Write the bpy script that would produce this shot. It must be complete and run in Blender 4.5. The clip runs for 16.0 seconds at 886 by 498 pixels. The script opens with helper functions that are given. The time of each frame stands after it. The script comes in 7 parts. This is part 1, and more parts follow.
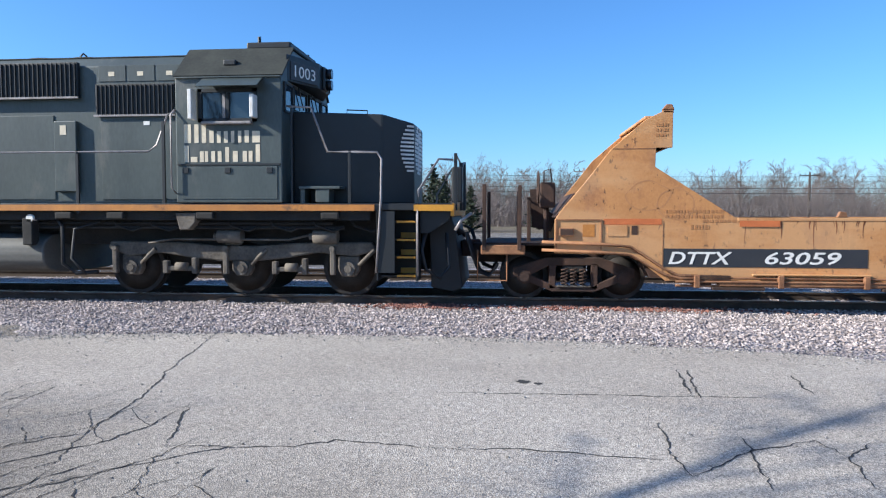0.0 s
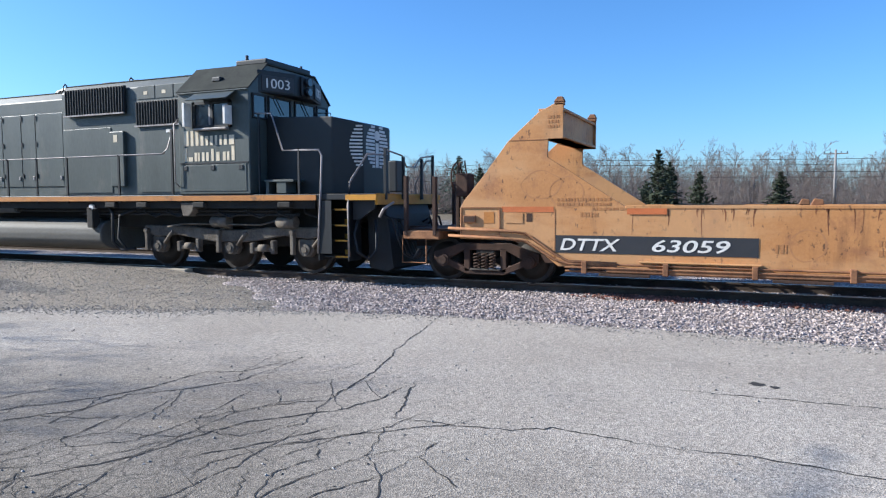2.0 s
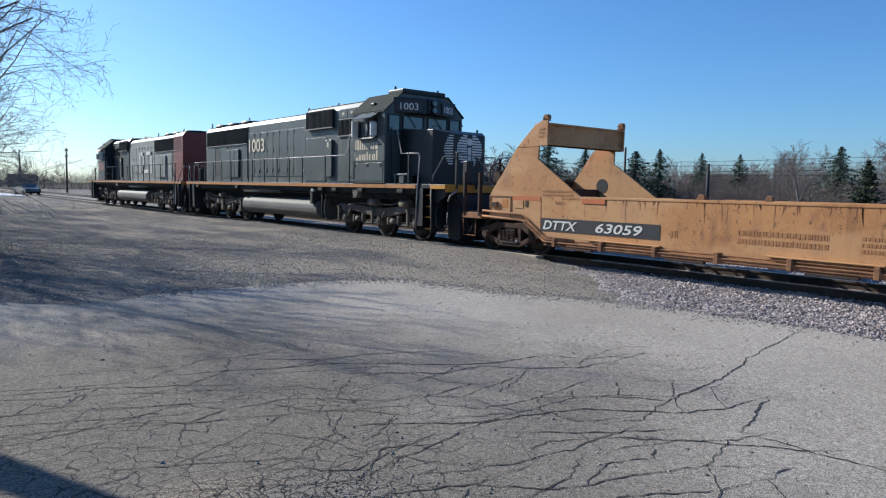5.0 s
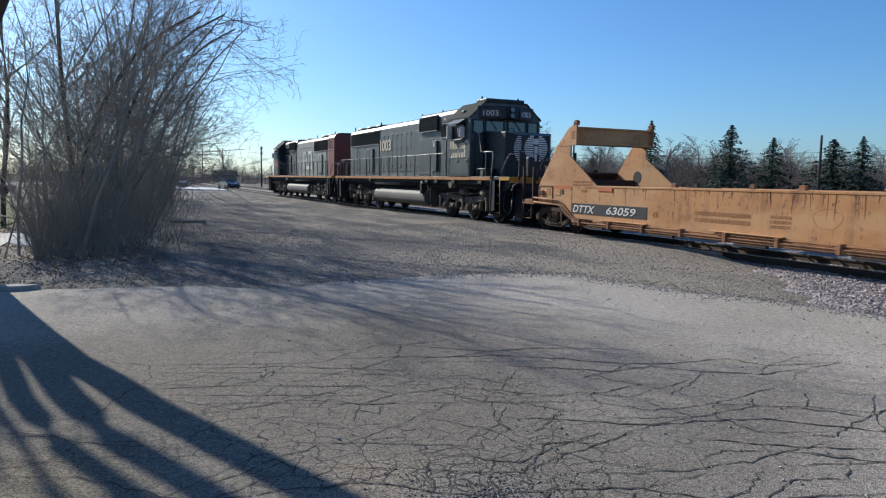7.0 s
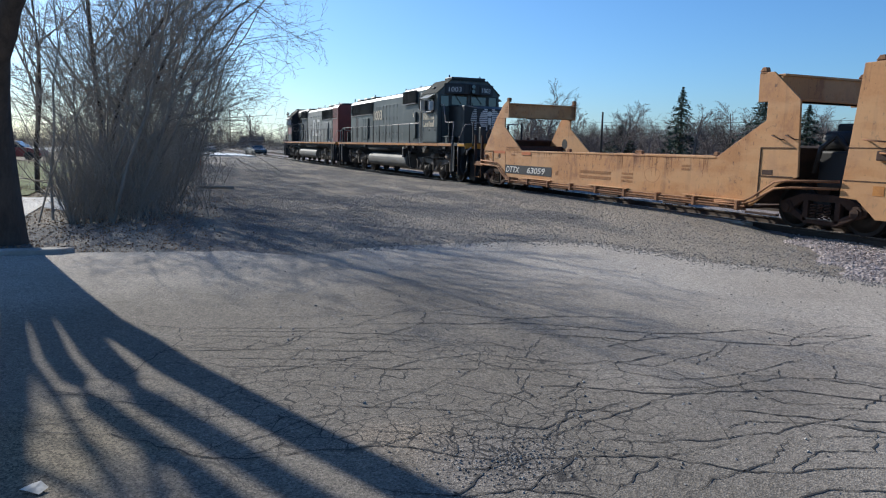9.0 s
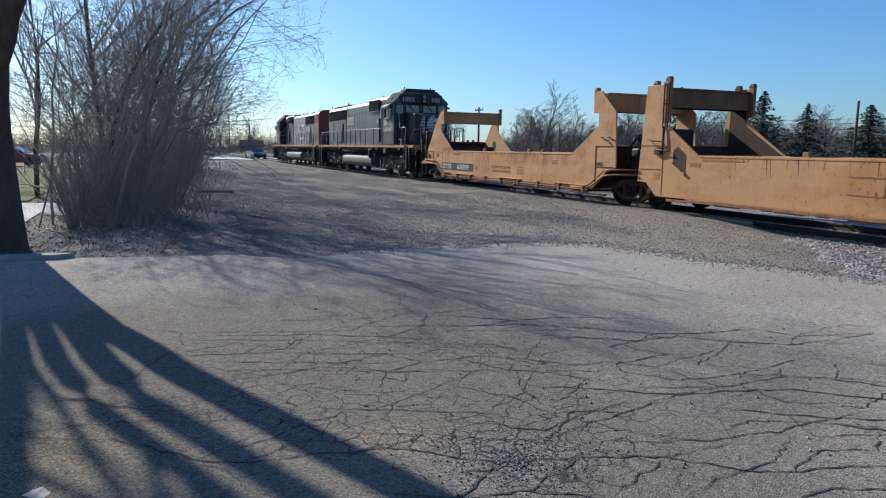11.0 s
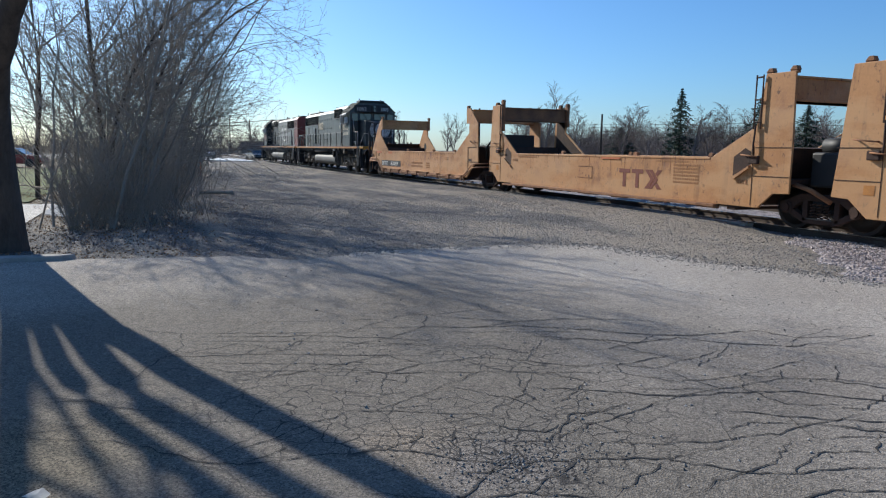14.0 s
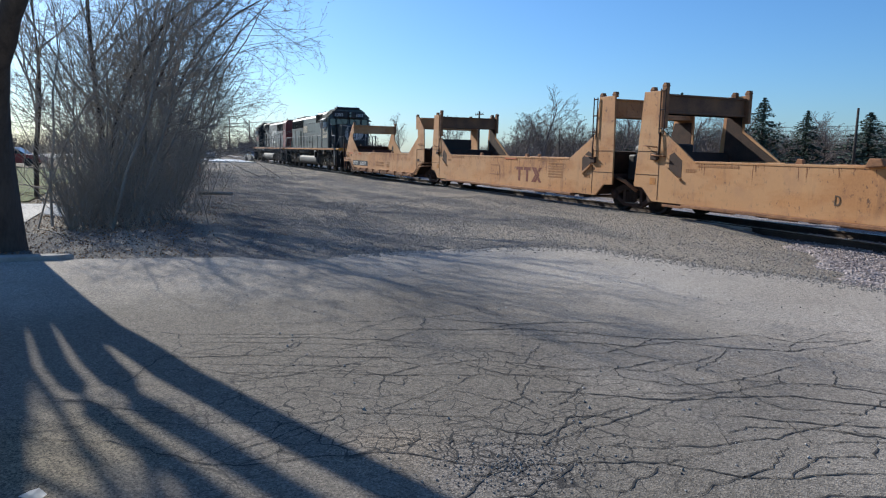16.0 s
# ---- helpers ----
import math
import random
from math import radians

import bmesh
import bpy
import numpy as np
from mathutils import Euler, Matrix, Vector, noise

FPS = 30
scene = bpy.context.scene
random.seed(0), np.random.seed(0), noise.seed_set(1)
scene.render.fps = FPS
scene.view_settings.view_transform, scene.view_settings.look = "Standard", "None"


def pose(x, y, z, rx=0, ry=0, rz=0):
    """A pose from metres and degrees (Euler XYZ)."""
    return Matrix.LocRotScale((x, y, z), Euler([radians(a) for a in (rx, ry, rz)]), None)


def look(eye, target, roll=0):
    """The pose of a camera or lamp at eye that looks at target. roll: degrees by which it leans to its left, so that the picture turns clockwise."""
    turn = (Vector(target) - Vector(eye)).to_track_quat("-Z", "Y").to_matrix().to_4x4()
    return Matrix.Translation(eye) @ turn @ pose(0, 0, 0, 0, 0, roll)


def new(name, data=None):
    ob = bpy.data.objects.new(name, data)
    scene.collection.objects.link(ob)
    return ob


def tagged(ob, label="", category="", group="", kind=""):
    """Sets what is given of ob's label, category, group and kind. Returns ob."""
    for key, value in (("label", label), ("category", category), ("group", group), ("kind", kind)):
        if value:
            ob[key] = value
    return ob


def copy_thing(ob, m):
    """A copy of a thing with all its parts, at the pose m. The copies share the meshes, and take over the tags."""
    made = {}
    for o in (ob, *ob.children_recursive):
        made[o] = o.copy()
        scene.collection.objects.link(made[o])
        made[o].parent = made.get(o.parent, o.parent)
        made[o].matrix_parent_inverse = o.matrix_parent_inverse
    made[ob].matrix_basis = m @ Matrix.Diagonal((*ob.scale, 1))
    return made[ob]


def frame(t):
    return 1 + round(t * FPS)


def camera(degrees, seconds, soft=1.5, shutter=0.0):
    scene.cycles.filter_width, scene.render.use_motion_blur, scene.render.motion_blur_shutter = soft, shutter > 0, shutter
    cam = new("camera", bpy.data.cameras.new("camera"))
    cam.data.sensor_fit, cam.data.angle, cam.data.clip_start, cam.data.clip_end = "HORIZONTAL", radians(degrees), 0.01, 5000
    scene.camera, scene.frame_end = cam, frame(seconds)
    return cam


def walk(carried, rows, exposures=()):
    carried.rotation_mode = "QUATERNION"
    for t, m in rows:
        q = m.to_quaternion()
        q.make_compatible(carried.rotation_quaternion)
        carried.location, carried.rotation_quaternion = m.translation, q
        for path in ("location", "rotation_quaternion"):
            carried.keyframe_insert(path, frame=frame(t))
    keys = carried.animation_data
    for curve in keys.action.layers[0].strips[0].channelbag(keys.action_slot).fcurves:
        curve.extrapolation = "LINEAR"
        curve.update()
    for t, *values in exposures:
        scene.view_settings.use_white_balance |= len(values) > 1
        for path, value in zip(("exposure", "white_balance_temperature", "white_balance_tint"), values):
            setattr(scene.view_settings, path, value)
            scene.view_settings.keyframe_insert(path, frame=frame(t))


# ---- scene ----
cam = camera(64.83, 16.0, soft=1.2)
EYE = (0.0, 0.0, 1.75)
LOOKS = [
    (0, 5.64, -3.03, -0.06),
    (0.5, 10.39, -2.89, 0.64),
    (1, 14.26, -2.94, 0.52),
    (1.5, 19.98, -3.30, 0.91),
    (2, 23.52, -3.95, 0.20),
    (2.5, 28.03, -3.62, -0.04),
    (3, 32.89, -4.17, -0.73),
    (3.5, 37.91, -4.34, -0.99),
    (4, 42.97, -4.56, -0.97),
    (6.5, 62.10, -5.38, -1.23),
    (7, 65.39, -5.65, -0.96),
    (7.5, 67.94, -5.83, -1.22),
    (8, 67.88, -6.26, -0.92),
    (8.5, 67.24, -7.53, -1.21),
    (9, 67.53, -8.37, -1.23),
    (11.5, 67.46, -8.17, -0.67),
    (12, 67.30, -8.29, -1.34),
    (12.5, 67.38, -8.07, -0.93),
    (13, 67.47, -8.11, -0.80),
    (13.5, 67.56, -8.04, -0.85),
    (14, 67.51, -8.09, -0.75),
    (14.5, 67.37, -8.11, -0.99),
    (15, 67.50, -8.15, -1.34),
    (15.5, 67.48, -7.93, -1.18),
    (16, 67.47, -7.89, -1.17),
]
# stops of exposure along the way: the picture darkens as the camera turns towards the sun
EXPOSE = [(0, 0.89, 5900, 8.5), (2.5, 0.86, 5900, 8.5), (4.0, 0.60, 5900, 8), (6.5, 0.27, 6150, 7.5), (8.0, 0.27, 6080, 8), (16, 0.28, 6080, 8)]
walk(cam, [(t, pose(*EYE, 90 + p, r, y)) for t, y, p, r in LOOKS], EXPOSE)
# how far the train has rolled along the track, in metres, by time
ROLLED = [
    (0, 0.014),
    (0.5, -1.430),
    (1, -2.868),
    (1.5, -4.250),
    (2, -5.674),
    (2.5, -7.091),
    (3, -8.505),
    (3.5, -9.922),
    (4, -11.341),
    (6.5, -18.455),
    (7, -19.902),
    (7.5, -21.355),
    (8, -22.841),
    (8.5, -24.356),
    (9, -25.879),
    (11.5, -33.487),
    (12, -35.015),
    (12.5, -36.531),
    (13, -38.051),
    (13.5, -39.590),
    (14, -41.117),
    (14.5, -42.603),
    (15, -44.131),
    (15.5, -45.641),
    (16, -47.150),
]

# ---- world and sun ----
SUN_EL, SUN_DIR = 29.0, (-0.954, -0.300)
world = bpy.data.worlds.new("sky")
scene.world = world
world.use_nodes = True
wn, wl = world.node_tree.nodes, world.node_tree.links
sky = wn.new("ShaderNodeTexSky")
sky.sky_type, sky.sun_disc = "NISHITA", False
sky.sun_elevation = radians(SUN_EL)
sky.sun_rotation = math.atan2(SUN_DIR[0], SUN_DIR[1])
sky.air_density, sky.dust_density, sky.ozone_density = 1.0, 0.7, 6.0
tone = wn.new("ShaderNodeHueSaturation")
tone.inputs["Saturation"].default_value = 1.05
tint = wn.new("ShaderNodeMix")
tint.data_type, tint.blend_type = "RGBA", "MULTIPLY"
tint.inputs["Factor"].default_value = 1.0
tint.inputs["B"].default_value = (0.84, 1.0, 1.12, 1)
wl.new(sky.outputs[0], tone.inputs["Color"])
wl.new(tone.outputs[0], tint.inputs["A"])
wl.new(tint.outputs["Result"], wn["Background"].inputs[0])
wn["Background"].inputs[1].default_value = 0.099
sun = new("sun", bpy.data.lights.new("sun", "SUN"))
sun.data.energy, sun.data.angle, sun.data.color = 5.0, radians(0.53), (1.0, 0.92, 0.80)
_e = radians(SUN_EL)
sun.matrix_world = look((math.cos(_e) * SUN_DIR[0] * 60, math.cos(_e) * SUN_DIR[1] * 60, math.sin(_e) * 60), (0, 0, 0))


# ---- materials ----
def mat(name, c1, c2=None, rough=0.7, metal=0.0, scale=3.0, fine=40.0, bump=0.15, spot=None, spots=0.62, stretch=(1, 1, 1), spotscale=1.5, vary=0.0):
    """Two tones mixed by a broad and a fine noise, patches of a third tone, and fine relief."""
    m = bpy.data.materials.new(name)
    m.use_nodes = True
    n, l = m.node_tree.nodes, m.node_tree.links
    b = n["Principled BSDF"]
    c2 = c2 or tuple(v * 0.75 for v in c1)
    co, mp = n.new("ShaderNodeTexCoord"), n.new("ShaderNodeMapping")
    mp.inputs["Scale"].default_value = stretch
    l.new(co.outputs["Object"], mp.inputs[0])
    big, small = n.new("ShaderNodeTexNoise"), n.new("ShaderNodeTexNoise")
    for t, s, d in ((big, scale, 5), (small, fine, 3)):
        t.inputs["Scale"].default_value, t.inputs["Detail"].default_value = s, d
        l.new(mp.outputs[0], t.inputs["Vector"])
    add = n.new("ShaderNodeMath")
    add.operation = "MULTIPLY_ADD"
    add.inputs[1].default_value = 0.45
    l.new(small.outputs[0], add.inputs[0])
    l.new(big.outputs[0], add.inputs[2])
    ramp = n.new("ShaderNodeValToRGB")
    ramp.color_ramp.elements[0].position, ramp.color_ramp.elements[1].position = 0.52, 0.92
    ramp.color_ramp.elements[0].color, ramp.color_ramp.elements[1].color = (*c1, 1), (*c2, 1)
    l.new(add.outputs[0], ramp.inputs[0])
    out = ramp.outputs[0]
    if spot:
        st = n.new("ShaderNodeTexNoise")
        st.inputs["Scale"].default_value, st.inputs["Detail"].default_value, st.inputs["Roughness"].default_value = spotscale, 8, 0.7
        l.new(mp.outputs[0], st.inputs["Vector"])
        sr = n.new("ShaderNodeValToRGB")
        sr.color_ramp.elements[0].position, sr.color_ramp.elements[1].position = spots, spots + 0.1
        l.new(st.outputs[0], sr.inputs[0])
        mx = n.new("ShaderNodeMix")
        mx.data_type = "RGBA"
        l.new(sr.outputs[0], mx.inputs["Factor"])
        l.new(out, mx.inputs["A"])
        mx.inputs["B"].default_value = (*spot, 1)
        out = mx.outputs["Result"]
    if vary:
        ob, hsv, mr = n.new("ShaderNodeNewGeometry"), n.new("ShaderNodeHueSaturation"), n.new("ShaderNodeMapRange")
        mr.inputs[3].default_value, mr.inputs[4].default_value = 1 - vary, 1 + vary
        l.new(ob.outputs["Random Per Island"], mr.inputs[0])
        l.new(mr.outputs[0], hsv.inputs["Value"])
        l.new(out, hsv.inputs["Color"])
        out = hsv.outputs[0]
    l.new(out, b.inputs["Base Color"])
    b.inputs["Roughness"].default_value, b.inputs["Metallic"].default_value = rough, metal
    if bump:
        bp = n.new("ShaderNodeBump")
        bp.inputs["Strength"].default_value, bp.inputs["Distance"].default_value = bump, 0.02
        l.new(small.outputs[0], bp.inputs["Height"])
        l.new(bp.outputs[0], b.inputs["Normal"])
    return m


def plain(name, c, rough=0.5, metal=0.0):
    return mat(name, c, tuple(v * 0.8 for v in c), rough, metal, 6, 60, 0.05)


M_LOCO = mat("loco_paint", (0.034, 0.045, 0.043), (0.062, 0.077, 0.071), 0.46, 0, 1.2, 25, 0.04, (0.10, 0.102, 0.09), 0.56, (1, 1, 0.35), 1.1)
M_LOCO.node_tree.nodes["Principled BSDF"].inputs["Specular IOR Level"].default_value = 0.6
M_LOCODARK = plain("loco_dark_paint", (0.012, 0.014, 0.016), 0.5)
M_ROOF = mat("loco_roof_dust", (0.055, 0.058, 0.05), (0.035, 0.037, 0.034), 0.9, 0, 2, 20, 0.1)
M_ROOF.node_tree.nodes["Principled BSDF"].inputs["Specular IOR Level"].default_value = 0.12
M_SILL = mat("yellow_sill", (0.50, 0.20, 0.035), (0.36, 0.14, 0.03), 0.6, 0, 3, 30, 0.1, (0.10, 0.06, 0.03), 0.62)
M_YEL = mat("step_yellow", (0.60, 0.28, 0.02), (0.42, 0.19, 0.02), 0.5, 0, 5, 40, 0.05)
M_UNDER = mat("underframe_grime", (0.028, 0.025, 0.022), (0.014, 0.013, 0.012), 0.85, 0, 3, 25, 0.3)
M_TRUCK = mat("dusty_truck_casting", (0.165, 0.14, 0.11), (0.07, 0.058, 0.047), 0.9, 0, 2.5, 25, 0.3)
M_TANK = mat("dusty_tank", (0.13, 0.125, 0.11), (0.09, 0.085, 0.075), 0.7, 0, 1.2, 20, 0.1, (0.05, 0.045, 0.04), 0.62, (0.5, 1, 1))
M_WHEEL = mat("wheel_steel", (0.045, 0.036, 0.03), (0.02, 0.018, 0.016), 0.7, 0.3, 4, 30, 0.2)
M_TREAD = mat("bright_steel", (0.50, 0.48, 0.46), (0.3, 0.28, 0.26), 0.3, 1.0, 5, 50, 0.05)
M_RAILING = mat("weathered_handrail", (0.32, 0.29, 0.28), (0.20, 0.18, 0.17), 0.5, 0.2, 6, 50, 0.05)
M_CREAM = mat("cream_letters", (0.72, 0.62, 0.45), (0.55, 0.47, 0.34), 0.6, 0, 6, 30, 0.02)
M_WHITE = mat("white_letters", (0.75, 0.73, 0.68), (0.62, 0.60, 0.55), 0.6, 0, 6, 30, 0.02)
M_PANEL = mat("number_panel_black", (0.022, 0.024, 0.028), (0.03, 0.03, 0.033), 0.55, 0, 3, 30, 0.05)
M_RUST = mat("rusty_frame", (0.34, 0.16, 0.07), (0.17, 0.075, 0.035), 0.85, 0, 3, 25, 0.25)
# dark rust; also painted shade in the corner hollows and on inner plates
M_RUSTSHADE = mat("dark_rust_and_shade", (0.07, 0.035, 0.022), (0.035, 0.02, 0.014), 0.9, 0, 3, 25, 0.3)
M_RUNS = mat("rust_runs", (0.26, 0.10, 0.04), (0.17, 0.065, 0.03), 0.85, 0, 5, 40, 0.05)
M_STAIN = mat("tide_mark", (0.36, 0.165, 0.065), (0.43, 0.2, 0.075), 0.7, 0, 4, 30, 0.03)
M_RUSTBEAM = mat("rusted_yellow_beam", (0.24, 0.115, 0.05), (0.12, 0.06, 0.035), 0.8, 0, 2, 25, 0.15)
M_ORANGE = plain("orange_patch", (0.55, 0.15, 0.04), 0.6)
M_MARK = plain("dark_stencil", (0.41, 0.185, 0.065), 0.7)
M_MARKDK = plain("black_stencil", (0.10, 0.06, 0.035), 0.7)
M_MARKRED = plain("brown_red_mark", (0.20, 0.045, 0.02), 0.6)
M_RED = mat("red_paint", (0.22, 0.032, 0.022), (0.15, 0.028, 0.02), 0.5, 0, 2, 25, 0.04)
M_GRAYL = mat("light_hood_paint", (0.27, 0.275, 0.25), (0.19, 0.195, 0.175), 0.6, 0, 2, 25, 0.04)
M_MESH = mat("louvre_black", (0.008, 0.009, 0.01), (0.014, 0.015, 0.016), 0.6, 0, 4, 60, 0.2)
M_HOSE = plain("black_rubber", (0.012, 0.012, 0.013), 0.6)
M_RAIL = mat("rail_steel", (0.10, 0.075, 0.06), (0.06, 0.045, 0.035), 0.7, 0.5, 4, 30, 0.1)
M_TIE = mat("weathered_tie", (0.11, 0.09, 0.075), (0.06, 0.05, 0.042), 0.95, 0, 4, 40, 0.4, stretch=(1, 0.2, 1))
M_PLANK = mat("pale_crossing_plank", (0.42, 0.36, 0.28), (0.3, 0.25, 0.2), 0.9, 0, 2, 30, 0.3, stretch=(0.2, 1, 1))
M_BARK = mat("bark", (0.085, 0.068, 0.055), (0.045, 0.036, 0.03), 0.95, 0, 6, 30, 0.6, stretch=(1, 1, 0.3))
M_TWIG = mat("far_twigs", (0.20, 0.165, 0.15), (0.14, 0.115, 0.105), 0.95, 0, 2, 20, 0)
M_BRUSH = mat("thicket_twigs", (0.33, 0.29, 0.24), (0.22, 0.19, 0.155), 0.95, 0, 2, 20, 0)
M_NEEDLE = mat("spruce_needles", (0.050, 0.078, 0.055), (0.072, 0.10, 0.072), 0.9, 0, 3, 20, 0, vary=0.35)
M_JUNIPER = mat("juniper_needles", (0.045, 0.055, 0.028), (0.03, 0.04, 0.022), 0.9, 0, 3, 20, 0, vary=0.4)
M_POLE = mat("pole_wood", (0.07, 0.055, 0.045), (0.045, 0.036, 0.03), 0.95, 0, 3, 30, 0.2, stretch=(1, 1, 0.1))
M_POLEGREY = mat("pole_grey", (0.26, 0.24, 0.23), (0.18, 0.17, 0.16), 0.8, 0, 3, 30, 0.2)
M_WIRE = plain("cable_black", (0.015, 0.015, 0.017), 0.7)
M_KERB = mat("kerb_concrete", (0.36, 0.34, 0.31), (0.25, 0.235, 0.21), 0.95, 0, 4, 50, 0.3)


def glass_mat():
    m = bpy.data.materials.new("tinted_glass")
    m.use_nodes = True
    b = m.node_tree.nodes["Principled BSDF"]
    b.inputs["Base Color"].default_value = (0.02, 0.03, 0.04, 1)
    b.inputs["Roughness"].default_value = 0.05
    b.inputs["Specular IOR Level"].default_value = 0.9
    return m


M_GLASS = glass_mat()


def ground_mat(name, c1, c2, c3, coarse, fine, bump, dist, crack=False, rough=0.95, dust=None):
    """Ground: two tones by broad noise, speckle from cells, stains, relief, and cracks where asked."""
    m = bpy.data.materials.new(name)
    m.use_nodes = True
    n, l = m.node_tree.nodes, m.node_tree.links
    b = n["Principled BSDF"]
    b.inputs["Roughness"].default_value = rough
    b.inputs["Specular IOR Level"].default_value = 0.25
    co = n.new("ShaderNodeTexCoord")
    vec = co.outputs["Object"]

    def noise_tex(s, d=5, r=0.55):
        t = n.new("ShaderNodeTexNoise")
        t.inputs["Scale"].default_value, t.inputs["Detail"].default_value, t.inputs["Roughness"].default_value = s, d, r
        l.new(vec, t.inputs["Vector"])
        return t

    def ramp(src, a, b2, ca, cb):
        r = n.new("ShaderNodeValToRGB")
        r.color_ramp.elements[0].position, r.color_ramp.elements[1].position = a, b2
        r.color_ramp.elements[0].color, r.color_ramp.elements[1].color = (*ca, 1), (*cb, 1)
        l.new(src, r.inputs[0])
        return r.outputs[0]

    def mix(fac, a, bcol, mode="MIX"):
        x = n.new("ShaderNodeMix")
        x.data_type, x.blend_type = "RGBA", mode
        for sock, v in ((x.inputs["Factor"], fac), (x.inputs["A"], a), (x.inputs["B"], bcol)):
            if isinstance(v, tuple):
                sock.default_value = (*v, 1)
            elif isinstance(v, float):
                sock.default_value = v
            else:
                l.new(v, sock)
        return x.outputs["Result"]

    base = ramp(noise_tex(coarse).outputs[0], 0.35, 0.65, c1, c2)
    cell = n.new("ShaderNodeTexVoronoi")
    cell.inputs["Scale"].default_value = fine
    l.new(vec, cell.inputs["Vector"])
    speck = ramp(cell.outputs["Color"], 0.15, 0.85, (0.32, 0.32, 0.33), (1.68, 1.66, 1.64))
    base = mix(0.95 if dust else 0.65, base, speck, "MULTIPLY")
    mid = ramp(noise_tex(fine * 0.16, 6, 0.75).outputs[0], 0.32, 0.68, (0.72, 0.72, 0.73), (1.26, 1.25, 1.24))
    base = mix(0.85, base, mid, "MULTIPLY")
    if dust:
        mp = n.new("ShaderNodeMapping")
        mp.inputs["Rotation"].default_value, mp.inputs["Scale"].default_value = (0, 0, radians(-14)), (0.10, 0.55, 1)
        l.new(vec, mp.inputs[0])
        t = noise_tex(1.6, 7, 0.62)
        l.new(mp.outputs[0], t.inputs["Vector"])
        near, more = n.new("ShaderNodeVectorMath"), n.new("ShaderNodeMapRange")
        near.operation = "DISTANCE"
        near.inputs[1].default_value = (-11.0, 10.8, 0)
        l.new(vec, near.inputs[0])
        more.inputs[1].default_value, more.inputs[2].default_value = 2.0, 8.0
        more.inputs[3].default_value, more.inputs[4].default_value = 0.13, 0.0
        l.new(near.outputs["Value"], more.inputs[0])
        both = n.new("ShaderNodeMath")
        l.new(t.outputs[0], both.inputs[0])
        l.new(more.outputs[0], both.inputs[1])
        base = mix(ramp(both.outputs[0], 0.47, 0.60, (0, 0, 0), (0.85, 0.85, 0.85)), base, mix(1.0, dust, mix(0.5, (1.0, 1.0, 1.0), speck), "MULTIPLY"))
    stain = ramp(noise_tex(coarse * 3.1, 8, 0.7).outputs[0], 0.56, 0.72, (0, 0, 0), (0.8, 0.8, 0.8))
    base = mix(stain, base, c3)
    height = cell.outputs["Distance"]
    if crack:
        # older, darker stretch of surface with a ragged outline, deepened by painted tree shade
        d0 = n.new("ShaderNodeVectorMath")
        d0.operation = "DISTANCE"
        d0.inputs[1].default_value = (-5.2, 0.6, 0)
        l.new(vec, d0.inputs[0])
        wob = n.new("ShaderNodeMath")
        wob.operation = "MULTIPLY_ADD"
        wob.inputs[1].default_value = 5.0
        l.new(noise_tex(0.5, 6, 0.6).outputs[0], wob.inputs[0])
        l.new(d0.outputs["Value"], wob.inputs[2])
        old_shade = n.new("ShaderNodeMapRange")
        old_shade.inputs[1].default_value, old_shade.inputs[2].default_value = 5.2, 8.6
        old_shade.inputs[3].default_value, old_shade.inputs[4].default_value = 0.9, 0.0
        l.new(wob.outputs[0], old_shade.inputs[0])
        base = mix(old_shade.outputs[0], base, mix(1.0, base, (0.40, 0.39, 0.37), "MULTIPLY"))
        for cx, cy, near, far, tone in ((-4.3, -0.75, 0.35, 1.0, (0.15, 0.125, 0.085)), (-3.75, 1.35, 0.1, 0.5, (0.23, 0.19, 0.145)), (-3.3, 1.75, 0.15, 0.55, (0.19, 0.168, 0.148))):
            d1, a1, r1 = n.new("ShaderNodeVectorMath"), n.new("ShaderNodeMath"), n.new("ShaderNodeMapRange")
            d1.operation, a1.operation = "DISTANCE", "MULTIPLY_ADD"
            d1.inputs[1].default_value = (cx, cy, 0)
            a1.inputs[1].default_value = 0.9
            l.new(vec, d1.inputs[0])
            l.new(noise_tex(3.0, 6, 0.65).outputs[0], a1.inputs[0])
            l.new(d1.outputs["Value"], a1.inputs[2])
            r1.inputs[1].default_value, r1.inputs[2].default_value = near + 0.45, far + 0.45
            r1.inputs[3].default_value, r1.inputs[4].default_value = 0.8, 0.0
            l.new(a1.outputs[0], r1.inputs[0])
            base = mix(r1.outputs[0], base, mix(1.0, tone, speck, "MULTIPLY"))
        warp = noise_tex(1.6, 4, 0.6)
        wv = n.new("ShaderNodeVectorMath")
        wv.operation = "MULTIPLY_ADD"
        l.new(warp.outputs["Color"], wv.inputs[0])
        wv.inputs[1].default_value = (0.4, 0.4, 0)
        l.new(vec, wv.inputs[2])
        sep = n.new("ShaderNodeSeparateXYZ")
        l.new(vec, sep.inputs[0])
        for s, w, lo, hi, cx, cy, rad in ((5.2, 0.030, 0.40, 0.50, -4.3, 1.8, 2.2), (10.0, 0.05, 0.44, 0.54, -3.35, 1.75, 0.7)):
            v = n.new("ShaderNodeTexVoronoi")
            v.feature = "DISTANCE_TO_EDGE"
            v.inputs["Scale"].default_value = s
            l.new(wv.outputs[0], v.inputs["Vector"])
            line = ramp(v.outputs["Distance"], w * 0.35, w, (1, 1, 1), (0, 0, 0))
            d = n.new("ShaderNodeVectorMath")
            d.operation = "DISTANCE"
            d.inputs[1].default_value = (cx, cy, 0)
            l.new(vec, d.inputs[0])
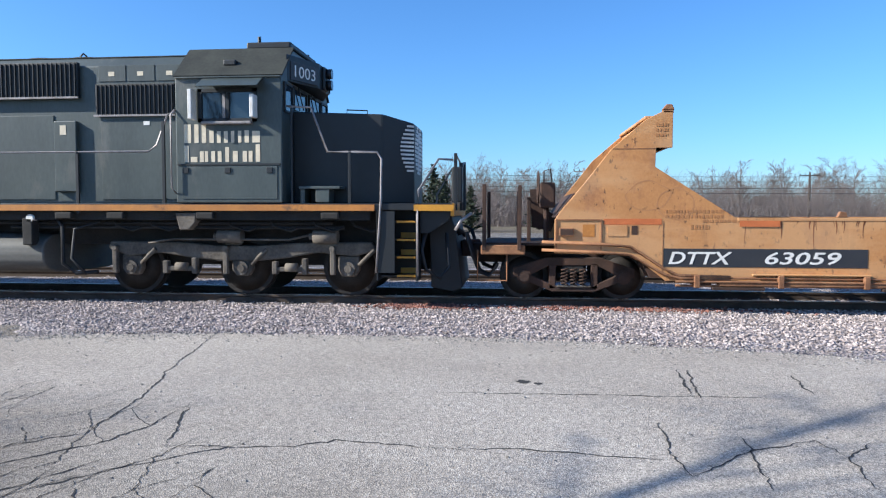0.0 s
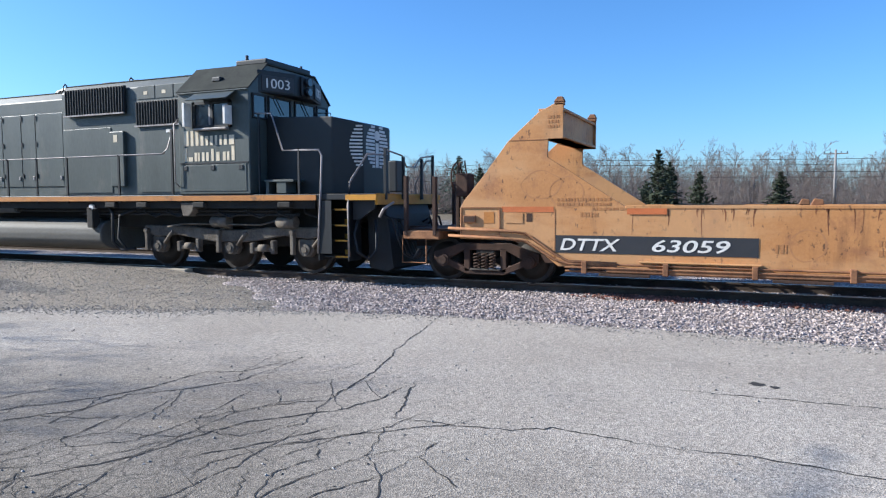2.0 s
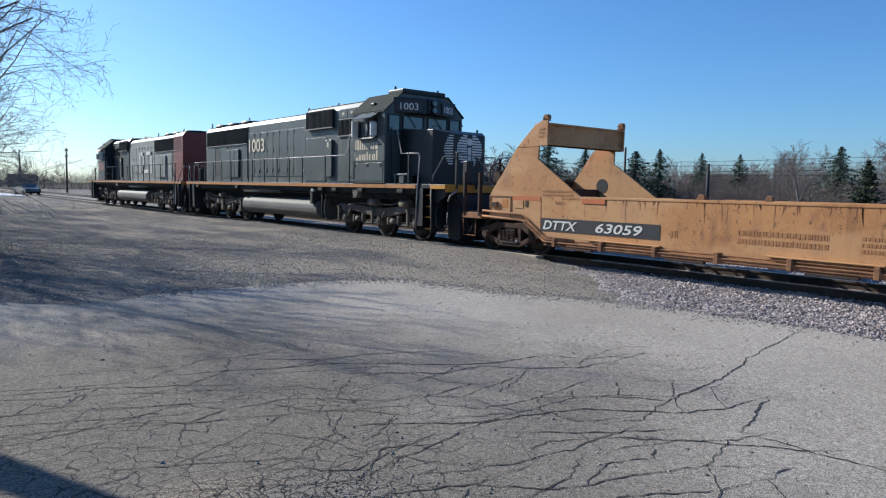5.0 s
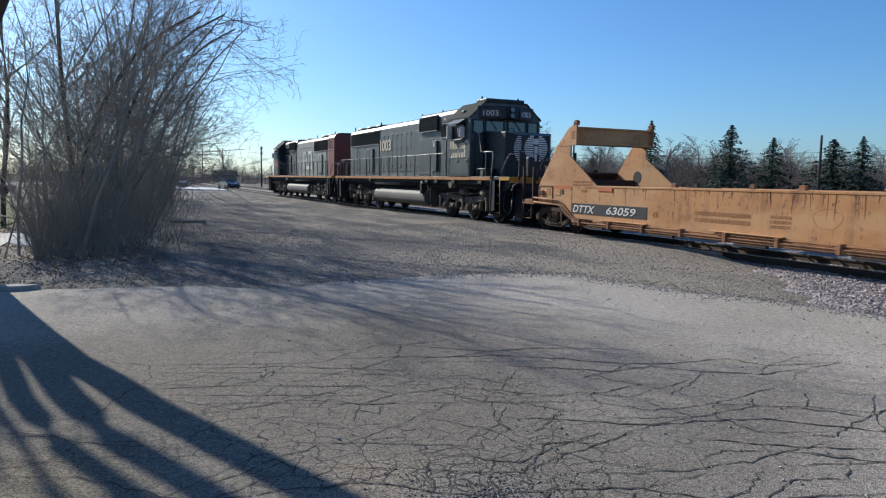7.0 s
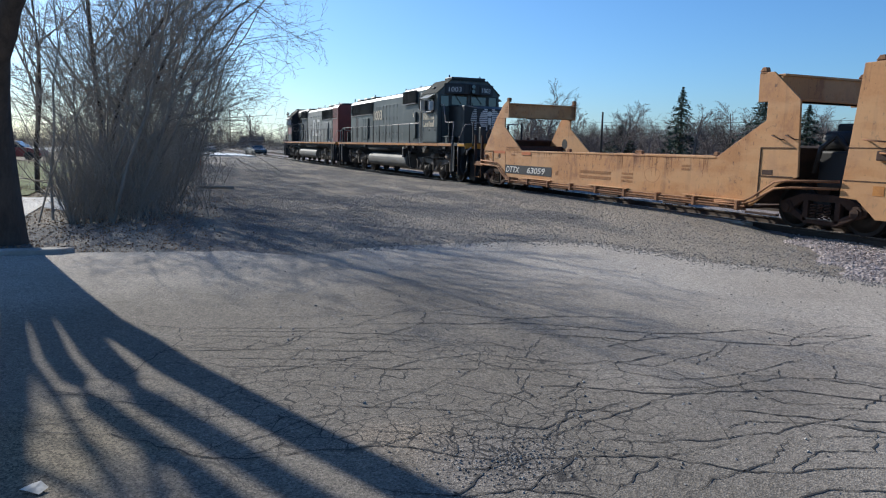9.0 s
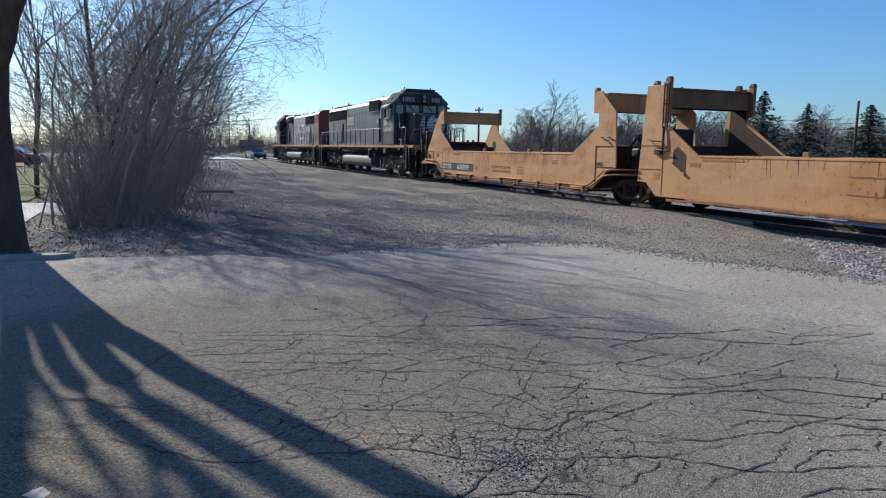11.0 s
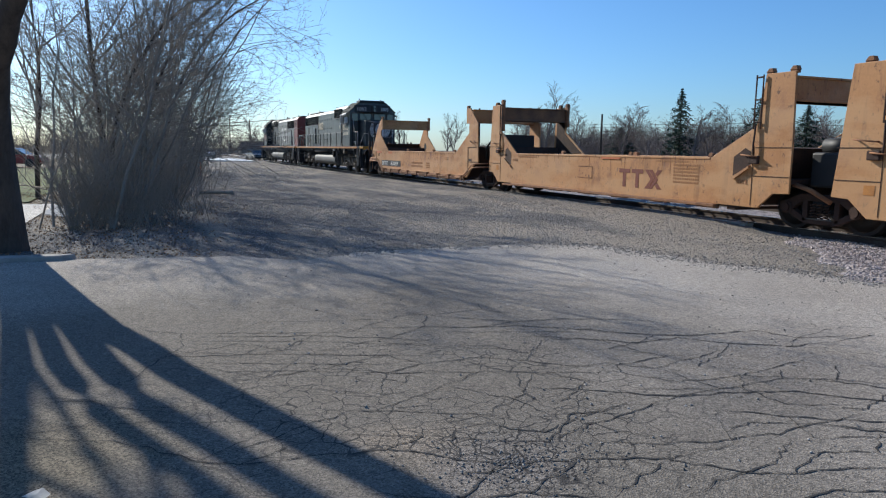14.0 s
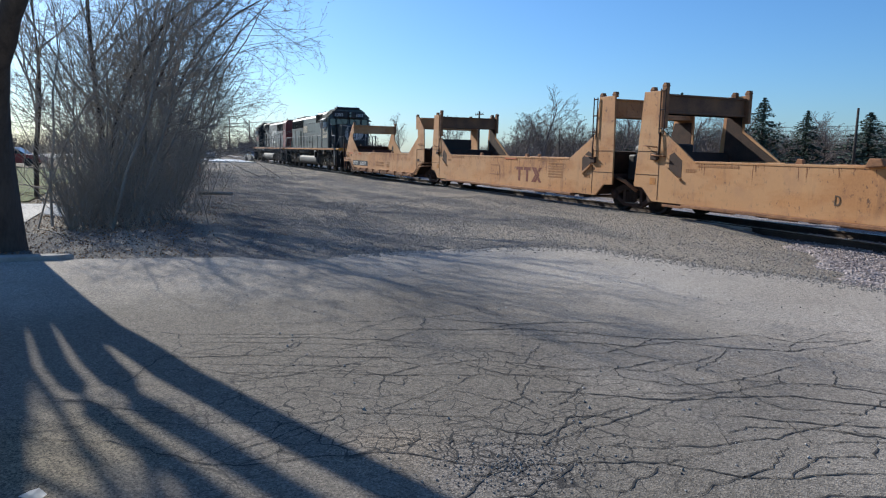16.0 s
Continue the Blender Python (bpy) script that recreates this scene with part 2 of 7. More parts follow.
            mr = n.new("ShaderNodeMapRange")
            mr.inputs[1].default_value, mr.inputs[2].default_value = rad * 0.55, rad
            mr.inputs[3].default_value, mr.inputs[4].default_value = 1, 0
            l.new(d.outputs["Value"], mr.inputs[0])
            breakup = ramp(noise_tex(0.8, 3).outputs[0], lo, hi, (0, 0, 0), (1, 1, 1))
            f = n.new("ShaderNodeMath")
            f.operation = "MULTIPLY"
            l.new(mr.outputs[0], f.inputs[0])
            l.new(line, f.inputs[1])
            g = n.new("ShaderNodeMath")
            g.operation = "MULTIPLY"
            l.new(f.outputs[0], g.inputs[0])
            l.new(breakup, g.inputs[1])
            base = mix(g.outputs[0], base, (0.035, 0.033, 0.032))
    l.new(base, b.inputs["Base Color"])
    bp = n.new("ShaderNodeBump")
    bp.inputs["Strength"].default_value, bp.inputs["Distance"].default_value = bump, dist
    l.new(height, bp.inputs["Height"])
    l.new(bp.outputs[0], b.inputs["Normal"])
    return m


M_ASPHALT = ground_mat("worn_asphalt", (0.315, 0.28, 0.237), (0.39, 0.352, 0.302), (0.26, 0.233, 0.20), 0.28, 95, 0.5, 0.010, True)
M_DIRT = ground_mat("gravelly_dirt", (0.165, 0.15, 0.136), (0.10, 0.095, 0.09), (0.075, 0.07, 0.066), 0.28, 38, 0.7, 0.03, dust=(0.285, 0.245, 0.195))
def car_paint():
    """Sun-bleached yellow: broad tone patches, rust streaks that run down, specks of rust and grime."""
    m = mat("faded_yellow_paint", (0.53, 0.25, 0.085), (0.41, 0.18, 0.057), 0.65, 0, 0.7, 30, 0.06, (0.33, 0.14, 0.055), 0.53, (1, 1, 0.8), 1.3)
    n, l = m.node_tree.nodes, m.node_tree.links
    b = n["Principled BSDF"]
    src = b.inputs["Base Color"].links[0].from_socket
    co = n["Texture Coordinate"].outputs["Object"]
    for scl, size, lo, hi, tone, most in (((1, 1, 0.13), 5.0, 0.55, 0.70, (0.19, 0.08, 0.033), 0.55), ((1, 1, 0.6), 12, 0.60, 0.68, (0.11, 0.05, 0.025), 0.9), ((0.35, 1, 1), 0.9, 0.48, 0.58, (0.58, 0.33, 0.15), 0.55)):
        mp, t, r, mx = n.new("ShaderNodeMapping"), n.new("ShaderNodeTexNoise"), n.new("ShaderNodeMapRange"), n.new("ShaderNodeMix")
        mp.inputs["Scale"].default_value = scl
        t.inputs["Scale"].default_value, t.inputs["Detail"].default_value, t.inputs["Roughness"].default_value = size, 6, 0.6
        r.inputs[1].default_value, r.inputs[2].default_value, r.inputs[4].default_value = lo, hi, most
        mx.data_type = "RGBA"
        mx.inputs["B"].default_value = (*tone, 1)
        l.new(co, mp.inputs[0])
        l.new(mp.outputs[0], t.inputs["Vector"])
        l.new(t.outputs[0], r.inputs[0])
        l.new(r.outputs[0], mx.inputs["Factor"])
        l.new(src, mx.inputs["A"])
        src = mx.outputs["Result"]
    l.new(src, b.inputs["Base Color"])
    return m


M_CARPAINT = car_paint()
M_BALLAST = ground_mat("ballast_bed", (0.33, 0.29, 0.28), (0.27, 0.24, 0.235), (0.18, 0.14, 0.12), 0.6, 22, 1.0, 0.05)
M_FIELD = ground_mat("winter_grass", (0.17, 0.135, 0.09), (0.13, 0.11, 0.07), (0.11, 0.085, 0.06), 0.08, 6, 0.8, 0.05)
M_STREET = ground_mat("pale_concrete", (0.58, 0.56, 0.52), (0.48, 0.46, 0.43), (0.28, 0.27, 0.25), 0.3, 50, 0.2, 0.01)
M_LAWN = ground_mat("lawn", (0.09, 0.12, 0.03), (0.12, 0.13, 0.045), (0.14, 0.12, 0.06), 0.4, 20, 0.8, 0.03)
M_STONE = mat("ballast_stone", (0.47, 0.40, 0.365), (0.27, 0.22, 0.20), 0.95, 0, 6, 40, 0.2, vary=0.5)


# ---- mesh helpers ----
class Build:
    """Collects boxes, rods, prisms and tubes into one bmesh."""

    def __init__(self):
        self.bm = bmesh.new()

    def box(self, x0, x1, y0, y1, z0, z1, bev=0.0):
        vs = [self.bm.verts.new(p) for p in ((x0, y0, z0), (x1, y0, z0), (x1, y1, z0), (x0, y1, z0), (x0, y0, z1), (x1, y0, z1), (x1, y1, z1), (x0, y1, z1))]
        fs = [self.bm.faces.new([vs[i] for i in q]) for q in ((3, 2, 1, 0), (4, 5, 6, 7), (0, 1, 5, 4), (1, 2, 6, 5), (2, 3, 7, 6), (3, 0, 4, 7))]
        if bev:
            bmesh.ops.bevel(self.bm, geom=list({e for f in fs for e in f.edges}), offset=bev, segments=2, affect="EDGES", profile=0.5)
        return self

    def rod(self, p0, p1, r, n=10, r2=None, caps=True):
        p0, p1 = Vector(p0), Vector(p1)
        q = (p1 - p0).to_track_quat("Z", "Y")
        rings = []
        for p, rr in ((p0, r), (p1, r if r2 is None else r2)):
            rings.append([self.bm.verts.new(p + q @ Vector((rr * math.cos(2 * math.pi * i / n), rr * math.sin(2 * math.pi * i / n), 0))) for i in range(n)])
        for i in range(n):
            f = self.bm.faces.new((rings[0][i], rings[0][(i + 1) % n], rings[1][(i + 1) % n], rings[1][i]))
            f.smooth = n > 8
        if caps:
            self.bm.faces.new(rings[0][::-1])
            self.bm.faces.new(rings[1])
        return self

    def tube(self, pts, r, n=6):
        pts = [Vector(p) for p in pts]
        rings = []
        for i, p in enumerate(pts):
            d = (pts[min(i + 1, len(pts) - 1)] - pts[max(i - 1, 0)]).normalized()
            q = d.to_track_quat("Z", "Y")
            rings.append([self.bm.verts.new(p + q @ Vector((r * math.cos(2 * math.pi * k / n), r * math.sin(2 * math.pi * k / n), 0))) for k in range(n)])
        for a, b in zip(rings, rings[1:]):
            off = min(range(n), key=lambda o: (a[0].co - b[o].co).length)
            for k in range(n):
                f = self.bm.faces.new((a[k], a[(k + 1) % n], b[(k + 1 + off) % n], b[(k + off) % n]))
                f.smooth = True
        self.bm.faces.new(rings[0][::-1])
        self.bm.faces.new(rings[-1])
        return self

    def prism(self, pts, a, b, axis="y", bev=0.0):
        """A polygon drawn in the plane across axis, from a to b along it."""
        put = {"y": lambda u, v, w: (u, w, v), "x": lambda u, v, w: (w, u, v), "z": lambda u, v, w: (u, v, w)}[axis]
        lo = [self.bm.verts.new(put(u, v, a)) for u, v in pts]
        hi = [self.bm.verts.new(put(u, v, b)) for u, v in pts]
        fs = [self.bm.faces.new(lo), self.bm.faces.new(hi[::-1])]
        k = len(pts)
        for i in range(k):
            fs.append(self.bm.faces.new((lo[i], hi[i], hi[(i + 1) % k], lo[(i + 1) % k])))
        bmesh.ops.recalc_face_normals(self.bm, faces=fs)
        if bev:
            bmesh.ops.bevel(self.bm, geom=list({e for f in fs for e in f.edges}), offset=bev, segments=2, affect="EDGES", profile=0.5)
        return self

    def mesh(self, name, material):
        me = bpy.data.meshes.new(name)
        big = [f for f in self.bm.faces if len(f.verts) > 4]
        if big:
            bmesh.ops.triangulate(self.bm, faces=big)
        self.bm.to_mesh(me)
        self.bm.free()
        me.materials.append(material)
        return me


def part(name, b, material, parent, label="", at=None):
    ob = new(name, b if isinstance(b, bpy.types.Mesh) else b.mesh(name, material))
    ob.parent = parent
    if at is not None:
        ob.matrix_basis = at
    return tagged(ob, label)


def thing(name, label, category, group="", at=None, kind=""):
    ob = new(name)
    ob.empty_display_size = 0.2
    if at is not None:
        ob.matrix_basis = at
    return tagged(ob, label, category, group, kind)


def single(name, b, material, label, category="", group="", kind="", at=None):
    ob = new(name, b if isinstance(b, bpy.types.Mesh) else b.mesh(name, material))
    if at is not None:
        ob.matrix_basis = at
    return tagged(ob, label, category, group, kind)


def lettering(name, text, size, material, parent, at, thick=0.004, shear=0.0, width=None, bold=0.0):
    """Letters as a mesh, lying in their own xy plane; width stretches the line to that length."""
    cu = bpy.data.curves.new(name, "FONT")
    cu.body, cu.size, cu.extrude, cu.shear = text, size, thick, shear
    cu.resolution_u = 3
    cu.offset = bold * size
    tmp = bpy.data.objects.new(name, cu)
    me = bpy.data.meshes.new_from_object(tmp)
    bpy.data.objects.remove(tmp)
    xs = [v.co.x for v in me.vertices]
    ys = [v.co.y for v in me.vertices]
    k = (width / (max(xs) - min(xs))) if width else 1
    h = size / (max(ys) - min(ys))
    x0, y0 = min(xs), min(ys)
    for v in me.vertices:
        v.co.x, v.co.y = (v.co.x - x0) * k, (v.co.y - y0) * h
    me.materials.append(material)
    return part(name, me, material, parent, at=at)


# upright on the side of the train that faces the lot
def on_side(x, y, z):
    return pose(x, y, z, 90, 0, 0)


# ---- ground ----
YC, RAIL_Z = 13.63, 0.18


def sheet(name, pts, z, thick, material, label, cat=""):
    b = Build()
    b.prism(pts, z - thick, z, "z")
    return single(name, b, material, label, cat, kind="structure")


sheet("ground", [(-1500, -1500), (1500, -1500), (1500, 1500), (-1500, 1500)], -0.06, 0.3, M_FIELD, "dry winter grass ground reaching the horizon")


def wavy(x0, x1, y0, y1, nx, ny, zf, name, material, label):
    verts = [(x0 + (x1 - x0) * i / nx, y0 + (y1 - y0) * j / ny) for j in range(ny + 1) for i in range(nx + 1)]
    faces = [(j * (nx + 1) + i, j * (nx + 1) + i + 1, (j + 1) * (nx + 1) + i + 1, (j + 1) * (nx + 1) + i) for j in range(ny) for i in range(nx)]
    me = bpy.data.meshes.new(name)
    me.from_pydata([(x, y, zf(x, y)) for x, y in verts], [], faces)
    me.polygons.foreach_set("use_smooth", [True] * len(faces))
    me.materials.append(material)
    return single(name, me, material, label, kind="structure")


def dirt_z(x, y):
    rise = 0.14 * min(1, max(0, (y - 8.5) / 3.6)) * min(1, max(0, (-11.2 - x) / 1.5)) * min(1, max(0, (x + 40) / 12))
    fill = 0.07 * min(1, max(0, (-11.6 + (12.9 - y) * 1.45 + 0.9 * noise.noise((x * 0.9, y * 0.9, 31)) - x) / 0.6)) * min(1, max(0, (y - 8.6) / 0.8))
    return -0.034 + rise + fill + 0.02 * noise.noise((x * 0.6, y * 0.6, 0)) + 0.012 * noise.noise((x * 2.5, y * 2.5, 3))


wavy(-140, -5.0, -3.2, 12.75, 400, 70, dirt_z, "dirt_verge", M_DIRT, "packed gravelly dirt strip beside the track")


def bed_z(x, y):
    edge = 9.55 - 0.012 * (x - 1) ** 2 * (1 if x > 1 else 0.35)
    up = min(1, max(0, (y - edge) / 1.2))
    if y < 12.6 and x < -11.9 + (12.9 - y) * 1.45 + 0.9 * noise.noise((x * 0.9, y * 0.9, 31)):
        return -0.09
    return -0.035 + 0.055 * up + 0.02 * noise.noise((x * 1.7, y * 1.7, 7)) + 0.018 * noise.noise((x * 6, y * 6, 9)) - (0.05 if y > 21 else 0)


wavy(-11.8, 45, 7.8, 22, 430, 120, bed_z, "ballast_bed", M_BALLAST, "pale crushed stone ballast under and beside the tracks")
sheet("yard", [(-400, 21.5), (300, 21.5), (300, 60), (-400, 60)], -0.045, 0.02, M_DIRT, "bare gravelly yard ground beyond the second track")
wavy(-330, -11.8, 12.5, 22, 200, 24, lambda x, y: bed_z(-11, y) - 0.01, "ballast_bed_far", M_BALLAST, "dusty crushed stone ballast along the track")
wavy(45, 260, 7.8, 22, 100, 24, lambda x, y: bed_z(20, y) - 0.01, "ballast_bed_east", M_BALLAST, "pale crushed stone ballast along the track")

# the lot: its far edge follows the ballast and bends round to the kerb
LOT = [(40, 4.2), (16, 6.6), (9, 7.6), (5.5, 8.35), (3.3, 9.0), (1.2, 9.45), (-1.0, 9.68), (-4.2, 9.66), (-6.2, 9.3), (-7.6, 8.95), (-8.6, 8.3), (-9.6, 8.1), (-10.9, 7.75), (-11.5, 6.4),
       (-11.6, 4.6), (-11.3, 2.9), (-10.8, 2.1), (-11.6, 1.2), (-12.0, -0.9), (-12.0, -16), (40, -16)]
rng = random.Random(4)
ragged = []
for (ax, ay), (bx, by) in zip(LOT, LOT[1:] + LOT[:1]):
    k = max(1, int(math.hypot(bx - ax, by - ay) / 0.22)) if ay > -2 and by > -2 and ax < 20 else 1
    for i in range(k):
        w = 0.07 if k > 1 else 0
        ragged.append((ax + (bx - ax) * i / k + rng.uniform(-w, w), ay + (by - ay) * i / k + rng.uniform(-w, w)))
sheet("parking_lot", ragged, 0.0, 0.055, M_ASPHALT, "cracked pale grey asphalt lot with patches", "pavement")
sheet("street", [(-27.5, -60), (-13.5, -60), (-16.8, -2.7), (-23.8, -2.7)], -0.012, 0.04, M_STREET, "pale concrete drive beyond the thicket", "road")
sheet("lawn", [(-60, -40), (-27.5, -40), (-25, -3.6), (-60, -3.6)], -0.02, 0.03, M_LAWN, "green strip of lawn beyond the drive", "lawn")
M_ROADFAR = ground_mat("bright_worn_road", (0.66, 0.64, 0.60), (0.55, 0.53, 0.50), (0.45, 0.43, 0.40), 0.3, 30, 0.05, 0.01, rough=0.45)
M_ROADFAR.node_tree.nodes["Principled BSDF"].inputs["Specular IOR Level"].default_value = 0.6
sheet("far_road", [(-86, 11.5), (-104, 11.5), (-150, -8), (-112, -8)], 0.12, 0.15, M_ROADFAR, "sunlit pale road far along the track", "road")
sheet("far_lot", [(-150, -60), (-40, -60), (-40, -12), (-150, -12)], 0.0, 0.05, M_STREET, "pale concrete car park far beyond the lawn", "road")

# ---- tracks ----
def rail_profile(y):
    return [(y - 0.07, 0.0), (y + 0.07, 0.0), (y + 0.07, 0.012), (y + 0.01, 0.03), (y + 0.01, 0.125), (y + 0.036, 0.14), (y + 0.036, 0.168), (y + 0.028, 0.175), (y - 0.028, 0.175), (y - 0.036, 0.168), (y - 0.036, 0.14), (y - 0.01, 0.125), (y - 0.01, 0.03), (y - 0.07, 0.012)]


for cy, nm in ((YC, "main_track"), (YC + 4.6, "second_track")):
    tr = thing(nm, "steel railway track on weathered wooden ties in ballast", "track", kind="structure")
    for side in (-0.754, 0.754):
        part("rail", Build().prism(rail_profile(cy + side), -330, 260, "x"), M_RAIL, tr)
        part("rail_head", Build().box(-330, 260, cy + side - 0.03, cy + side + 0.03, 0.1752, 0.18), M_TREAD, tr, "polished running surface of the rail")
    tie = Build().box(-0.115, 0.115, -1.3, 1.3, -0.15, 0.018, 0.012).mesh("tie", M_TIE)
    for i in range(-60, 61):
        part("tie", tie, M_TIE, tr, at=pose(i * 0.52 + rng.uniform(-0.02, 0.02), cy + rng.uniform(-0.05, 0.05), rng.uniform(-0.012, 0.006), 0, 0, rng.uniform(-1.5, 1.5)))
    rest = Build()
    for i in list(range(-240, -60)) + list(range(61, 200)):
        rest.box(i * 0.52 - 0.115, i * 0.52 + 0.115, cy - 1.3, cy + 1.3, -0.15, 0.014)
    tagged(part("ties_beyond", rest, M_TIE, tr), kind="stuff")

# planks along the near rail where the dirt crosses
cr = thing("crossing_planks", "pale weathered planks laid along the rail at the dirt crossing", "crossing", kind="structure")
for i in range(5):
    x0 = -12.05 - i * 2.62
    part("plank", Build().box(x0 - 2.6, x0, YC - 1.12, YC - 0.86, 0.02, 0.165 - 0.006 * (i % 2), 0.012), M_PLANK, cr)


# ---- well cars ----
TRAIN, WHEELS = [], []
HALF = 1.45


def wheelset(parent, x, r, gauge=0.754, mat_wheel=M_WHEEL):
    b = Build()
    for s in (-1, 1):
        b.rod((0, s * (gauge - 0.06), 0), (0, s * (gauge + 0.075), 0), r, 28)
        b.rod((0, s * (gauge - 0.085), 0), (0, s * (gauge - 0.06), 0), r + 0.028, 28)
        b.rod((0, s * (gauge + 0.075), 0), (0, s * (gauge + 0.085), 0), r - 0.07, 28, r * 0.4)
        b.rod((0, s * (gauge + 0.08), 0), (0, s * (gauge + 0.16), 0), r * 0.26, 14)
        for k in range(3):
            a = k * 2.094
            b.rod((r * 0.16 * math.cos(a), s * (gauge + 0.16), r * 0.16 * math.sin(a)), (r * 0.16 * math.cos(a), s * (gauge + 0.185), r * 0.16 * math.sin(a)), 0.022, 6)
    b.rod((0, -gauge, 0), (0, gauge, 0), 0.085, 12)
    ob = part("wheelset", b, mat_wheel, parent)
    base = Matrix.Translation((x, 0, r))
    ob.matrix_basis = base
    WHEELS.append((ob, base, r))
    return ob


def freight_truck(parent, x, wheelbase=1.75, r=0.42):
    """A three-piece truck: side frames with spring groups, bolster and two wheelsets."""
    tk = part("truck", Build().box(x - 0.3, x + 0.3, -0.9, 0.9, 0.36, 0.48, 0.02), M_UNDER, parent, "grimy cast steel three-piece truck")
    for s in (-1, 1):
        b = Build()
        y0, y1 = sorted((s * 0.93, s * 1.07))
        h = wheelbase / 2
        b.prism([(x - h - 0.2, 0.40), (x - h - 0.2, 0.57), (x - 0.48, 0.76), (x + 0.48, 0.76), (x + h + 0.2, 0.57), (x + h + 0.2, 0.40), (x + h - 0.12, 0.45), (x + 0.42, 0.62), (x - 0.42, 0.62), (x - h + 0.12, 0.45)], y0, y1, "y", 0.015)
        b.prism([(x - h - 0.02, 0.36), (x - 0.38, 0.15), (x + 0.38, 0.15), (x + h + 0.02, 0.36), (x + h - 0.12, 0.44), (x + 0.32, 0.25), (x - 0.32, 0.25), (x - h + 0.12, 0.44)], y0, y1, "y", 0.015)
        for k in (-1, 1):
            b.box(x + k * 0.37 - 0.06, x + k * 0.37 + 0.06, y0, y1, 0.2, 0.66, 0.012)
        for k in (-1, 1):
            b.rod((x + k * h, s * 0.9, r), (x + k * h, s * 1.12, r), 0.13, 14)
            b.rod((x + k * h, s * 1.12, r), (x + k * h, s * 1.15, r), 0.09, 12)
        part("side_frame", b, M_RUSTSHADE, tk, "grimy cast side frame")
        part("spring_seat", Build().box(x - 0.3, x + 0.3, min(s * 1.07, s * 1.1), max(s * 1.07, s * 1.1), 0.24, 0.27), M_TRUCK, tk)
    for s in (-1, 1):
        for dx in (-0.16, 0.0, 0.16):
            sp = Build()
            sp.tube([(x + dx + 0.06 * math.cos(a * 0.9), s * 1.075 + 0.045 * math.sin(a * 0.9), 0.27 + a * 0.0085) for a in range(0, 36)], 0.016, 5)
            part("coil_spring", sp, M_RUSTSHADE, tk, "rusty coil spring")
    bo = Build()
    bo.box(x - 0.2, x + 0.2, -1.05, 1.05, 0.47, 0.68, 0.03)
    bo.box(x - 0.35, x + 0.35, -0.4, 0.4, 0.62, 0.78, 0.03)
    part("bolster", bo, M_UNDER, tk)
    for k in (-1, 1):
        wheelset(tk, x + k * wheelbase / 2, r)
    return tk


def side_bars(parent, x, z, w, h, rows, material=M_MARK, name="stencil", y=None):
    """Writing too worn to read: plain bars of its size."""
    b = Build()
    r = random.Random(int(x * 100) + rows)
    y = -HALF if y is None else y
    for k in range(rows):
        zz = z - k * h * 1.7
        p = x
        while p < x + w:
            q = min(x + w, p + r.uniform(0.02, 0.06))
            b.box(p, q, y - 0.005, y - 0.001, zz, zz + h)
            p = q + r.uniform(0.012, 0.03)
    return tagged(part(name, b, material, parent, "worn dark stencilled lines"), kind="stuff")


def pipes_along(car, x0, x1, z):
    b = Build()
    for dz, dy in ((0.0, 0.05), (-0.06, 0.1), (-0.13, 0.06)):
        b.rod((x0, -HALF - dy, z + dz), (x1, -HALF - dy, z + dz), 0.02, 8)
    part("brake_pipe", b, M_RUST, car, "rusty brake pipes along the side sill")
    k = 0
    x = x0 + 0.3
    while x < x1:
        part("pipe_bracket", Build().box(x, x + 0.09, -HALF - 0.14, -HALF + 0.02, z - 0.16, z + 0.05, 0.01), M_RUST, car)
        if k % 2 == 0:
            part("sill_step", Build().box(x + 0.3, x + 1.15, -HALF - 0.12, -HALF - 0.02, z - 0.2, z - 0.15, 0.008), M_RUSTSHADE, car)
        if k % 3 == 1:
            part("sill_angle", Build().box(x - 0.4, x + 1.5, -HALF - 0.09, -HALF - 0.004, z + 0.05, z + 0.075, 0.006), M_CARPAINT, car)
        x += 1.36
        k += 1


def cross_beam(car, x, z0, z1, name="cross_beam", w=0.42, material=M_CARPAINT):
    b = Build()
    b.box(x - w / 2, x + w / 2, -HALF + 0.03, HALF - 0.03, z0, z1, 0.02)
    b.box(x - w / 2 - 0.05, x + w / 2 + 0.05, -HALF + 0.03, HALF - 0.03, z1 - 0.05, z1, 0.01)
    b.box(x - w / 2 - 0.05, x + w / 2 + 0.05, -HALF + 0.03, HALF - 0.03, z0, z0 + 0.05, 0.01)
    return part(name, b, material, car)


def guide(car, x, y, z0, z1):
    b = Build()
    b.box(x - 0.09, x + 0.09, y - 0.05, y + 0.05, z0, z1, 0.012)
    b.prism([(x - 0.1, z1), (x + 0.1, z1), (x + 0.06, z1 + 0.09), (x - 0.03, z1 + 0.09)], y - 0.06, y + 0.06, "y", 0.01)
    return part("container_guide", b, M_RUST, car)


def coupler(car, x, sgn, z=0.88):
    b = Build()
    b.box(min(x, x + sgn * 0.5), max(x, x + sgn * 0.5), -0.12, 0.12, z - 0.13, z + 0.13, 0.03)
    b.prism([(x + sgn * 0.45, -0.16), (x + sgn * 0.62, -0.2), (x + sgn * 0.80, -0.05), (x + sgn * 0.66, 0.02), (x + sgn * 0.80, 0.16), (x + sgn * 0.6, 0.19), (x + sgn * 0.45, 0.14)], z - 0.16, z + 0.16, "z", 0.02)
    part("coupler", b, M_RUSTSHADE, car, "rusty knuckle coupler")


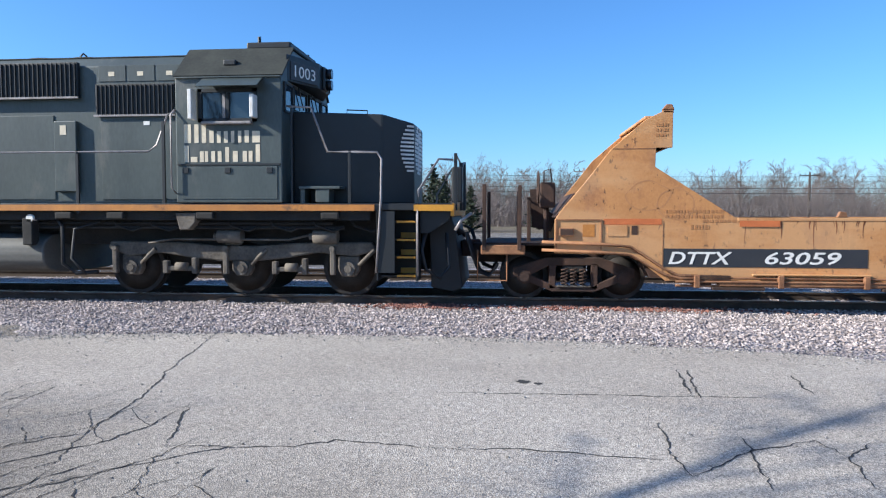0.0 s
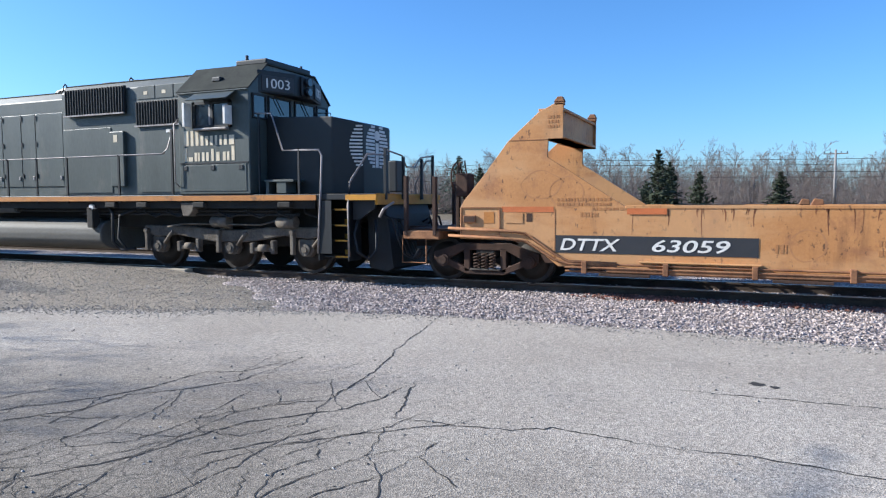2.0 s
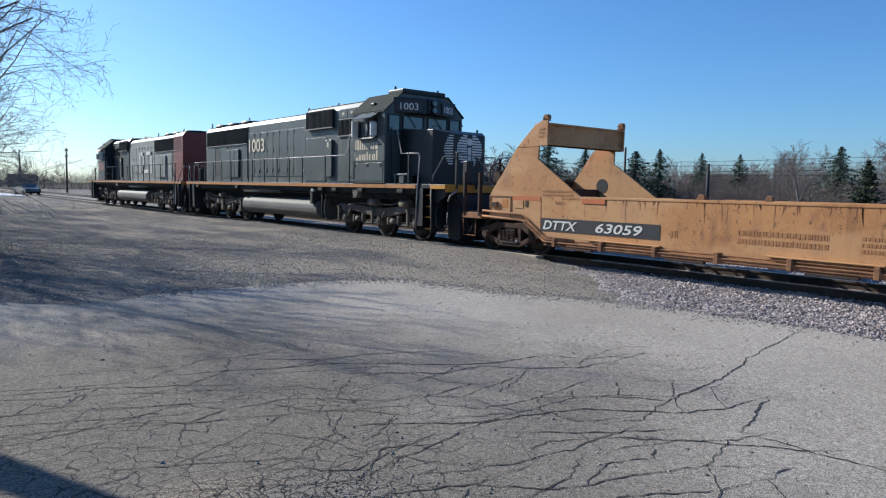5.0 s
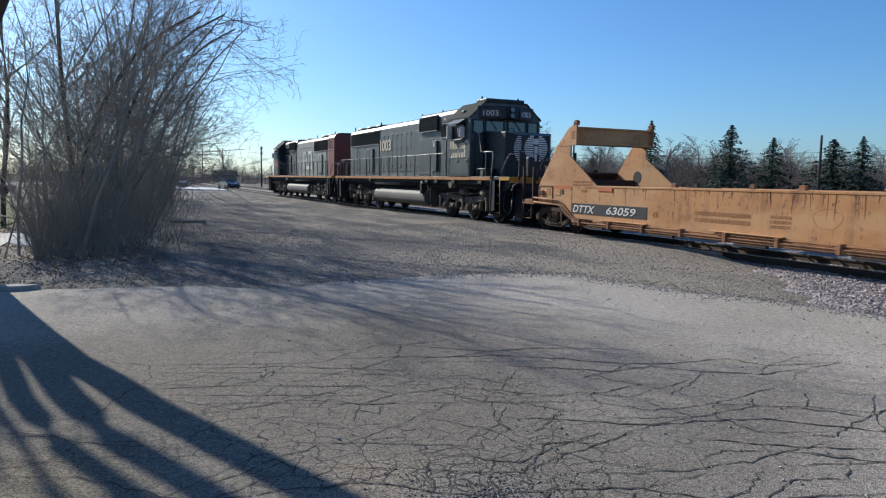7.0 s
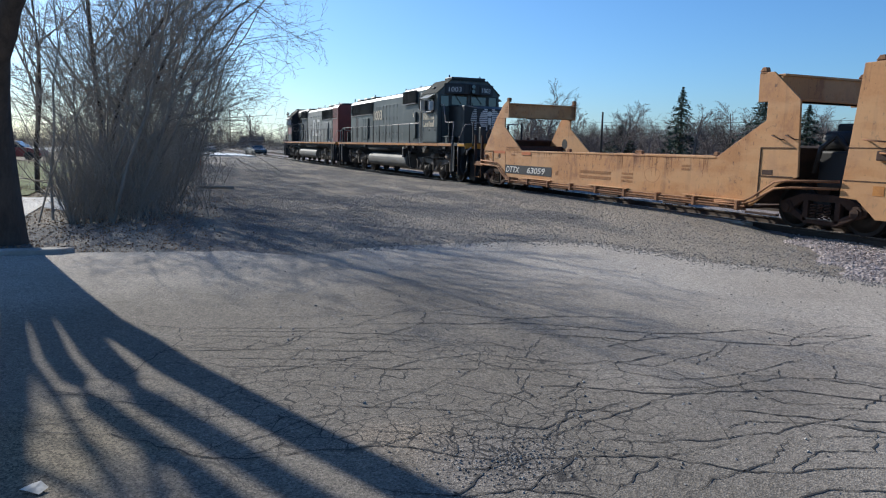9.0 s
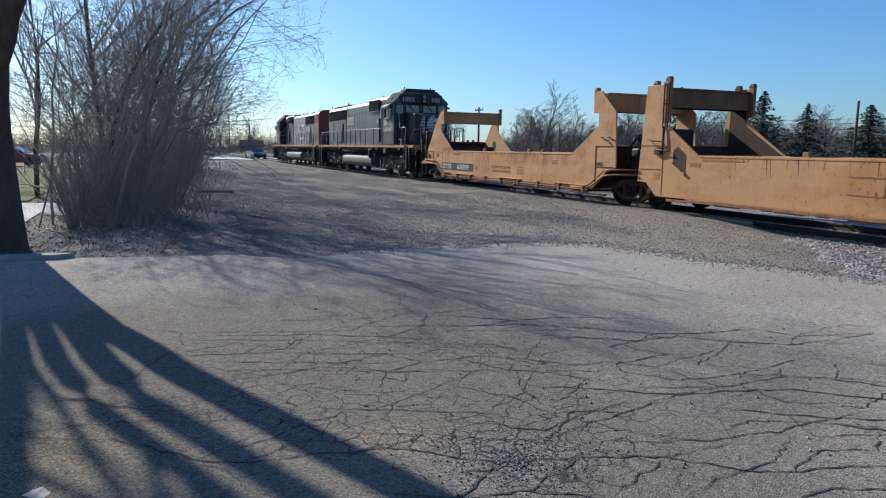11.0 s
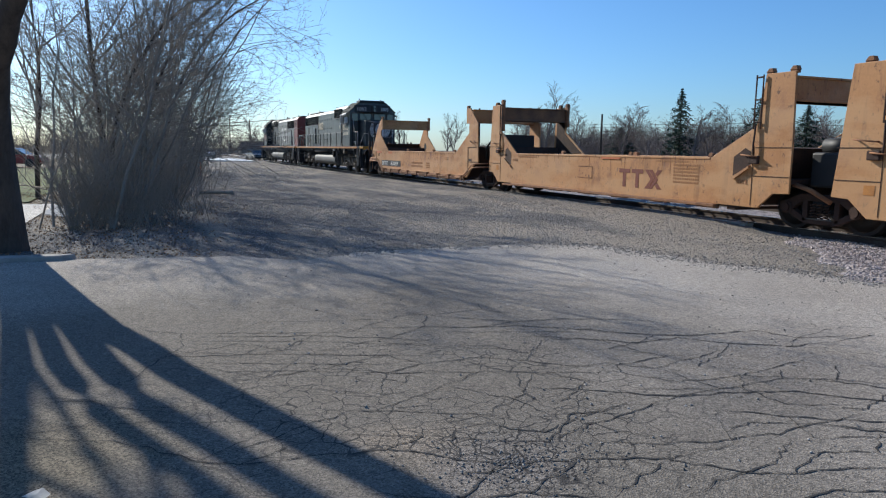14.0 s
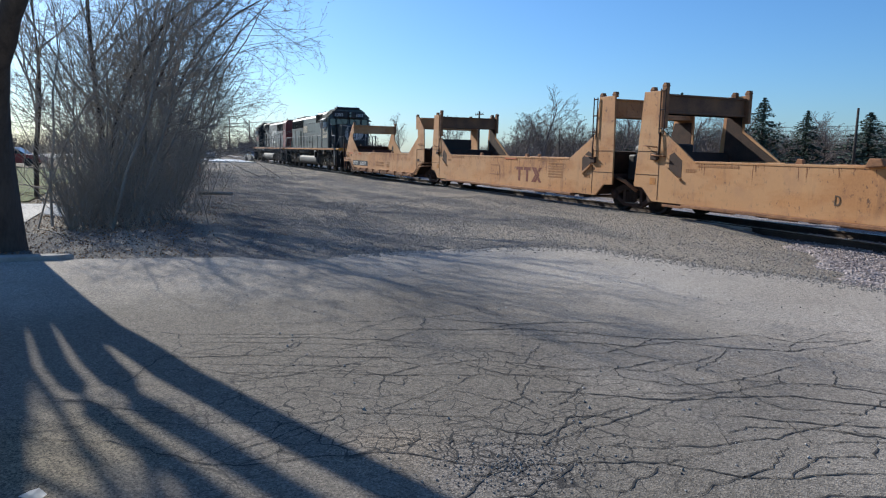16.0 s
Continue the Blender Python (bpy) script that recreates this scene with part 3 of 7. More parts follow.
def well_floor(car, x0, x1, z):
    b = Build()
    b.box(x0, x1, -HALF + 0.04, -HALF + 0.24, z, z + 0.05)
    b.box(x0, x1, HALF - 0.24, HALF - 0.04, z, z + 0.05)
    for k in range(9):
        x = x0 + (x1 - x0) * (k + 0.5) / 9
        b.box(x - 0.12, x + 0.12, -HALF + 0.04, HALF - 0.04, z - 0.07, z)
    for k in range(8):
        xa, xb = x0 + (x1 - x0) * (k + 0.5) / 9, x0 + (x1 - x0) * (k + 1.5) / 9
        b.tube([(xa, -1.25, z + 0.02), (xb, 1.25, z + 0.02)], 0.03, 4)
        b.tube([(xa, 1.25, z + 0.02), (xb, -1.25, z + 0.02)], 0.03, 4)
    part("well_floor", b, M_RUSTSHADE, car, "open rusty cross bracing of the well floor")


def side_plates(car, outline, name="side_plate"):
    t = 0.05
    for s in (-1, 1):
        y0, y1 = sorted((s * HALF, s * (HALF - t)))
        part(name, Build().prism(outline, y0, y1, "y", 0.008), M_CARPAINT, car)


def top_chord(car, x0, x1, z):
    for s in (-1, 1):
        y0, y1 = sorted((s * (HALF + 0.012), s * (HALF - 0.16)))
        part("top_chord", Build().box(x0, x1, y0, y1, z - 0.035, z + 0.02, 0.008), M_CARPAINT, car)
        y0, y1 = sorted((s * (HALF + 0.10), s * (HALF - 0.10)))
        part("bottom_chord", Build().box(x0 - 0.3, x1 + 0.3, y0, y1, 0.33, 0.40, 0.01), M_RUST, car)
        for x in (x0 + 2.9, x1 - 2.9):
            part("load_stop", Build().prism([(x - 0.1, z + 0.01), (x + 0.1, z + 0.01), (x + 0.08, z + 0.11), (x - 0.04, z + 0.13)], s * (HALF - 0.12) - 0.05, s * (HALF - 0.12) + 0.05, "y", 0.012), M_RUST, car)


def rust_runs(car, x0, x1, z, n, seed):
    """Tapering runs of rust that have washed down from the top edge of the near side."""
    r = random.Random(seed)
    vs, fs = [], []
    for _ in range(n):
        x, w, d = r.uniform(x0, x1), r.uniform(0.003, 0.014), r.choice((0.06, 0.1, 0.16, 0.28, 0.5)) * r.uniform(0.6, 1.2)
        k = len(vs)
        for j in range(5):
            t = j / 4
            c, ww = x + 0.012 * math.sin(7 * x + 3 * t), w * (1 - t) ** 0.7 * r.uniform(0.7, 1.2) + 0.0015
            vs += [(c - ww, -HALF - 0.0022, z - 0.036 - d * t), (c + ww, -HALF - 0.0022, z - 0.036 - d * t)]
            if j:
                fs.append((k + 2 * j - 2, k + 2 * j, k + 2 * j + 1, k + 2 * j - 1))
    me = bpy.data.meshes.new("rust_run")
    me.from_pydata(vs, [], fs)
    me.materials.append(M_RUNS)
    tagged(part("rust_run", me, M_RUNS, car, "brown rust runs below the top edge"), kind="stuff")


def water_stain(car, x, z, rx, rz, seed):
    """The faint uneven tide mark of a dried puddle of rust on the near side."""
    vs, fs = [], []
    for i in range(40):
        a = 2 * math.pi * i / 40
        k = 1 + 0.16 * noise.noise((math.cos(a) * 1.3, math.sin(a) * 1.3, seed))
        w = 0.012 + 0.010 * noise.noise((math.cos(a) * 2, math.sin(a) * 2, seed + 9))
        for q in (k - w / rx, k + w / rx):
            vs.append((x + rx * q * math.cos(a), -HALF - 0.0016, z + rz * q * math.sin(a)))
        j = (i + 1) % 40
        fs.append((2 * i, 2 * i + 1, 2 * j + 1, 2 * j))
    me = bpy.data.meshes.new("water_stain")
    me.from_pydata(vs, [], fs)
    me.materials.append(M_STAIN)
    part("water_stain", me, M_STAIN, car, "faint brown tide mark in the paint")


def ladder(car, x, y, z0, z1, depth=0.0):
    b = Build()
    for dx in (-0.09, 0.09):
        b.rod((x + dx, y, z0), (x + dx, y, z1), 0.017, 6)
    k = int((z1 - z0) / 0.3)
    for i in range(k):
        z = z0 + 0.15 + i * (z1 - z0 - 0.2) / max(1, k - 1)
        b.rod((x - 0.1, y, z), (x + 0.1, y, z), 0.02, 6)
    part("ladder", b, M_RUSTSHADE, car, "rusty rung ladder")


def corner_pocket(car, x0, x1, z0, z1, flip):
    """A flat dark sheet painted for the shaded hexagonal hollow in the corner plate, with a sloped bottom lip."""
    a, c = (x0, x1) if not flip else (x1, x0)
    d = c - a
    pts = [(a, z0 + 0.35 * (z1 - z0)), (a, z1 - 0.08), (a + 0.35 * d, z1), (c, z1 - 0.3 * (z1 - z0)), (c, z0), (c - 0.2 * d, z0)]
    part("pocket_shade", Build().prism(pts, -HALF - 0.004, -HALF - 0.0005), M_RUSTSHADE, car, "flat dark sheet for the shaded corner hollow")
    part("pocket_lip", Build().prism([(a, z0 + 0.35 * (z1 - z0)), (c - 0.2 * d, z0), (c, z0), (c, z0 + 0.05), (c - 0.15 * d, z0 + 0.06), (a, z0 + 0.35 * (z1 - z0) + 0.05)], -HALF - 0.06, -HALF - 0.004), M_CARPAINT, car)


def hand_brake(car, x):
    """End platform with brake stand, wheel, grab irons and stanchions."""
    b = Build()
    b.box(x - 0.52, x + 0.85, -HALF + 0.25, HALF - 0.25, 0.98, 1.03, 0.01)
    part("end_platform", b, M_RUSTSHADE, car, "rusty grated end platform")
    part("end_sill", Build().box(x - 0.56, x + 0.22, -HALF + 0.16, HALF - 0.16, 0.82, 0.99, 0.02), M_RUST, car)
    part("centre_sill", Build().box(x - 0.75, x + 2.5, -0.3, 0.3, 0.62, 0.98, 0.02), M_RUSTSHADE, car)
    for px, py, h in ((-0.5, -1.26, 2.06), (0.12, -1.26, 2.04), (-0.5, 1.2, 2.0), (0.12, 1.2, 2.0), (0.3, -0.5, 1.85)):
        part("stanchion", Build().box(x + px - 0.035, x + px + 0.035, py - 0.05, py + 0.05, 0.9, h, 0.008), M_RUSTSHADE, car)
    b = Build()
    b.tube([(x + 0.45, -0.95 + 0.28 * math.cos(a * 0.4189), 2.02 + 0.28 * math.sin(a * 0.4189)) for a in range(16)], 0.018, 6)
    for k in range(5):
        a = k * 1.2566
        b.rod((x + 0.46, -0.95, 2.02), (x + 0.45, -0.95 + 0.27 * math.cos(a), 2.02 + 0.27 * math.sin(a)), 0.012, 5)
    part("brake_wheel", b, M_RUSTSHADE, car, "rusty spoked hand brake wheel")
    b = Build()
    b.box(x + 0.48, x + 0.75, -1.1, -0.75, 1.65, 2.1, 0.03)
    b.rod((x + 0.6, -0.9, 1.0), (x + 0.6, -0.9, 1.7), 0.05, 8)
    b.tube([(x + 0.55, -1.05, 2.05), (x + 0.55, -1.05, 2.3), (x + 0.66, -1.05, 2.34), (x + 0.7, -1.05, 2.05)], 0.015, 6)
    part("brake_stand", b, M_RUSTSHADE, car)
    b = Build()
    b.tube([(x - 0.62, -1.2, 0.9), (x - 0.62, -1.2, 0.35), (x - 0.1, -1.2, 0.35), (x - 0.1, -1.2, 0.9)], 0.017, 6)
    part("sill_stirrup", b, M_RUST, car)


def truck_pipes(car, x, sgn):
    """Brake pipes that climb over the truck from the side sill."""
    b = Build()
    for dz in (0, 0.14):
        b.tube([(x - sgn * 0.55, -HALF - 0.04, 1.06 - dz), (x + sgn * 0.55, -HALF - 0.04, 1.02 - dz), (x + sgn * 0.95, -HALF - 0.05, 0.98 - dz), (x + sgn * 1.5, -HALF - 0.06, 0.62 - dz * 0.7), (x + sgn * 1.75, -HALF - 0.06, 0.50 - dz * 0.3), (x + sgn * 2.6, -HALF - 0.06, 0.48 - dz * 0.3)], 0.026, 8)
    part("brake_pipe", b, M_RUST, car, "bent brake pipes over the truck")


# first unit: end platform, lettered panel, tall end posts
CAR_LABEL = "faded yellow empty well car"
c1 = thing("well_car", CAR_LABEL + ", dark panel with white lettering", "well car", "well cars")
TRAIN.append((c1, 0.0))
side_plates(c1, [(0.72, 1.43), (0.81, 1.58), (1.19, 2.03), (1.66, 2.64), (2.22, 3.13), (2.52, 3.28), (2.68, 3.28), (2.68, 2.66), (2.41, 2.66), (2.40, 2.34), (3.77, 1.46), (13.14, 1.46), (14.5, 2.27), (14.5, 2.66), (14.24, 2.66), (14.22, 3.27), (14.6, 3.28), (15.32, 2.67), (15.42, 1.10), (14.94, 0.93), (14.27, 0.42), (2.60, 0.40), (2.05, 0.84), (0.72, 0.86)])
top_chord(c1, 3.77, 13.14, 1.46)
rust_runs(c1, 3.8, 13.1, 1.46, 80, 5)
for x, z, rx, rz in ((2.3, 1.85, 0.36, 0.24), (2.75, 1.72, 0.3, 0.26), (6.55, 0.86, 0.27, 0.24), (10.9, 0.95, 0.3, 0.2)):
    water_stain(c1, x, z, rx, rz, x)
# black discs painted on the inner faces for the darkness of a round hole
for s in (-1, 1):
    part("hole_disc", Build().rod((2.05, s * (HALF - 0.053), 1.75), (2.05, s * (HALF - 0.051), 1.75), 0.2, 20), M_HOSE, c1, "flat black disc for the darkness of a round hole")
well_floor(c1, 2.6, 14.3, 0.38)
cross_beam(c1, 2.45, 2.68, 3.2, w=0.36)
cross_beam(c1, 14.6, 2.68, 3.22, w=0.45)
for x, y in ((2.6, -HALF + 0.05), (2.6, HALF - 0.05), (14.32, -HALF + 0.05), (14.5, HALF - 0.05)):
    guide(c1, x, y, 3.24, 3.3)
part("bulkhead", Build().prism([(2.35, 0.45), (2.6, 0.45), (1.9, 1.66), (1.7, 1.66)], -HALF + 0.06, HALF - 0.06), M_RUSTSHADE, c1, "sloping end bulkhead plate")
part("bulkhead", Build().prism([(13.9, 0.45), (14.1, 0.45), (15.1, 1.7), (14.95, 1.75)], -HALF + 0.06, HALF - 0.06), M_RUSTSHADE, c1, "sloping end bulkhead plate")
pipes_along(c1, 2.75, 14.2, 0.46)
truck_pipes(c1, 1.05, 1)
truck_pipes(c1, 15.85, -1)
b = Build()
for za, zb in ((1.43, 1.45), (0.9, 0.92)):
    b.box(0.74, 1.52, -HALF - 0.02, -HALF - 0.001, za, zb)
b.box(0.74, 0.76, -HALF - 0.02, -HALF - 0.001, 0.92, 1.43)
b.box(1.5, 1.52, -HALF - 0.02, -HALF - 0.001, 0.92, 1.43)
part("door_frame", b, M_RUST, c1)
part("plate_box", Build().box(0.8, 1.05, -HALF - 0.05, -HALF - 0.001, 1.16, 1.3, 0.01), M_RUST, c1)
part("plate_box", Build().box(0.82, 1.03, -HALF - 0.054, -HALF - 0.05, 1.18, 1.28), M_RUSTSHADE, c1)
part("placard", Build().box(1.2, 1.4, -HALF - 0.006, -HALF - 0.001, 1.15, 1.36), M_SILL, c1, "yellow square placard")
part("sliding_panel", Build().box(1.62, 1.95, -HALF - 0.012, -HALF - 0.001, 1.16, 1.34), M_CARPAINT, c1)
part("slot", Build().box(2.02, 2.12, -HALF - 0.006, -HALF - 0.001, 1.19, 1.34), M_RUSTSHADE, c1)
part("stripe", Build().box(1.55, 2.52, -HALF - 0.005, -HALF - 0.001, 1.36, 1.46), M_ORANGE, c1, "orange painted stripe")
part("stripe", Build().box(3.8, 4.45, -HALF - 0.018, -HALF - 0.013, 1.33, 1.43), M_ORANGE, c1, "orange painted stripe")
part("weld_seam", Build().box(1.68, 2.4, -HALF - 0.006, -HALF - 0.001, 2.645, 2.655), M_RUST, c1)
part("weld_seam", Build().box(2.54, 2.55, -HALF - 0.006, -HALF - 0.001, 0.5, 1.42), M_RUST, c1)
panel = part("number_panel", Build().box(2.56, 5.86, -HALF - 0.008, -HALF - 0.001, 0.645, 0.955), M_PANEL, c1, "dark panel with white sloping letters")
lettering("lettering", "DTTX", 0.21, M_WHITE, panel, on_side(2.64, -HALF - 0.012, 0.69), 0.003, 0.25, 1.05, 0.015)
lettering("lettering", "63059", 0.21, M_WHITE, panel, on_side(4.22, -HALF - 0.012, 0.695), 0.003, 0.2, 1.22, 0.012)
side_bars(c1, 2.58, 1.56, 0.95, 0.05, 2)
side_bars(c1, 2.4, 3.02, 0.2, 0.05, 3)
side_bars(c1, 3.2, 1.40, 0.75, 0.045, 1)
side_bars(c1, 3.0, 1.28, 0.3, 0.08, 1)
side_bars(c1, 6.1, 0.72, 0.16, 0.14, 1)
side_bars(c1, 7.5, 0.86, 1.6, 0.09, 2)
side_bars(c1, 9.6, 0.9, 0.5, 0.06, 3)
side_bars(c1, 12.0, 1.2, 0.3, 0.05, 2)
hand_brake(c1, 0.0)
part("end_slope", Build().prism([(0.72, 1.48), (1.05, 1.90), (1.10, 1.86), (0.80, 1.44)], -HALF + 0.06, HALF - 0.06), M_RUSTSHADE, c1, "dark rusty sloping end plate")
part("end_gusset", Build().prism([(0.32, 2.0), (0.36, 1.3), (0.72, 1.2), (0.82, 1.5), (0.56, 1.66), (0.44, 2.0)], -0.34, -0.28), M_RUSTSHADE, c1, "dark curved brace plate")
coupler(c1, -0.6, -1)
freight_truck(c1, 1.08, 1.74)
freight_truck(c1, 15.72, 1.60, 0.46)
b = Build()
for za, zb in ((1.68, 1.70), (1.08, 1.10)):
    b.box(14.42, 15.3, -HALF - 0.015, -HALF - 0.001, za, zb)
b.box(14.42, 14.44, -HALF - 0.015, -HALF - 0.001, 0.6, 1.69)
part("door_frame", b, M_RUSTSHADE, c1)
part("dark_plate", Build().box(14.5, 14.78, -HALF - 0.006, -HALF - 0.001, 1.12, 1.22), M_RUSTSHADE, c1)
for px in (14.75, 15.1):
    part("grab_iron", Build().tube([(px, -HALF, 1.95), (px, -HALF - 0.08, 1.95), (px + 0.25, -HALF - 0.08, 1.86), (px + 0.25, -HALF, 1.86)], 0.013, 6), M_RUSTSHADE, c1)


gear = Build()
gear.box(15.5, 16.3, -1.0, 1.0, 0.9, 1.65, 0.05)
gear.rod((15.55, -0.8, 1.85), (16.2, -0.8, 1.85), 0.2, 12)
gear.box(15.6, 16.0, -0.7, 0.8, 1.6, 2.2, 0.05)
gear.tube([(15.5, -1.1, 1.2), (15.7, -1.2, 1.7), (16.0, -1.15, 1.95), (16.3, -1.0, 1.5)], 0.05, 6)
part("brake_gear", gear, M_HOSE, c1, "grimy brake gear between the units")


def inner_unit(x0, label, right_truck=True):
    """A middle unit; x runs from its left edge, 14.05 m long."""
    car = thing("well_car", label, "well car", "well cars")
    W = 14.02
    side_plates(car, [(0.05, 1.71), (0.20, 3.26), (0.86, 3.26), (0.90, 2.30), (1.22, 2.12), (2.24, 1.46), (W - 2.28, 1.46), (W - 0.96, 2.17), (W - 0.80, 3.26), (W - 0.05, 3.26), (W, 1.71), (W, 0.75), (W - 0.42, 0.73), (W - 0.8, 0.40), (0.72, 0.40), (0.32, 0.74), (-0.05, 0.76)])
    top_chord(car, 2.24, W - 2.28, 1.46)
    rust_runs(car, 2.3, W - 2.4, 1.46, 34, int(x0))
    well_floor(car, 0.9, W - 0.9, 0.37)
    cross_beam(car, 0.66, 2.68, 3.18, w=0.5, material=M_RUSTBEAM)
    cross_beam(car, W - 0.45, 2.66, 3.18, w=0.55)
    # thin dark liners: rust plus painted shade on the far side's inner face
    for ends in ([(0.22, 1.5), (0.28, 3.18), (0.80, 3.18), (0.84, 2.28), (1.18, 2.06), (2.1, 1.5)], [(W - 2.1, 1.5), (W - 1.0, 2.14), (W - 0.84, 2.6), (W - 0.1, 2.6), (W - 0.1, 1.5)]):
        part("inner_shade_plate", Build().prism(ends, HALF - 0.058, HALF - 0.053), M_RUSTSHADE, car, "rusted inner face of the far side, darkened as shade")
    for x in (0.5, W - 0.72, W - 0.12):
        for s in (-1, 1):
            guide(car, x, s * (HALF - 0.06), 3.22, 3.28)
    guide(car, 0.98, -HALF + 0.05, 2.3, 3.36)
    guide(car, 0.98, HALF - 0.05, 2.5, 3.3)
    for x, d in ((0.95, 1), (W - 0.95, -1)):
        part("bulkhead", Build().prism([(x, 0.45), (x + d * 0.2, 0.45), (x - d * 0.6, 1.72), (x - d * 0.75, 1.7)], -HALF + 0.06, HALF - 0.06), M_RUSTSHADE, car, "sloping end bulkhead plate")
        part("end_floor", Build().box(min(x, x - d * 0.9), max(x, x - d * 0.9), -HALF + 0.06, HALF - 0.06, 0.95, 1.05), M_RUSTSHADE, car)
    ladder(car, 0.99, -HALF - 0.03, 2.15, 3.3)
    ladder(car, W - 0.92, -HALF - 0.04, 2.1, 3.25)
    for px, sg in ((0.95, 1), (W - 0.95, -1)):
        part("lever_rod", Build().tube([(px, -HALF - 0.04, 2.2), (px + sg * 0.02, -HALF - 0.06, 1.75), (px, -HALF - 0.05, 1.5)], 0.022, 6), M_RUSTSHADE, car)
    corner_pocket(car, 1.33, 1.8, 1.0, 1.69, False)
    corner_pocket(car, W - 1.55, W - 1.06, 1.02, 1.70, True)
    for xa, xb, za, zb in ((0.0, 0.9, 1.70, 1.715), (0.0, 0.95, 1.085, 1.10), (0.935, 0.945, 0.45, 2.2), (W - 0.95, W - 0.02, 1.70, 1.715), (W - 1.0, W - 0.02, 1.085, 1.10), (W - 1.0, W - 0.99, 0.45, 1.75)):
        part("weld_seam", Build().box(xa, xb, -HALF - 0.008, -HALF - 0.001, za, zb), M_RUSTSHADE, car)
    for px, pz in ((0.75, 1.62), (W - 1.25, 1.55), (0.4, 1.86)):
        part("grab_iron", Build().tube([(px, -HALF, pz), (px, -HALF - 0.1, pz), (px + 0.42, -HALF - 0.1, pz - 0.04), (px + 0.42, -HALF, pz - 0.04)], 0.018, 6), M_RUST, car)
    for px, pz in ((0.78, 1.58), (W - 0.95, 1.45)):
        part("lever_box", Build().box(px - 0.12, px + 0.14, -HALF - 0.08, -HALF - 0.001, pz - 0.1, pz + 0.08, 0.02), M_RUSTSHADE, car)
    part("placard", Build().box(0.62, 0.84, -HALF - 0.006, -HALF - 0.001, 0.84, 1.02), M_SILL, car, "faded square placard")
    side_bars(car, 2.35, 1.34, 1.3, 0.05, 1)
    side_bars(car, 1.95, 1.2, 0.35, 0.09, 1)
    side_bars(car, W - 4.2, 1.34, 1.2, 0.05, 1)
    x = 1.2
    while x < W - 1.2:
        part("sill_step", Build().box(x, x + 0.7, -HALF - 0.05, -HALF + 0.03, 0.30, 0.36, 0.006), M_RUST, car)
        x += 1.7
    part("stripe", Build().box(7.4, 8.3, -HALF - 0.018, -HALF - 0.013, 1.37, 1.43), M_ORANGE, car, "orange painted stripe")
    gear = Build()
    gear.box(W + 0.1, W + 0.85, -1.0, 1.0, 0.9, 1.62, 0.05)
    gear.rod((W + 0.2, -0.7, 1.75), (W + 0.75, -0.7, 1.75), 0.16, 12)
    gear.box(W + 0.3, W + 0.6, -0.6, 0.9, 1.6, 1.95, 0.04)
    part("brake_gear", gear, M_HOSE, car, "grimy brake gear between the units")
    part("strut", Build().tube([(W - 0.1, -1.2, 0.95), (W + 0.35, -1.25, 0.85), (W + 0.8, -1.2, 0.62)], 0.05, 6), M_RUST, car)
    if right_truck:
        freight_truck(car, W + 0.47, 1.60, 0.46)
    TRAIN.append((car, x0))
    return car


c2 = inner_unit(16.45, CAR_LABEL + ", brown emblem on its side")
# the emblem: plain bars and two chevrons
b = Build()
ex, ez, eh = 8.28, 0.62, 0.50
for k in (0, 1):
    b.prism([(ex + k * 0.56, ez + eh), (ex + k * 0.56, ez + eh - 0.11), (ex + 0.17 + k * 0.56, ez + eh - 0.11), (ex + 0.17 + k * 0.56, ez), (ex + 0.31 + k * 0.56, ez), (ex + 0.31 + k * 0.56, ez + eh - 0.11), (ex + 0.48 + k * 0.56, ez + eh - 0.11), (ex + 0.48 + k * 0.56, ez + eh)], -HALF - 0.005, -HALF - 0.001)
for k, dz in ((0, 0), (0.16, 0.0)):
    b.prism([(ex + 1.12 + k, ez + eh), (ex + 1.26 + k, ez + eh), (ex + 1.5 + k, ez + eh / 2), (ex + 1.26 + k, ez), (ex + 1.12 + k, ez), (ex + 1.36 + k, ez + eh / 2)], -HALF - 0.005, -HALF - 0.001)
b.prism([(ex + 1.62, ez + eh), (ex + 1.8, ez + eh), (ex + 1.62, ez + eh * 0.66), (ex + 1.54, ez + eh * 0.8)], -HALF - 0.005, -HALF - 0.001)
b.prism([(ex + 1.62, ez), (ex + 1.8, ez), (ex + 1.62, ez + eh * 0.34), (ex + 1.54, ez + eh * 0.2)], -HALF - 0.005, -HALF - 0.001)
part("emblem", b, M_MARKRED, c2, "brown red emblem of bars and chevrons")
side_bars(c2, 10.5, 1.25, 0.9, 0.05, 6)
side_bars(c2, 12.6, 0.9, 0.3, 0.1, 1)
b = Build()
for za in (0.78, 1.12):
    b.box(6.2, 6.95, -HALF - 0.006, -HALF - 0.001, za, za + 0.025)
b.box(6.93, 6.955, -HALF - 0.006, -HALF - 0.001, 0.78, 1.145)
part("faded_outline", b, M_RUST, c2)

c3 = inner_unit(31.5, CAR_LABEL + ", rust streaks and one stencilled letter")
lettering("lettering", "D", 0.2, M_MARKDK, c3, on_side(6.1, -HALF - 0.005, 0.70), 0.003)
part("side_bracket", Build().prism([(6.72, 1.44), (7.1, 1.48), (7.04, 1.62), (6.8, 1.62)], -HALF - 0.12, -HALF + 0.05, "y", 0.02), M_RUST, c3)


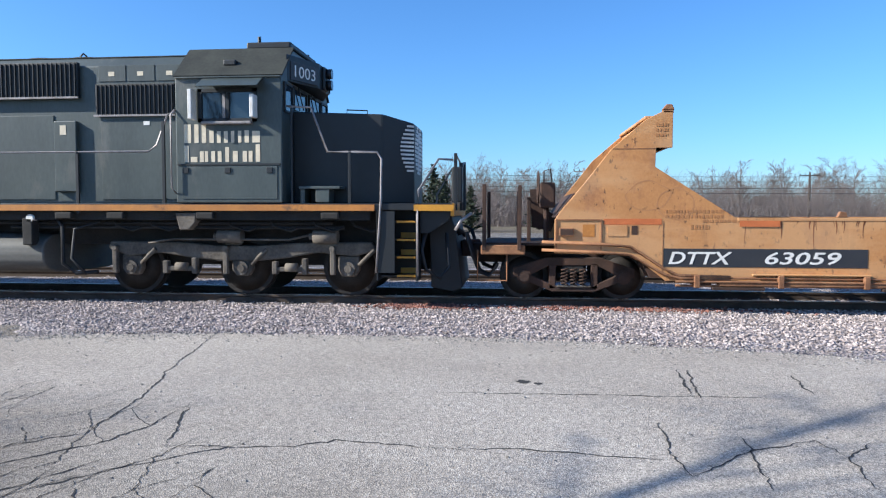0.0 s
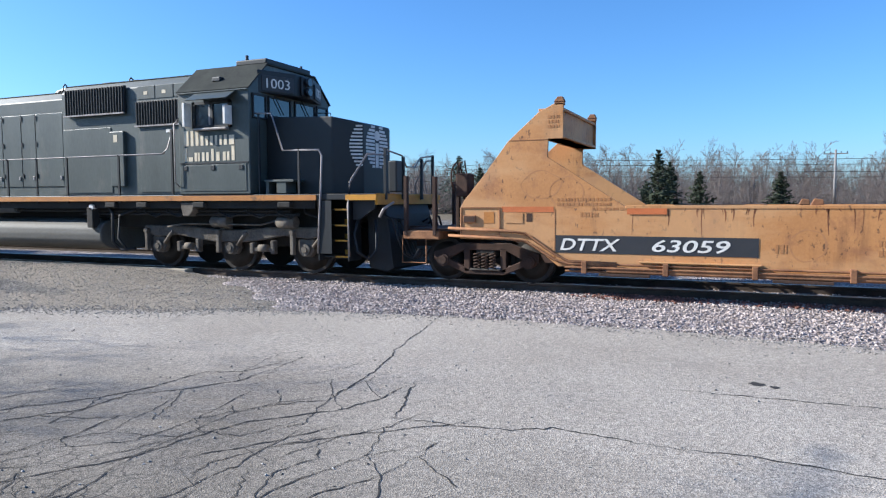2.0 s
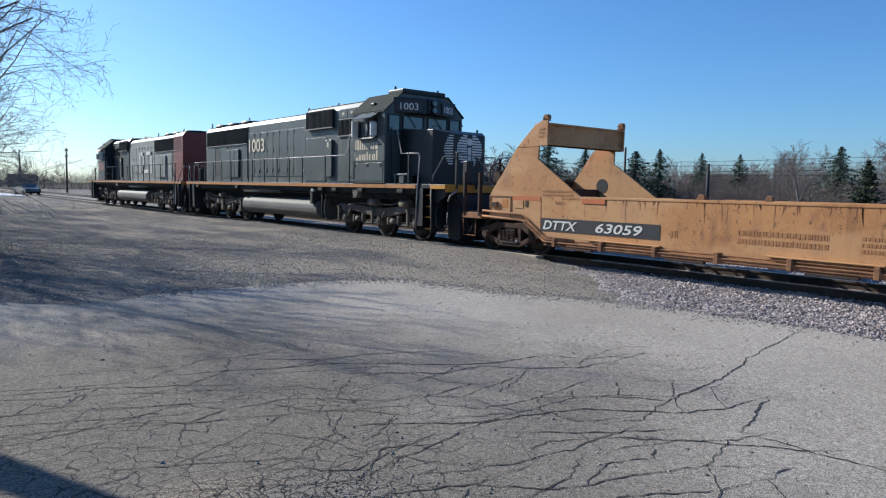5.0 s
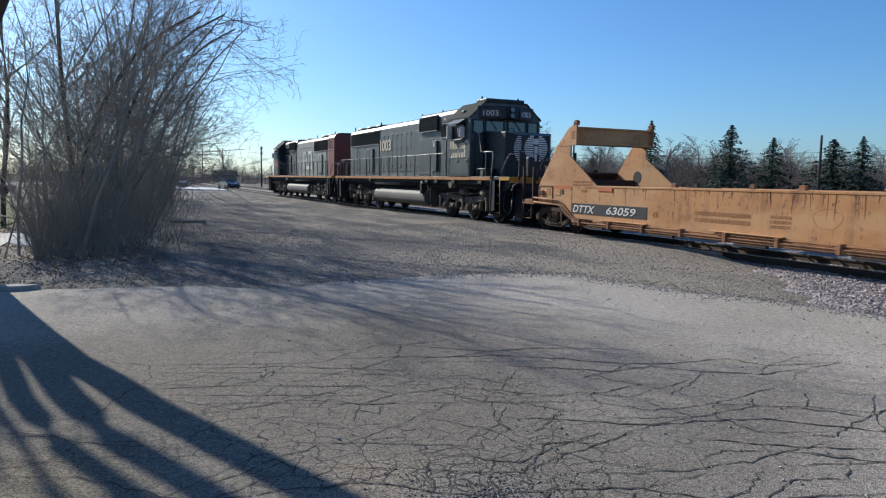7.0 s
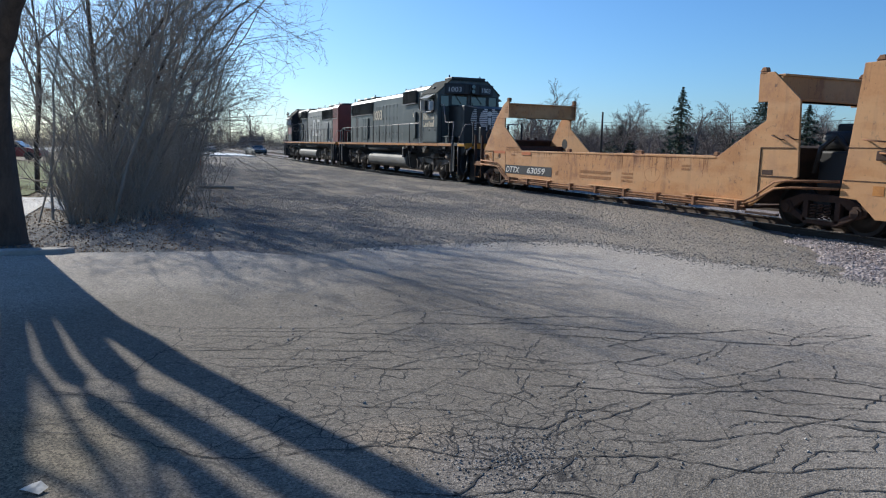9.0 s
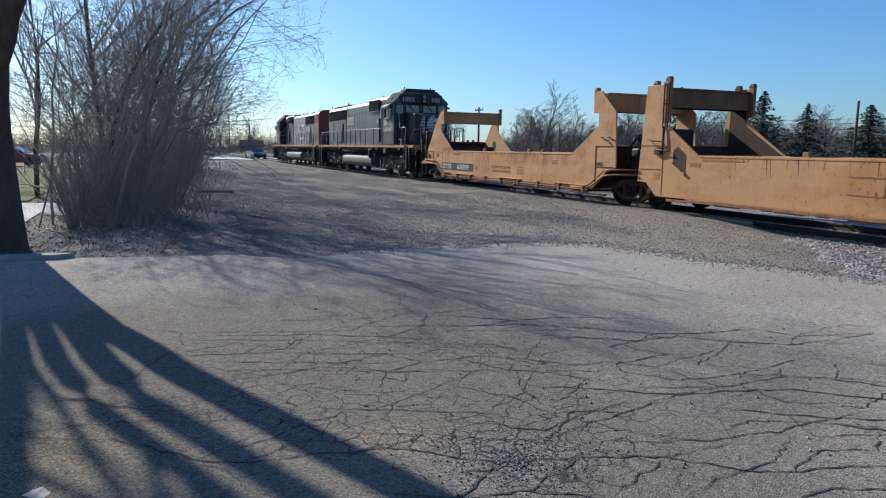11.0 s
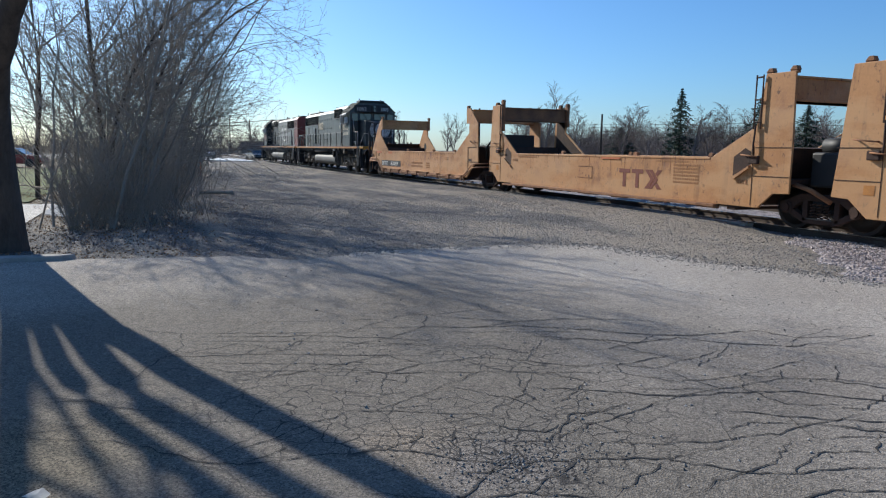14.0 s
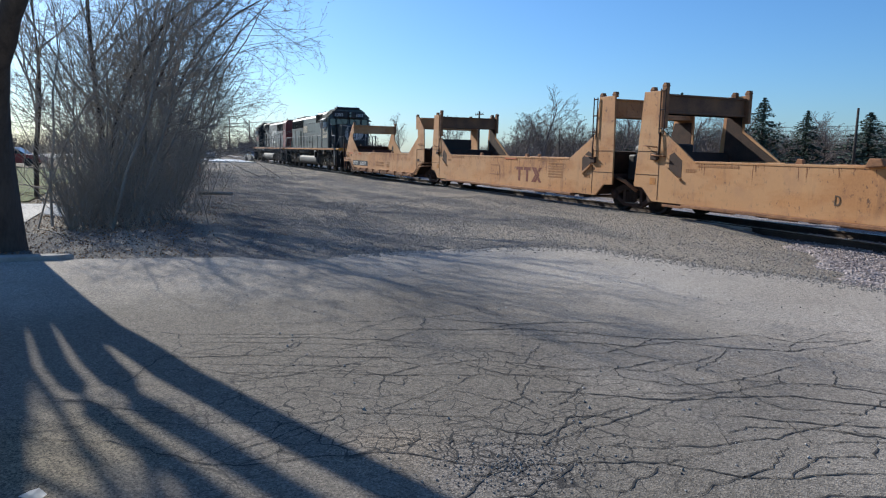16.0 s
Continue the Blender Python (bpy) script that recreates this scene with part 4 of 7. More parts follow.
# ---- locomotives ----
def loco_truck(parent, x, mirror):
    """Six-wheel radial truck: dusty cast frame, brake cylinders, links, three wheelsets."""
    k = -1 if mirror else 1
    b = Build()
    b.box(x - 2.3, x + 2.3, -0.6, 0.6, 0.55, 0.85, 0.03)
    tk = part("truck", b, M_UNDER, parent, "grimy six-wheel truck")
    for s in (-1, 1):
        y0, y1 = sorted((s * 0.98, s * 1.14))
        pts = [(-2.55, 0.88), (-2.5, 1.02), (-1.1, 1.0), (-0.35, 0.94), (0.35, 0.94), (1.1, 1.0), (2.5, 1.02), (2.62, 0.86), (2.2, 0.76), (1.5, 0.82), (0.95, 0.72), (0.4, 0.66), (-0.4, 0.66), (-0.95, 0.72), (-1.5, 0.80), (-2.15, 0.74)]
        part("side_frame", Build().prism([(x + k * px, pz) for px, pz in pts], y0, y1, "y", 0.03), M_TRUCK, tk, "dusty cast truck side frame")
        for ax in (-2.1, 0.05, 2.07):
            q = x + k * ax
            jb = Build()
            jb.prism([(q - 0.2, 0.76), (q - 0.2, 0.5), (q - 0.12, 0.38), (q + 0.12, 0.38), (q + 0.2, 0.5), (q + 0.2, 0.76)], s * 1.02 - 0.08, s * 1.02 + 0.08, "y", 0.03)
            jb.rod((q, s * 1.08, 0.53), (q, s * 1.17, 0.53), 0.13, 16)
            jb.rod((q, s * 1.17, 0.53), (q, s * 1.19, 0.53), 0.07, 12)
            jb.tube([(q + k * 0.2, s * 1.12, 0.6), (q + k * 0.36, s * 1.16, 0.75), (q + k * 0.5, s * 1.16, 0.88)], 0.04, 6)
            part("journal_box", jb, M_TRUCK, tk)
            part("link", Build().box(q - k * 0.27 - 0.045, q - k * 0.27 + 0.045, s * 1.19 - 0.05, s * 1.19 + 0.05, 0.42, 0.93, 0.015), M_TRUCK, tk)
            part("link_pin", Build().rod((q - k * 0.27, s * 1.14, 0.90), (q - k * 0.27, s * 1.27, 0.90), 0.05, 10), M_TRUCK, tk)
        for ax in (-0.15, 1.65):
            q = x + k * ax
            bc = Build()
            bc.rod((q - 0.2, s * 1.2, 1.12), (q + 0.25, s * 1.2, 1.12), 0.125, 16)
            bc.rod((q - 0.28, s * 1.2, 1.12), (q - 0.2, s * 1.2, 1.12), 0.06, 10)
            bc.box(q - 0.12, q + 0.18, s * 1.05 - 0.06, s * 1.05 + 0.06, 0.95, 1.12, 0.02)
            part("brake_cylinder", bc, M_TRUCK, tk, "dusty brake cylinder")
        for ax in (-1.1, 1.0):
            q = x + k * ax
            rg = Build()
            rg.box(q - 0.32, q + 0.32, s * 1.15 - 0.05, s * 1.15 + 0.05, 0.47, 0.56, 0.02)
            rg.box(q - 0.34, q - 0.24, s * 1.15 - 0.07, s * 1.15 + 0.07, 0.42, 0.66, 0.02)
            rg.box(q + 0.22, q + 0.32, s * 1.15 - 0.07, s * 1.15 + 0.07, 0.42, 0.72, 0.02)
            rg.rod((q - 0.08, s * 1.2, 0.55), (q + 0.14, s * 1.2, 0.55), 0.08, 12)
            part("brake_rigging", rg, M_TRUCK, tk)
        dm = Build()
        dm.tube([(x + k * -1.7, s * 1.22, 1.0), (x + k * -1.2, s * 1.24, 1.06), (x + k * 1.0, s * 1.24, 1.06), (x + k * 1.4, s * 1.22, 1.15)], 0.022, 6)
        part("brake_pipe", dm, M_TRUCK, tk)
    for ax in (-2.12, 0.05, 2.06):
        wheelset(tk, x + k * ax, 0.53)
    return tk


def louvre(parent, x0, x1, y, z0, z1, slats, out, name="louvre"):
    """A dark grille with upright slats, proud of the hood by out."""
    s = -1 if y < 0 else 1
    ya, yb = sorted((y, y + s * out))
    lv = part(name, Build().box(x0, x1, ya, yb, z0, z1, 0.01), M_MESH, parent, "black slatted intake grille")
    yo = y + s * out
    for i in range(slats):
        x = x0 + (x1 - x0) * (i + 0.5) / slats
        part("slat", Build().box(x - 0.007, x + 0.007, min(yo, yo + s * 0.025), max(yo, yo + s * 0.025), z0 + 0.02, z1 - 0.02), M_LOCODARK, lv)
    fb = Build()
    fb.box(x0 - 0.02, x1 + 0.02, min(yo, yo + s * 0.04), max(yo, yo + s * 0.04), z0 - 0.02, z0 + 0.015)
    part("frame", fb, M_RAILING, lv)
    return lv


def railing(parent, xs, ztop, y, z0=1.72, ends=None, mat_rail=M_RAILING):
    for x in xs:
        p = Build()
        p.box(x - 0.03, x + 0.03, y - 0.018, y + 0.018, z0 - 0.18, ztop, 0.006)
        p.rod((x, y, ztop), (x, y, ztop + 0.03), 0.032, 8)
        part("handrail_post", p, M_LOCODARK, parent)
    part("handrail", Build().tube(ends or [(min(xs), y, ztop + 0.02), (max(xs), y, ztop + 0.02)], 0.019, 8), mat_rail, parent, "worn metal handrail")


def locomotive(label, mats, number, words):
    """Cab end at +x, middle of the frame at 0, rail level at z 0."""
    m_hood, m_mid, m_rear, m_cab, m_nose, m_roof, m_sill = mats
    lo = thing("locomotive", label, "locomotive", "locomotives")
    # frame, sill and deck
    part("deck", Build().box(-10.7, 10.78, -1.53, 1.53, 1.60, 1.72, 0.01), M_LOCODARK, lo)
    for s in (-1, 1):
        y0, y1 = sorted((s * 1.53, s * 1.555))
        part("side_sill", Build().box(-10.72, 9.4, y0, y1, 1.59, 1.70), m_sill, lo, "yellow side sill stripe")
        part("side_sill", Build().box(10.1, 10.8, y0, y1, 1.59, 1.70), M_YEL, lo, "yellow side sill stripe")
    part("frame", Build().box(-10.4, 10.3, -0.75, 0.75, 1.12, 1.6, 0.02), M_UNDER, lo)
    for s in (-1, 1):
        for z, x0, x1 in ((1.45, -9.5, 9.0), (1.36, -9.2, 8.6), (1.28, 2.4, 8.8)):
            part("conduit", Build().rod((x0, s * 1.3, z), (x1, s * 1.3, z), 0.03, 6), M_UNDER, lo)
        part("sill_web", Build().box(-10.4, 9.3, s * 1.42 - 0.02, s * 1.42 + 0.02, 1.42, 1.6), M_UNDER, lo)
        part("inner_web", Build().box(-10.2, 10.0, s * 0.8 - 0.02, s * 0.8 + 0.02, 0.95, 1.6), M_UNDER, lo)
        for px in (4.4, 5.1, 6.6, 7.4, 8.2, 8.9):
            part("hanging_pipe", Build().tube([(px, s * 1.32, 1.5), (px + 0.1, s * 1.34, 1.32), (px + 0.42, s * 1.33, 1.22), (px + 0.6, s * 1.3, 1.3)], 0.025, 6), M_UNDER, lo)
    for bx in (-9.1, -4.1, 3.6, 4.6, 6.3, 8.6):
        part("jacking_pad", Build().box(bx - 0.16, bx + 0.16, -1.56, -1.36, 1.44, 1.56, 0.02), M_UNDER, lo)
    part("jacking_pad", Build().prism([(5.72, 1.55), (6.12, 1.55), (6.1, 1.38), (5.98, 1.24), (5.8, 1.24), (5.76, 1.4)], -1.5, -1.25, "y", 0.02), M_TRUCK, lo)
    # fuel tank and reservoirs
    prof = [(1.42 * math.copysign(1, c) * abs(c) ** 0.45, 0.78 + 0.40 * math.copysign(1, sn) * abs(sn) ** 0.7) for c, sn in ((math.cos(a * math.pi / 14), math.sin(a * math.pi / 14)) for a in range(28))]
    part("fuel_tank", Build().prism(prof, -3.75, 3.1, "x", 0.03), M_TANK, lo, "dusty grey fuel tank")
    part("tank_bracket", Build().box(2.75, 2.95, -1.5, -1.3, 0.95, 1.45, 0.02), M_UNDER, lo)
    for s in (-1, 1):
        part("air_reservoir", Build().rod((-3.7, s * 1.3, 1.42), (0.0, s * 1.3, 1.42), 0.13, 16), M_TANK, lo, "long grey air reservoir")
        h = Build()
        h.tube([(3.3, s * 1.33, 1.5), (3.45, s * 1.36, 1.3), (3.45, s * 1.36, 0.6), (3.7, s * 1.34, 0.42), (4.1, s * 1.3, 0.45)], 0.04, 6)
        h.tube([(4.2, s * 1.33, 1.38), (3.7, s * 1.36, 1.25), (3.62, s * 1.36, 0.7), (3.9, s * 1.34, 0.4)], 0.03, 6)
        part("sand_hose", h, M_HOSE, lo)
    loco_truck(lo, 6.76, False)
    loco_truck(lo, -6.76, True)
    # long hood in three lengths, chamfered along the roof edge
    def hood(x0, x1, half, ztop, material, name):
        c = 0.16
        part(name, Build().prism([(-half, 1.72), (-half, ztop - c * 1.2), (-half + c, ztop), (half - c, ztop), (half, ztop - c * 1.2), (half, 1.72)], x0, x1, "x", 0.015), material, lo)
        part("roof_panel", Build().prism([(-half + c - 0.02, ztop), (-half + c + 0.02, ztop + 0.025), (half - c - 0.02, ztop + 0.025), (half - c + 0.02, ztop)], x0 + 0.02, x1 - 0.02, "x"), m_roof, lo)

    hood(-9.4, -4.15, 0.98, 4.36, m_rear, "radiator_hood")
    hood(-4.15, 1.4, 0.96, 4.38, m_mid, "engine_hood")
    hood(1.4, 5.77, 1.0, 4.50, m_hood, "electrical_hood")
    for s in (-1, 1):
        louvre(lo, -9.2, -4.2, s * 0.98, 3.44, 4.17, 44, 0.02)
        louvre(lo, 1.62, 3.65, s * 1.0, 3.72, 4.38, 22, 0.09)
        louvre(lo, 3.96, 5.52, s * 1.0, 3.38, 3.97, 18, 0.03)
        for i in range(3):
            x0 = 4.02 + i * 0.57
            part("roof_hatch", Build().box(x0, x0 + 0.54, s * 1.0 - 0.01 * (s < 0) - 0.0, s * 1.0 + 0.012, 4.02, 4.32, 0.004) if s > 0 else Build().box(x0, x0 + 0.54, -1.012, -0.99, 4.02, 4.32, 0.004), m_hood, lo)
            part("decal", Build().box(x0 + 0.2, x0 + 0.32, s * 1.015 - 0.001, s * 1.015 + 0.001, 4.12, 4.2), M_CREAM, lo)
        # engine room doors with latches and hinges
        xs = [-4.1, -3.45, -2.85, -2.15, -1.55, -0.95, -0.2, 0.35, 1.38]
        for a, c in zip(xs, xs[1:]):
            y0, y1 = sorted((s * 0.955, s * 0.982))
            dr = part("engine_door", Build().box(a + 0.012, c - 0.012, y0, y1, 1.98, 3.86, 0.006), m_mid, lo)
            for z in (2.2, 3.02, 3.7):
                yy0, yy1 = sorted((s * 0.98, s * 1.0))
                part("hinge", Build().box(a + 0.015, a + 0.055, yy0, yy1, z, z + 0.12), M_LOCODARK, dr)
            part("latch", Build().box(c - 0.13, c - 0.07, min(s * 0.98, s * 1.005), max(s * 0.98, s * 1.005), 2.15, 2.25, 0.008), M_RAILING, dr)
        for a, c, z1 in ((1.45, 3.1, 3.4), (4.05, 5.7, 3.3)):
            part("access_panel", Build().box(a, c, min(s * 0.99, s * 1.016), max(s * 0.99, s * 1.016), 1.80, z1, 0.006), m_hood, lo)
        bx = Build()
        bx.box(3.15, 3.6, min(s * 0.99, s * 1.10), max(s * 0.99, s * 1.10), 1.95, 3.28, 0.015)
        part("electrical_box", bx, m_hood, lo)
        part("decal", Build().box(3.28, 3.4, s * 1.103 - 0.002, s * 1.103 + 0.002, 3.02, 3.2), M_CREAM, lo)
        part("decal", Build().box(4.9, 5.02, s * 1.02 - 0.002, s * 1.02 + 0.002, 3.2, 3.27), M_WHITE, lo)
        for a, c in ((-9.3, -8.1), (-7.45, -6.6), (-4.85, -4.2)):
            part("radiator_door", Build().box(a, c, min(s * 0.97, s * 1.0), max(s * 0.97, s * 1.0), 1.9, 3.36, 0.006), m_rear, lo)
        # flat black panel painted for the shade inside an open door
        part("doorway_shade", Build().box(-8.05, -7.5, min(s * 0.97, s * 0.99), max(s * 0.97, s * 0.99), 2.0, 3.3), M_MESH, lo, "black panel painted for the shade in an open door of the hood")
        for i in range(3):
            part("filter_cover", Build().box(-6.5 + i * 0.5, -6.05 + i * 0.5, min(s * 0.97, s * 1.08), max(s * 0.97, s * 1.08), 1.95, 3.2, 0.012), m_rear, lo)
    # roof: fans, exhaust, lifting eyes, horn
    for x in (-8.6, -7.0, -5.4):
        f = Build()
        f.rod((x, 0, 4.38), (x, 0, 4.52), 0.72, 28)
        f.rod((x, 0, 4.52), (x, 0, 4.54), 0.66, 28)
        part("radiator_fan", f, M_LOCODARK, lo, "round roof fan housing")
    part("exhaust_stack", Build().box(-1.7, -0.7, -0.3, 0.3, 4.38, 4.5, 0.03), M_LOCODARK, lo)
    for x in (2.5, 3.4):
        part("dynamic_brake_fan", Build().rod((x, 0, 4.5), (x, 0, 4.60), 0.55, 24), M_LOCODARK, lo)
    hn = Build()
    for dy in (-0.18, 0.0, 0.18):
        hn.rod((0.2, dy, 4.56), (0.62, dy, 4.58), 0.03, 8, 0.09)
    hn.box(0.2, 0.35, -0.25, 0.25, 4.40, 4.55, 0.02)
    part("horn", hn, M_LOCODARK, lo, "cluster of air horn bells")
    for x in (-9.0, -4.4, 1.3, 3.6):
        for s in (-1, 1):
            part("lifting_eye", Build().tube([(x - 0.05, s * 0.8, 4.36), (x - 0.06, s * 0.8, 4.55), (x, s * 0.8, 4.6), (x + 0.06, s * 0.8, 4.55), (x + 0.05, s * 0.8, 4.36)], 0.018, 6), M_LOCODARK, lo)
    # cab
    cabp = [(-1.55, 1.73), (-1.55, 3.97), (-0.92, 4.56), (0.92, 4.56), (1.55, 3.97), (1.55, 1.73)]
    part("cab", Build().prism(cabp, 5.79, 7.75, "x", 0.02), m_cab, lo)
    for s in (-1, 1):
        part("cab_roof", Build().prism([(s * 1.58, 3.965), (s * 1.6, 3.985), (s * 0.92, 4.60), (s * 0.92, 4.565)], 5.78, 7.78, "x"), m_roof, lo)
        part("gutter", Build().box(5.80, 7.74, min(s * 1.55, s * 1.60), max(s * 1.55, s * 1.60), 3.945, 3.968), m_cab, lo)
        part("roof_vent", Build().box(6.62, 6.85, s * 1.3 - 0.08, s * 1.3 + 0.08, 4.2, 4.3, 0.02), M_LOCODARK, lo)
    part("cab_roof", Build().box(5.78, 7.78, -0.92, 0.92, 4.56, 4.60, 0.01), m_roof, lo)
    part("roof_cooler", Build().box(6.85, 7.7, -0.85, 0.85, 4.60, 4.73, 0.03), M_LOCODARK, lo, "low box on the cab roof")
    part("antenna", Build().rod((7.05, -0.7, 4.6), (7.05, -0.7, 4.86), 0.035, 8), M_LOCODARK, lo)
    part("antenna", Build().rod((7.6, 0.6, 4.6), (7.6, 0.6, 4.8), 0.03, 8), M_LOCODARK, lo)
    for s in (-1, 1):
        y = s * 1.55
        d = lambda a, c: (min(y + s * a, y + s * c), max(y + s * a, y + s * c))
        w = part("cab_window", Build().box(6.28, 7.24, *d(-0.01, 0.006), 3.22, 3.70), M_GLASS, lo, "sliding cab side window")
        wf = Build()
        for x0, x1, z0, z1 in ((6.22, 6.30, 3.17, 3.75), (7.22, 7.30, 3.17, 3.75), (6.22, 7.30, 3.17, 3.23), (6.22, 7.30, 3.69, 3.75), (6.74, 6.80, 3.2, 3.7)):
            wf.box(x0, x1, *d(-0.01, 0.035), z0, z1)
        part("window_frame", wf, M_LOCODARK, w)
        part("window_pillar", Build().box(6.68, 6.73, *d(0.006, 0.03), 3.24, 3.66), M_RAILING, w)
        part("arm_rest", Build().box(6.32, 7.22, *d(0.0, 0.12), 3.12, 3.17, 0.012), M_RAILING, w)
        part("sun_shade", Build().prism([(y, 3.93), (y + s * 0.32, 3.74), (y + s * 0.34, 3.75), (y, 3.955)], 6.32, 7.42, "x"), m_cab, w, "hinged sun shade over the window")
        part("wind_deflector", Build().box(6.13, 6.2, *d(0.02, 0.24), 3.2, 3.72, 0.01), M_WHITE, w, "pale folding wind deflector")
        part("wind_deflector", Build().box(7.25, 7.32, *d(0.02, 0.24), 3.22, 3.62, 0.01), M_WHITE, w, "pale folding wind deflector")
        part("belt_rail", Build().box(5.82, 7.72, *d(0.0, 0.02), 2.40, 2.43), M_LOCODARK, lo)
        part("lower_panel", Build().box(5.9, 7.66, *d(0.0, 0.012), 1.80, 2.38, 0.004), m_cab, lo)
        for x in (5.97, 6.75, 7.52):
            part("vent", Build().box(x - 0.05, x + 0.06, *d(0.012, 0.03), 2.26, 2.36, 0.006), M_LOCODARK, lo)
        part("cab_grab", Build().tube([(5.78, y, 1.9), (5.74, y + s * 0.08, 2.0), (5.74, y + s * 0.08, 3.3), (5.78, y, 3.4)], 0.016, 6), M_RAILING, lo)
    # cab front: windows, number boards, headlights
    for y0, y1, z0, z1 in ((-1.42, -1.0, 3.38, 3.86), (-0.88, -0.1, 3.46, 3.86), (0.1, 0.88, 3.46, 3.86), (1.0, 1.42, 3.38, 3.86)):
        w = part("windshield", Build().box(7.742, 7.762, y0, y1, z0, z1), M_GLASS, lo, "cab windshield pane")
        wf = Build()
        for a0, a1, c0, c1 in ((y0 - 0.03, y0 + 0.01, z0 - 0.03, z1 + 0.03), (y1 - 0.01, y1 + 0.03, z0 - 0.03, z1 + 0.03), (y0, y1, z0 - 0.03, z0 + 0.01), (y0, y1, z1 - 0.01, z1 + 0.03)):
            wf.box(7.75, 7.785, a0, a1, c0, c1)
        part("window_frame", wf, M_HOSE, w)
    for s in (-1, 1):
        ang = math.degrees(math.atan2(0.37, 0.85))
        mid = Vector((7.935, s * 0.775, 4.14))
        nb = part("number_board", Build().box(-0.40, 0.40, -0.02, 0.02, -0.17, 0.17, 0.01), M_PANEL, lo, "dark number board with pale digits", pose(*mid, 0, 0, 90 + s * ang))
        lettering("digits", number, 0.21, M_WHITE, nb, pose(-0.29, -0.022, -0.10, 90, 0, 0), 0.002, 0, 0.58)
    part("light_housing", Build().prism([(7.74, -1.25), (7.92, -0.78), (8.1, -0.34), (8.1, 0.34), (7.92, 0.78), (7.74, 1.25)], 3.93, 4.42, "z", 0.02), m_nose, lo)
    hb = Build()
    hb.box(8.09, 8.16, -0.17, 0.17, 3.95, 4.40, 0.03)
    for z in (4.06, 4.28):
        hb.rod((8.16, 0, z), (8.26, 0, z), 0.1, 16)
    part("headlight", hb, M_LOCODARK, lo, "pair of headlights in a dark housing")
    for z in (4.06, 4.28):
        part("headlight_lens", Build().rod((8.26, 0, z), (8.263, 0, z), 0.085, 16), M_GLASS, lo)
    for y0 in (-0.75, 0.3):
        part("wiper", Build().tube([(7.8, y0, 3.94), (7.8, y0 + 0.35, 3.52)], 0.012, 5), M_HOSE, lo)
    # short nose, tapered in plan and sloping
    nb = Build()
    bm = nb.bm
    low = [(7.76, -0.98), (9.45, -0.98), (9.98, -0.6), (9.98, 0.6), (9.45, 0.98), (7.76, 0.98)]
    tops = [3.42, 3.36, 3.22, 3.22, 3.36, 3.42]
    va = [bm.verts.new((x, y, 1.72)) for x, y in low]
    vb = [bm.verts.new((x, y, z)) for (x, y), z in zip(low, tops)]
    fs = [bm.faces.new(va), bm.faces.new(vb[::-1])]
    for i in range(6):
        fs.append(bm.faces.new((va[i], vb[i], vb[(i + 1) % 6], va[(i + 1) % 6])))
    bmesh.ops.recalc_face_normals(bm, faces=fs)
    bmesh.ops.bevel(bm, geom=list({e for f in fs for e in f.edges}), offset=0.03, segments=2, affect="EDGES", profile=0.5)
    part("nose", nb, m_nose, lo)
    part("nose_grab", Build().tube([(8.65, -0.4, 3.38), (8.65, -0.4, 3.52), (9.05, -0.4, 3.5), (9.05, -0.4, 3.36)], 0.013, 6), M_LOCODARK, lo)
    em = part("nose_emblem", Build().rod((9.979, 0, 3.0), (9.988, 0, 3.0), 0.11, 20), M_WHITE, lo, "white striped round emblem")
    part("emblem_bar", Build().prism([(-0.06, 2.3), (0.06, 2.3), (0.07, 2.84), (-0.07, 2.84)], 9.979, 9.986, "x"), M_WHITE, em)
    for i in range(12):
        z = 2.30 + i * 0.078
        hw = math.sqrt(max(0.0, 0.24 - (z + 0.02 - 2.76) ** 2))
        if hw > 0.15:
            for s in (-1, 1):
                part("emblem_stripe", Build().box(9.979, 9.986, min(s * 0.1, s * hw), max(s * 0.1, s * hw), z, z + 0.05), M_WHITE, em)
    for i in range(12):
        z = 2.32 + i * 0.075
        w = 0.12 + 0.16 * math.sin(math.pi * (i + 0.5) / 12)
        for s in (-1, 1):
            ns = Build()
            p0 = Vector((9.97, s * 0.615, z))
            d = Vector((-0.53, s * 0.38, 0)).normalized()
            n = Vector((0.38, s * 0.53, 0)).normalized() * 0.012
            a, c = p0 + n, p0 + d * w + n
            q = [a, c, c + Vector((0, 0, 0.035)), a + Vector((0, 0, 0.035))]
            vs = [ns.bm.verts.new(v) for v in q] + [ns.bm.verts.new(v - n * 1.3) for v in q]
            f2 = [ns.bm.faces.new([vs[j] for j in idx]) for idx in ((0, 1, 2, 3), (7, 6, 5, 4), (0, 4, 5, 1), (1, 5, 6, 2), (2, 6, 7, 3), (3, 7, 4, 0))]
            bmesh.ops.recalc_face_normals(ns.bm, faces=f2)
            part("nose_stripe", ns, M_WHITE, lo, "white horizontal stripe")
    for s in (-1, 1):
        bx = Build()
        bx.box(8.0, 8.75, s * 1.2 - 0.2, s * 1.2 + 0.2, 1.98, 2.03, 0.01)
        bx.box(8.02, 8.1, s * 1.2 - 0.18, s * 1.2 + 0.18, 1.72, 1.98, 0.01)
        bx.box(8.3, 8.55, s * 1.2 - 0.18, s * 1.2 + 0.18, 1.74, 1.98, 0.01)
        part("battery_box", bx, M_LOCO, lo)
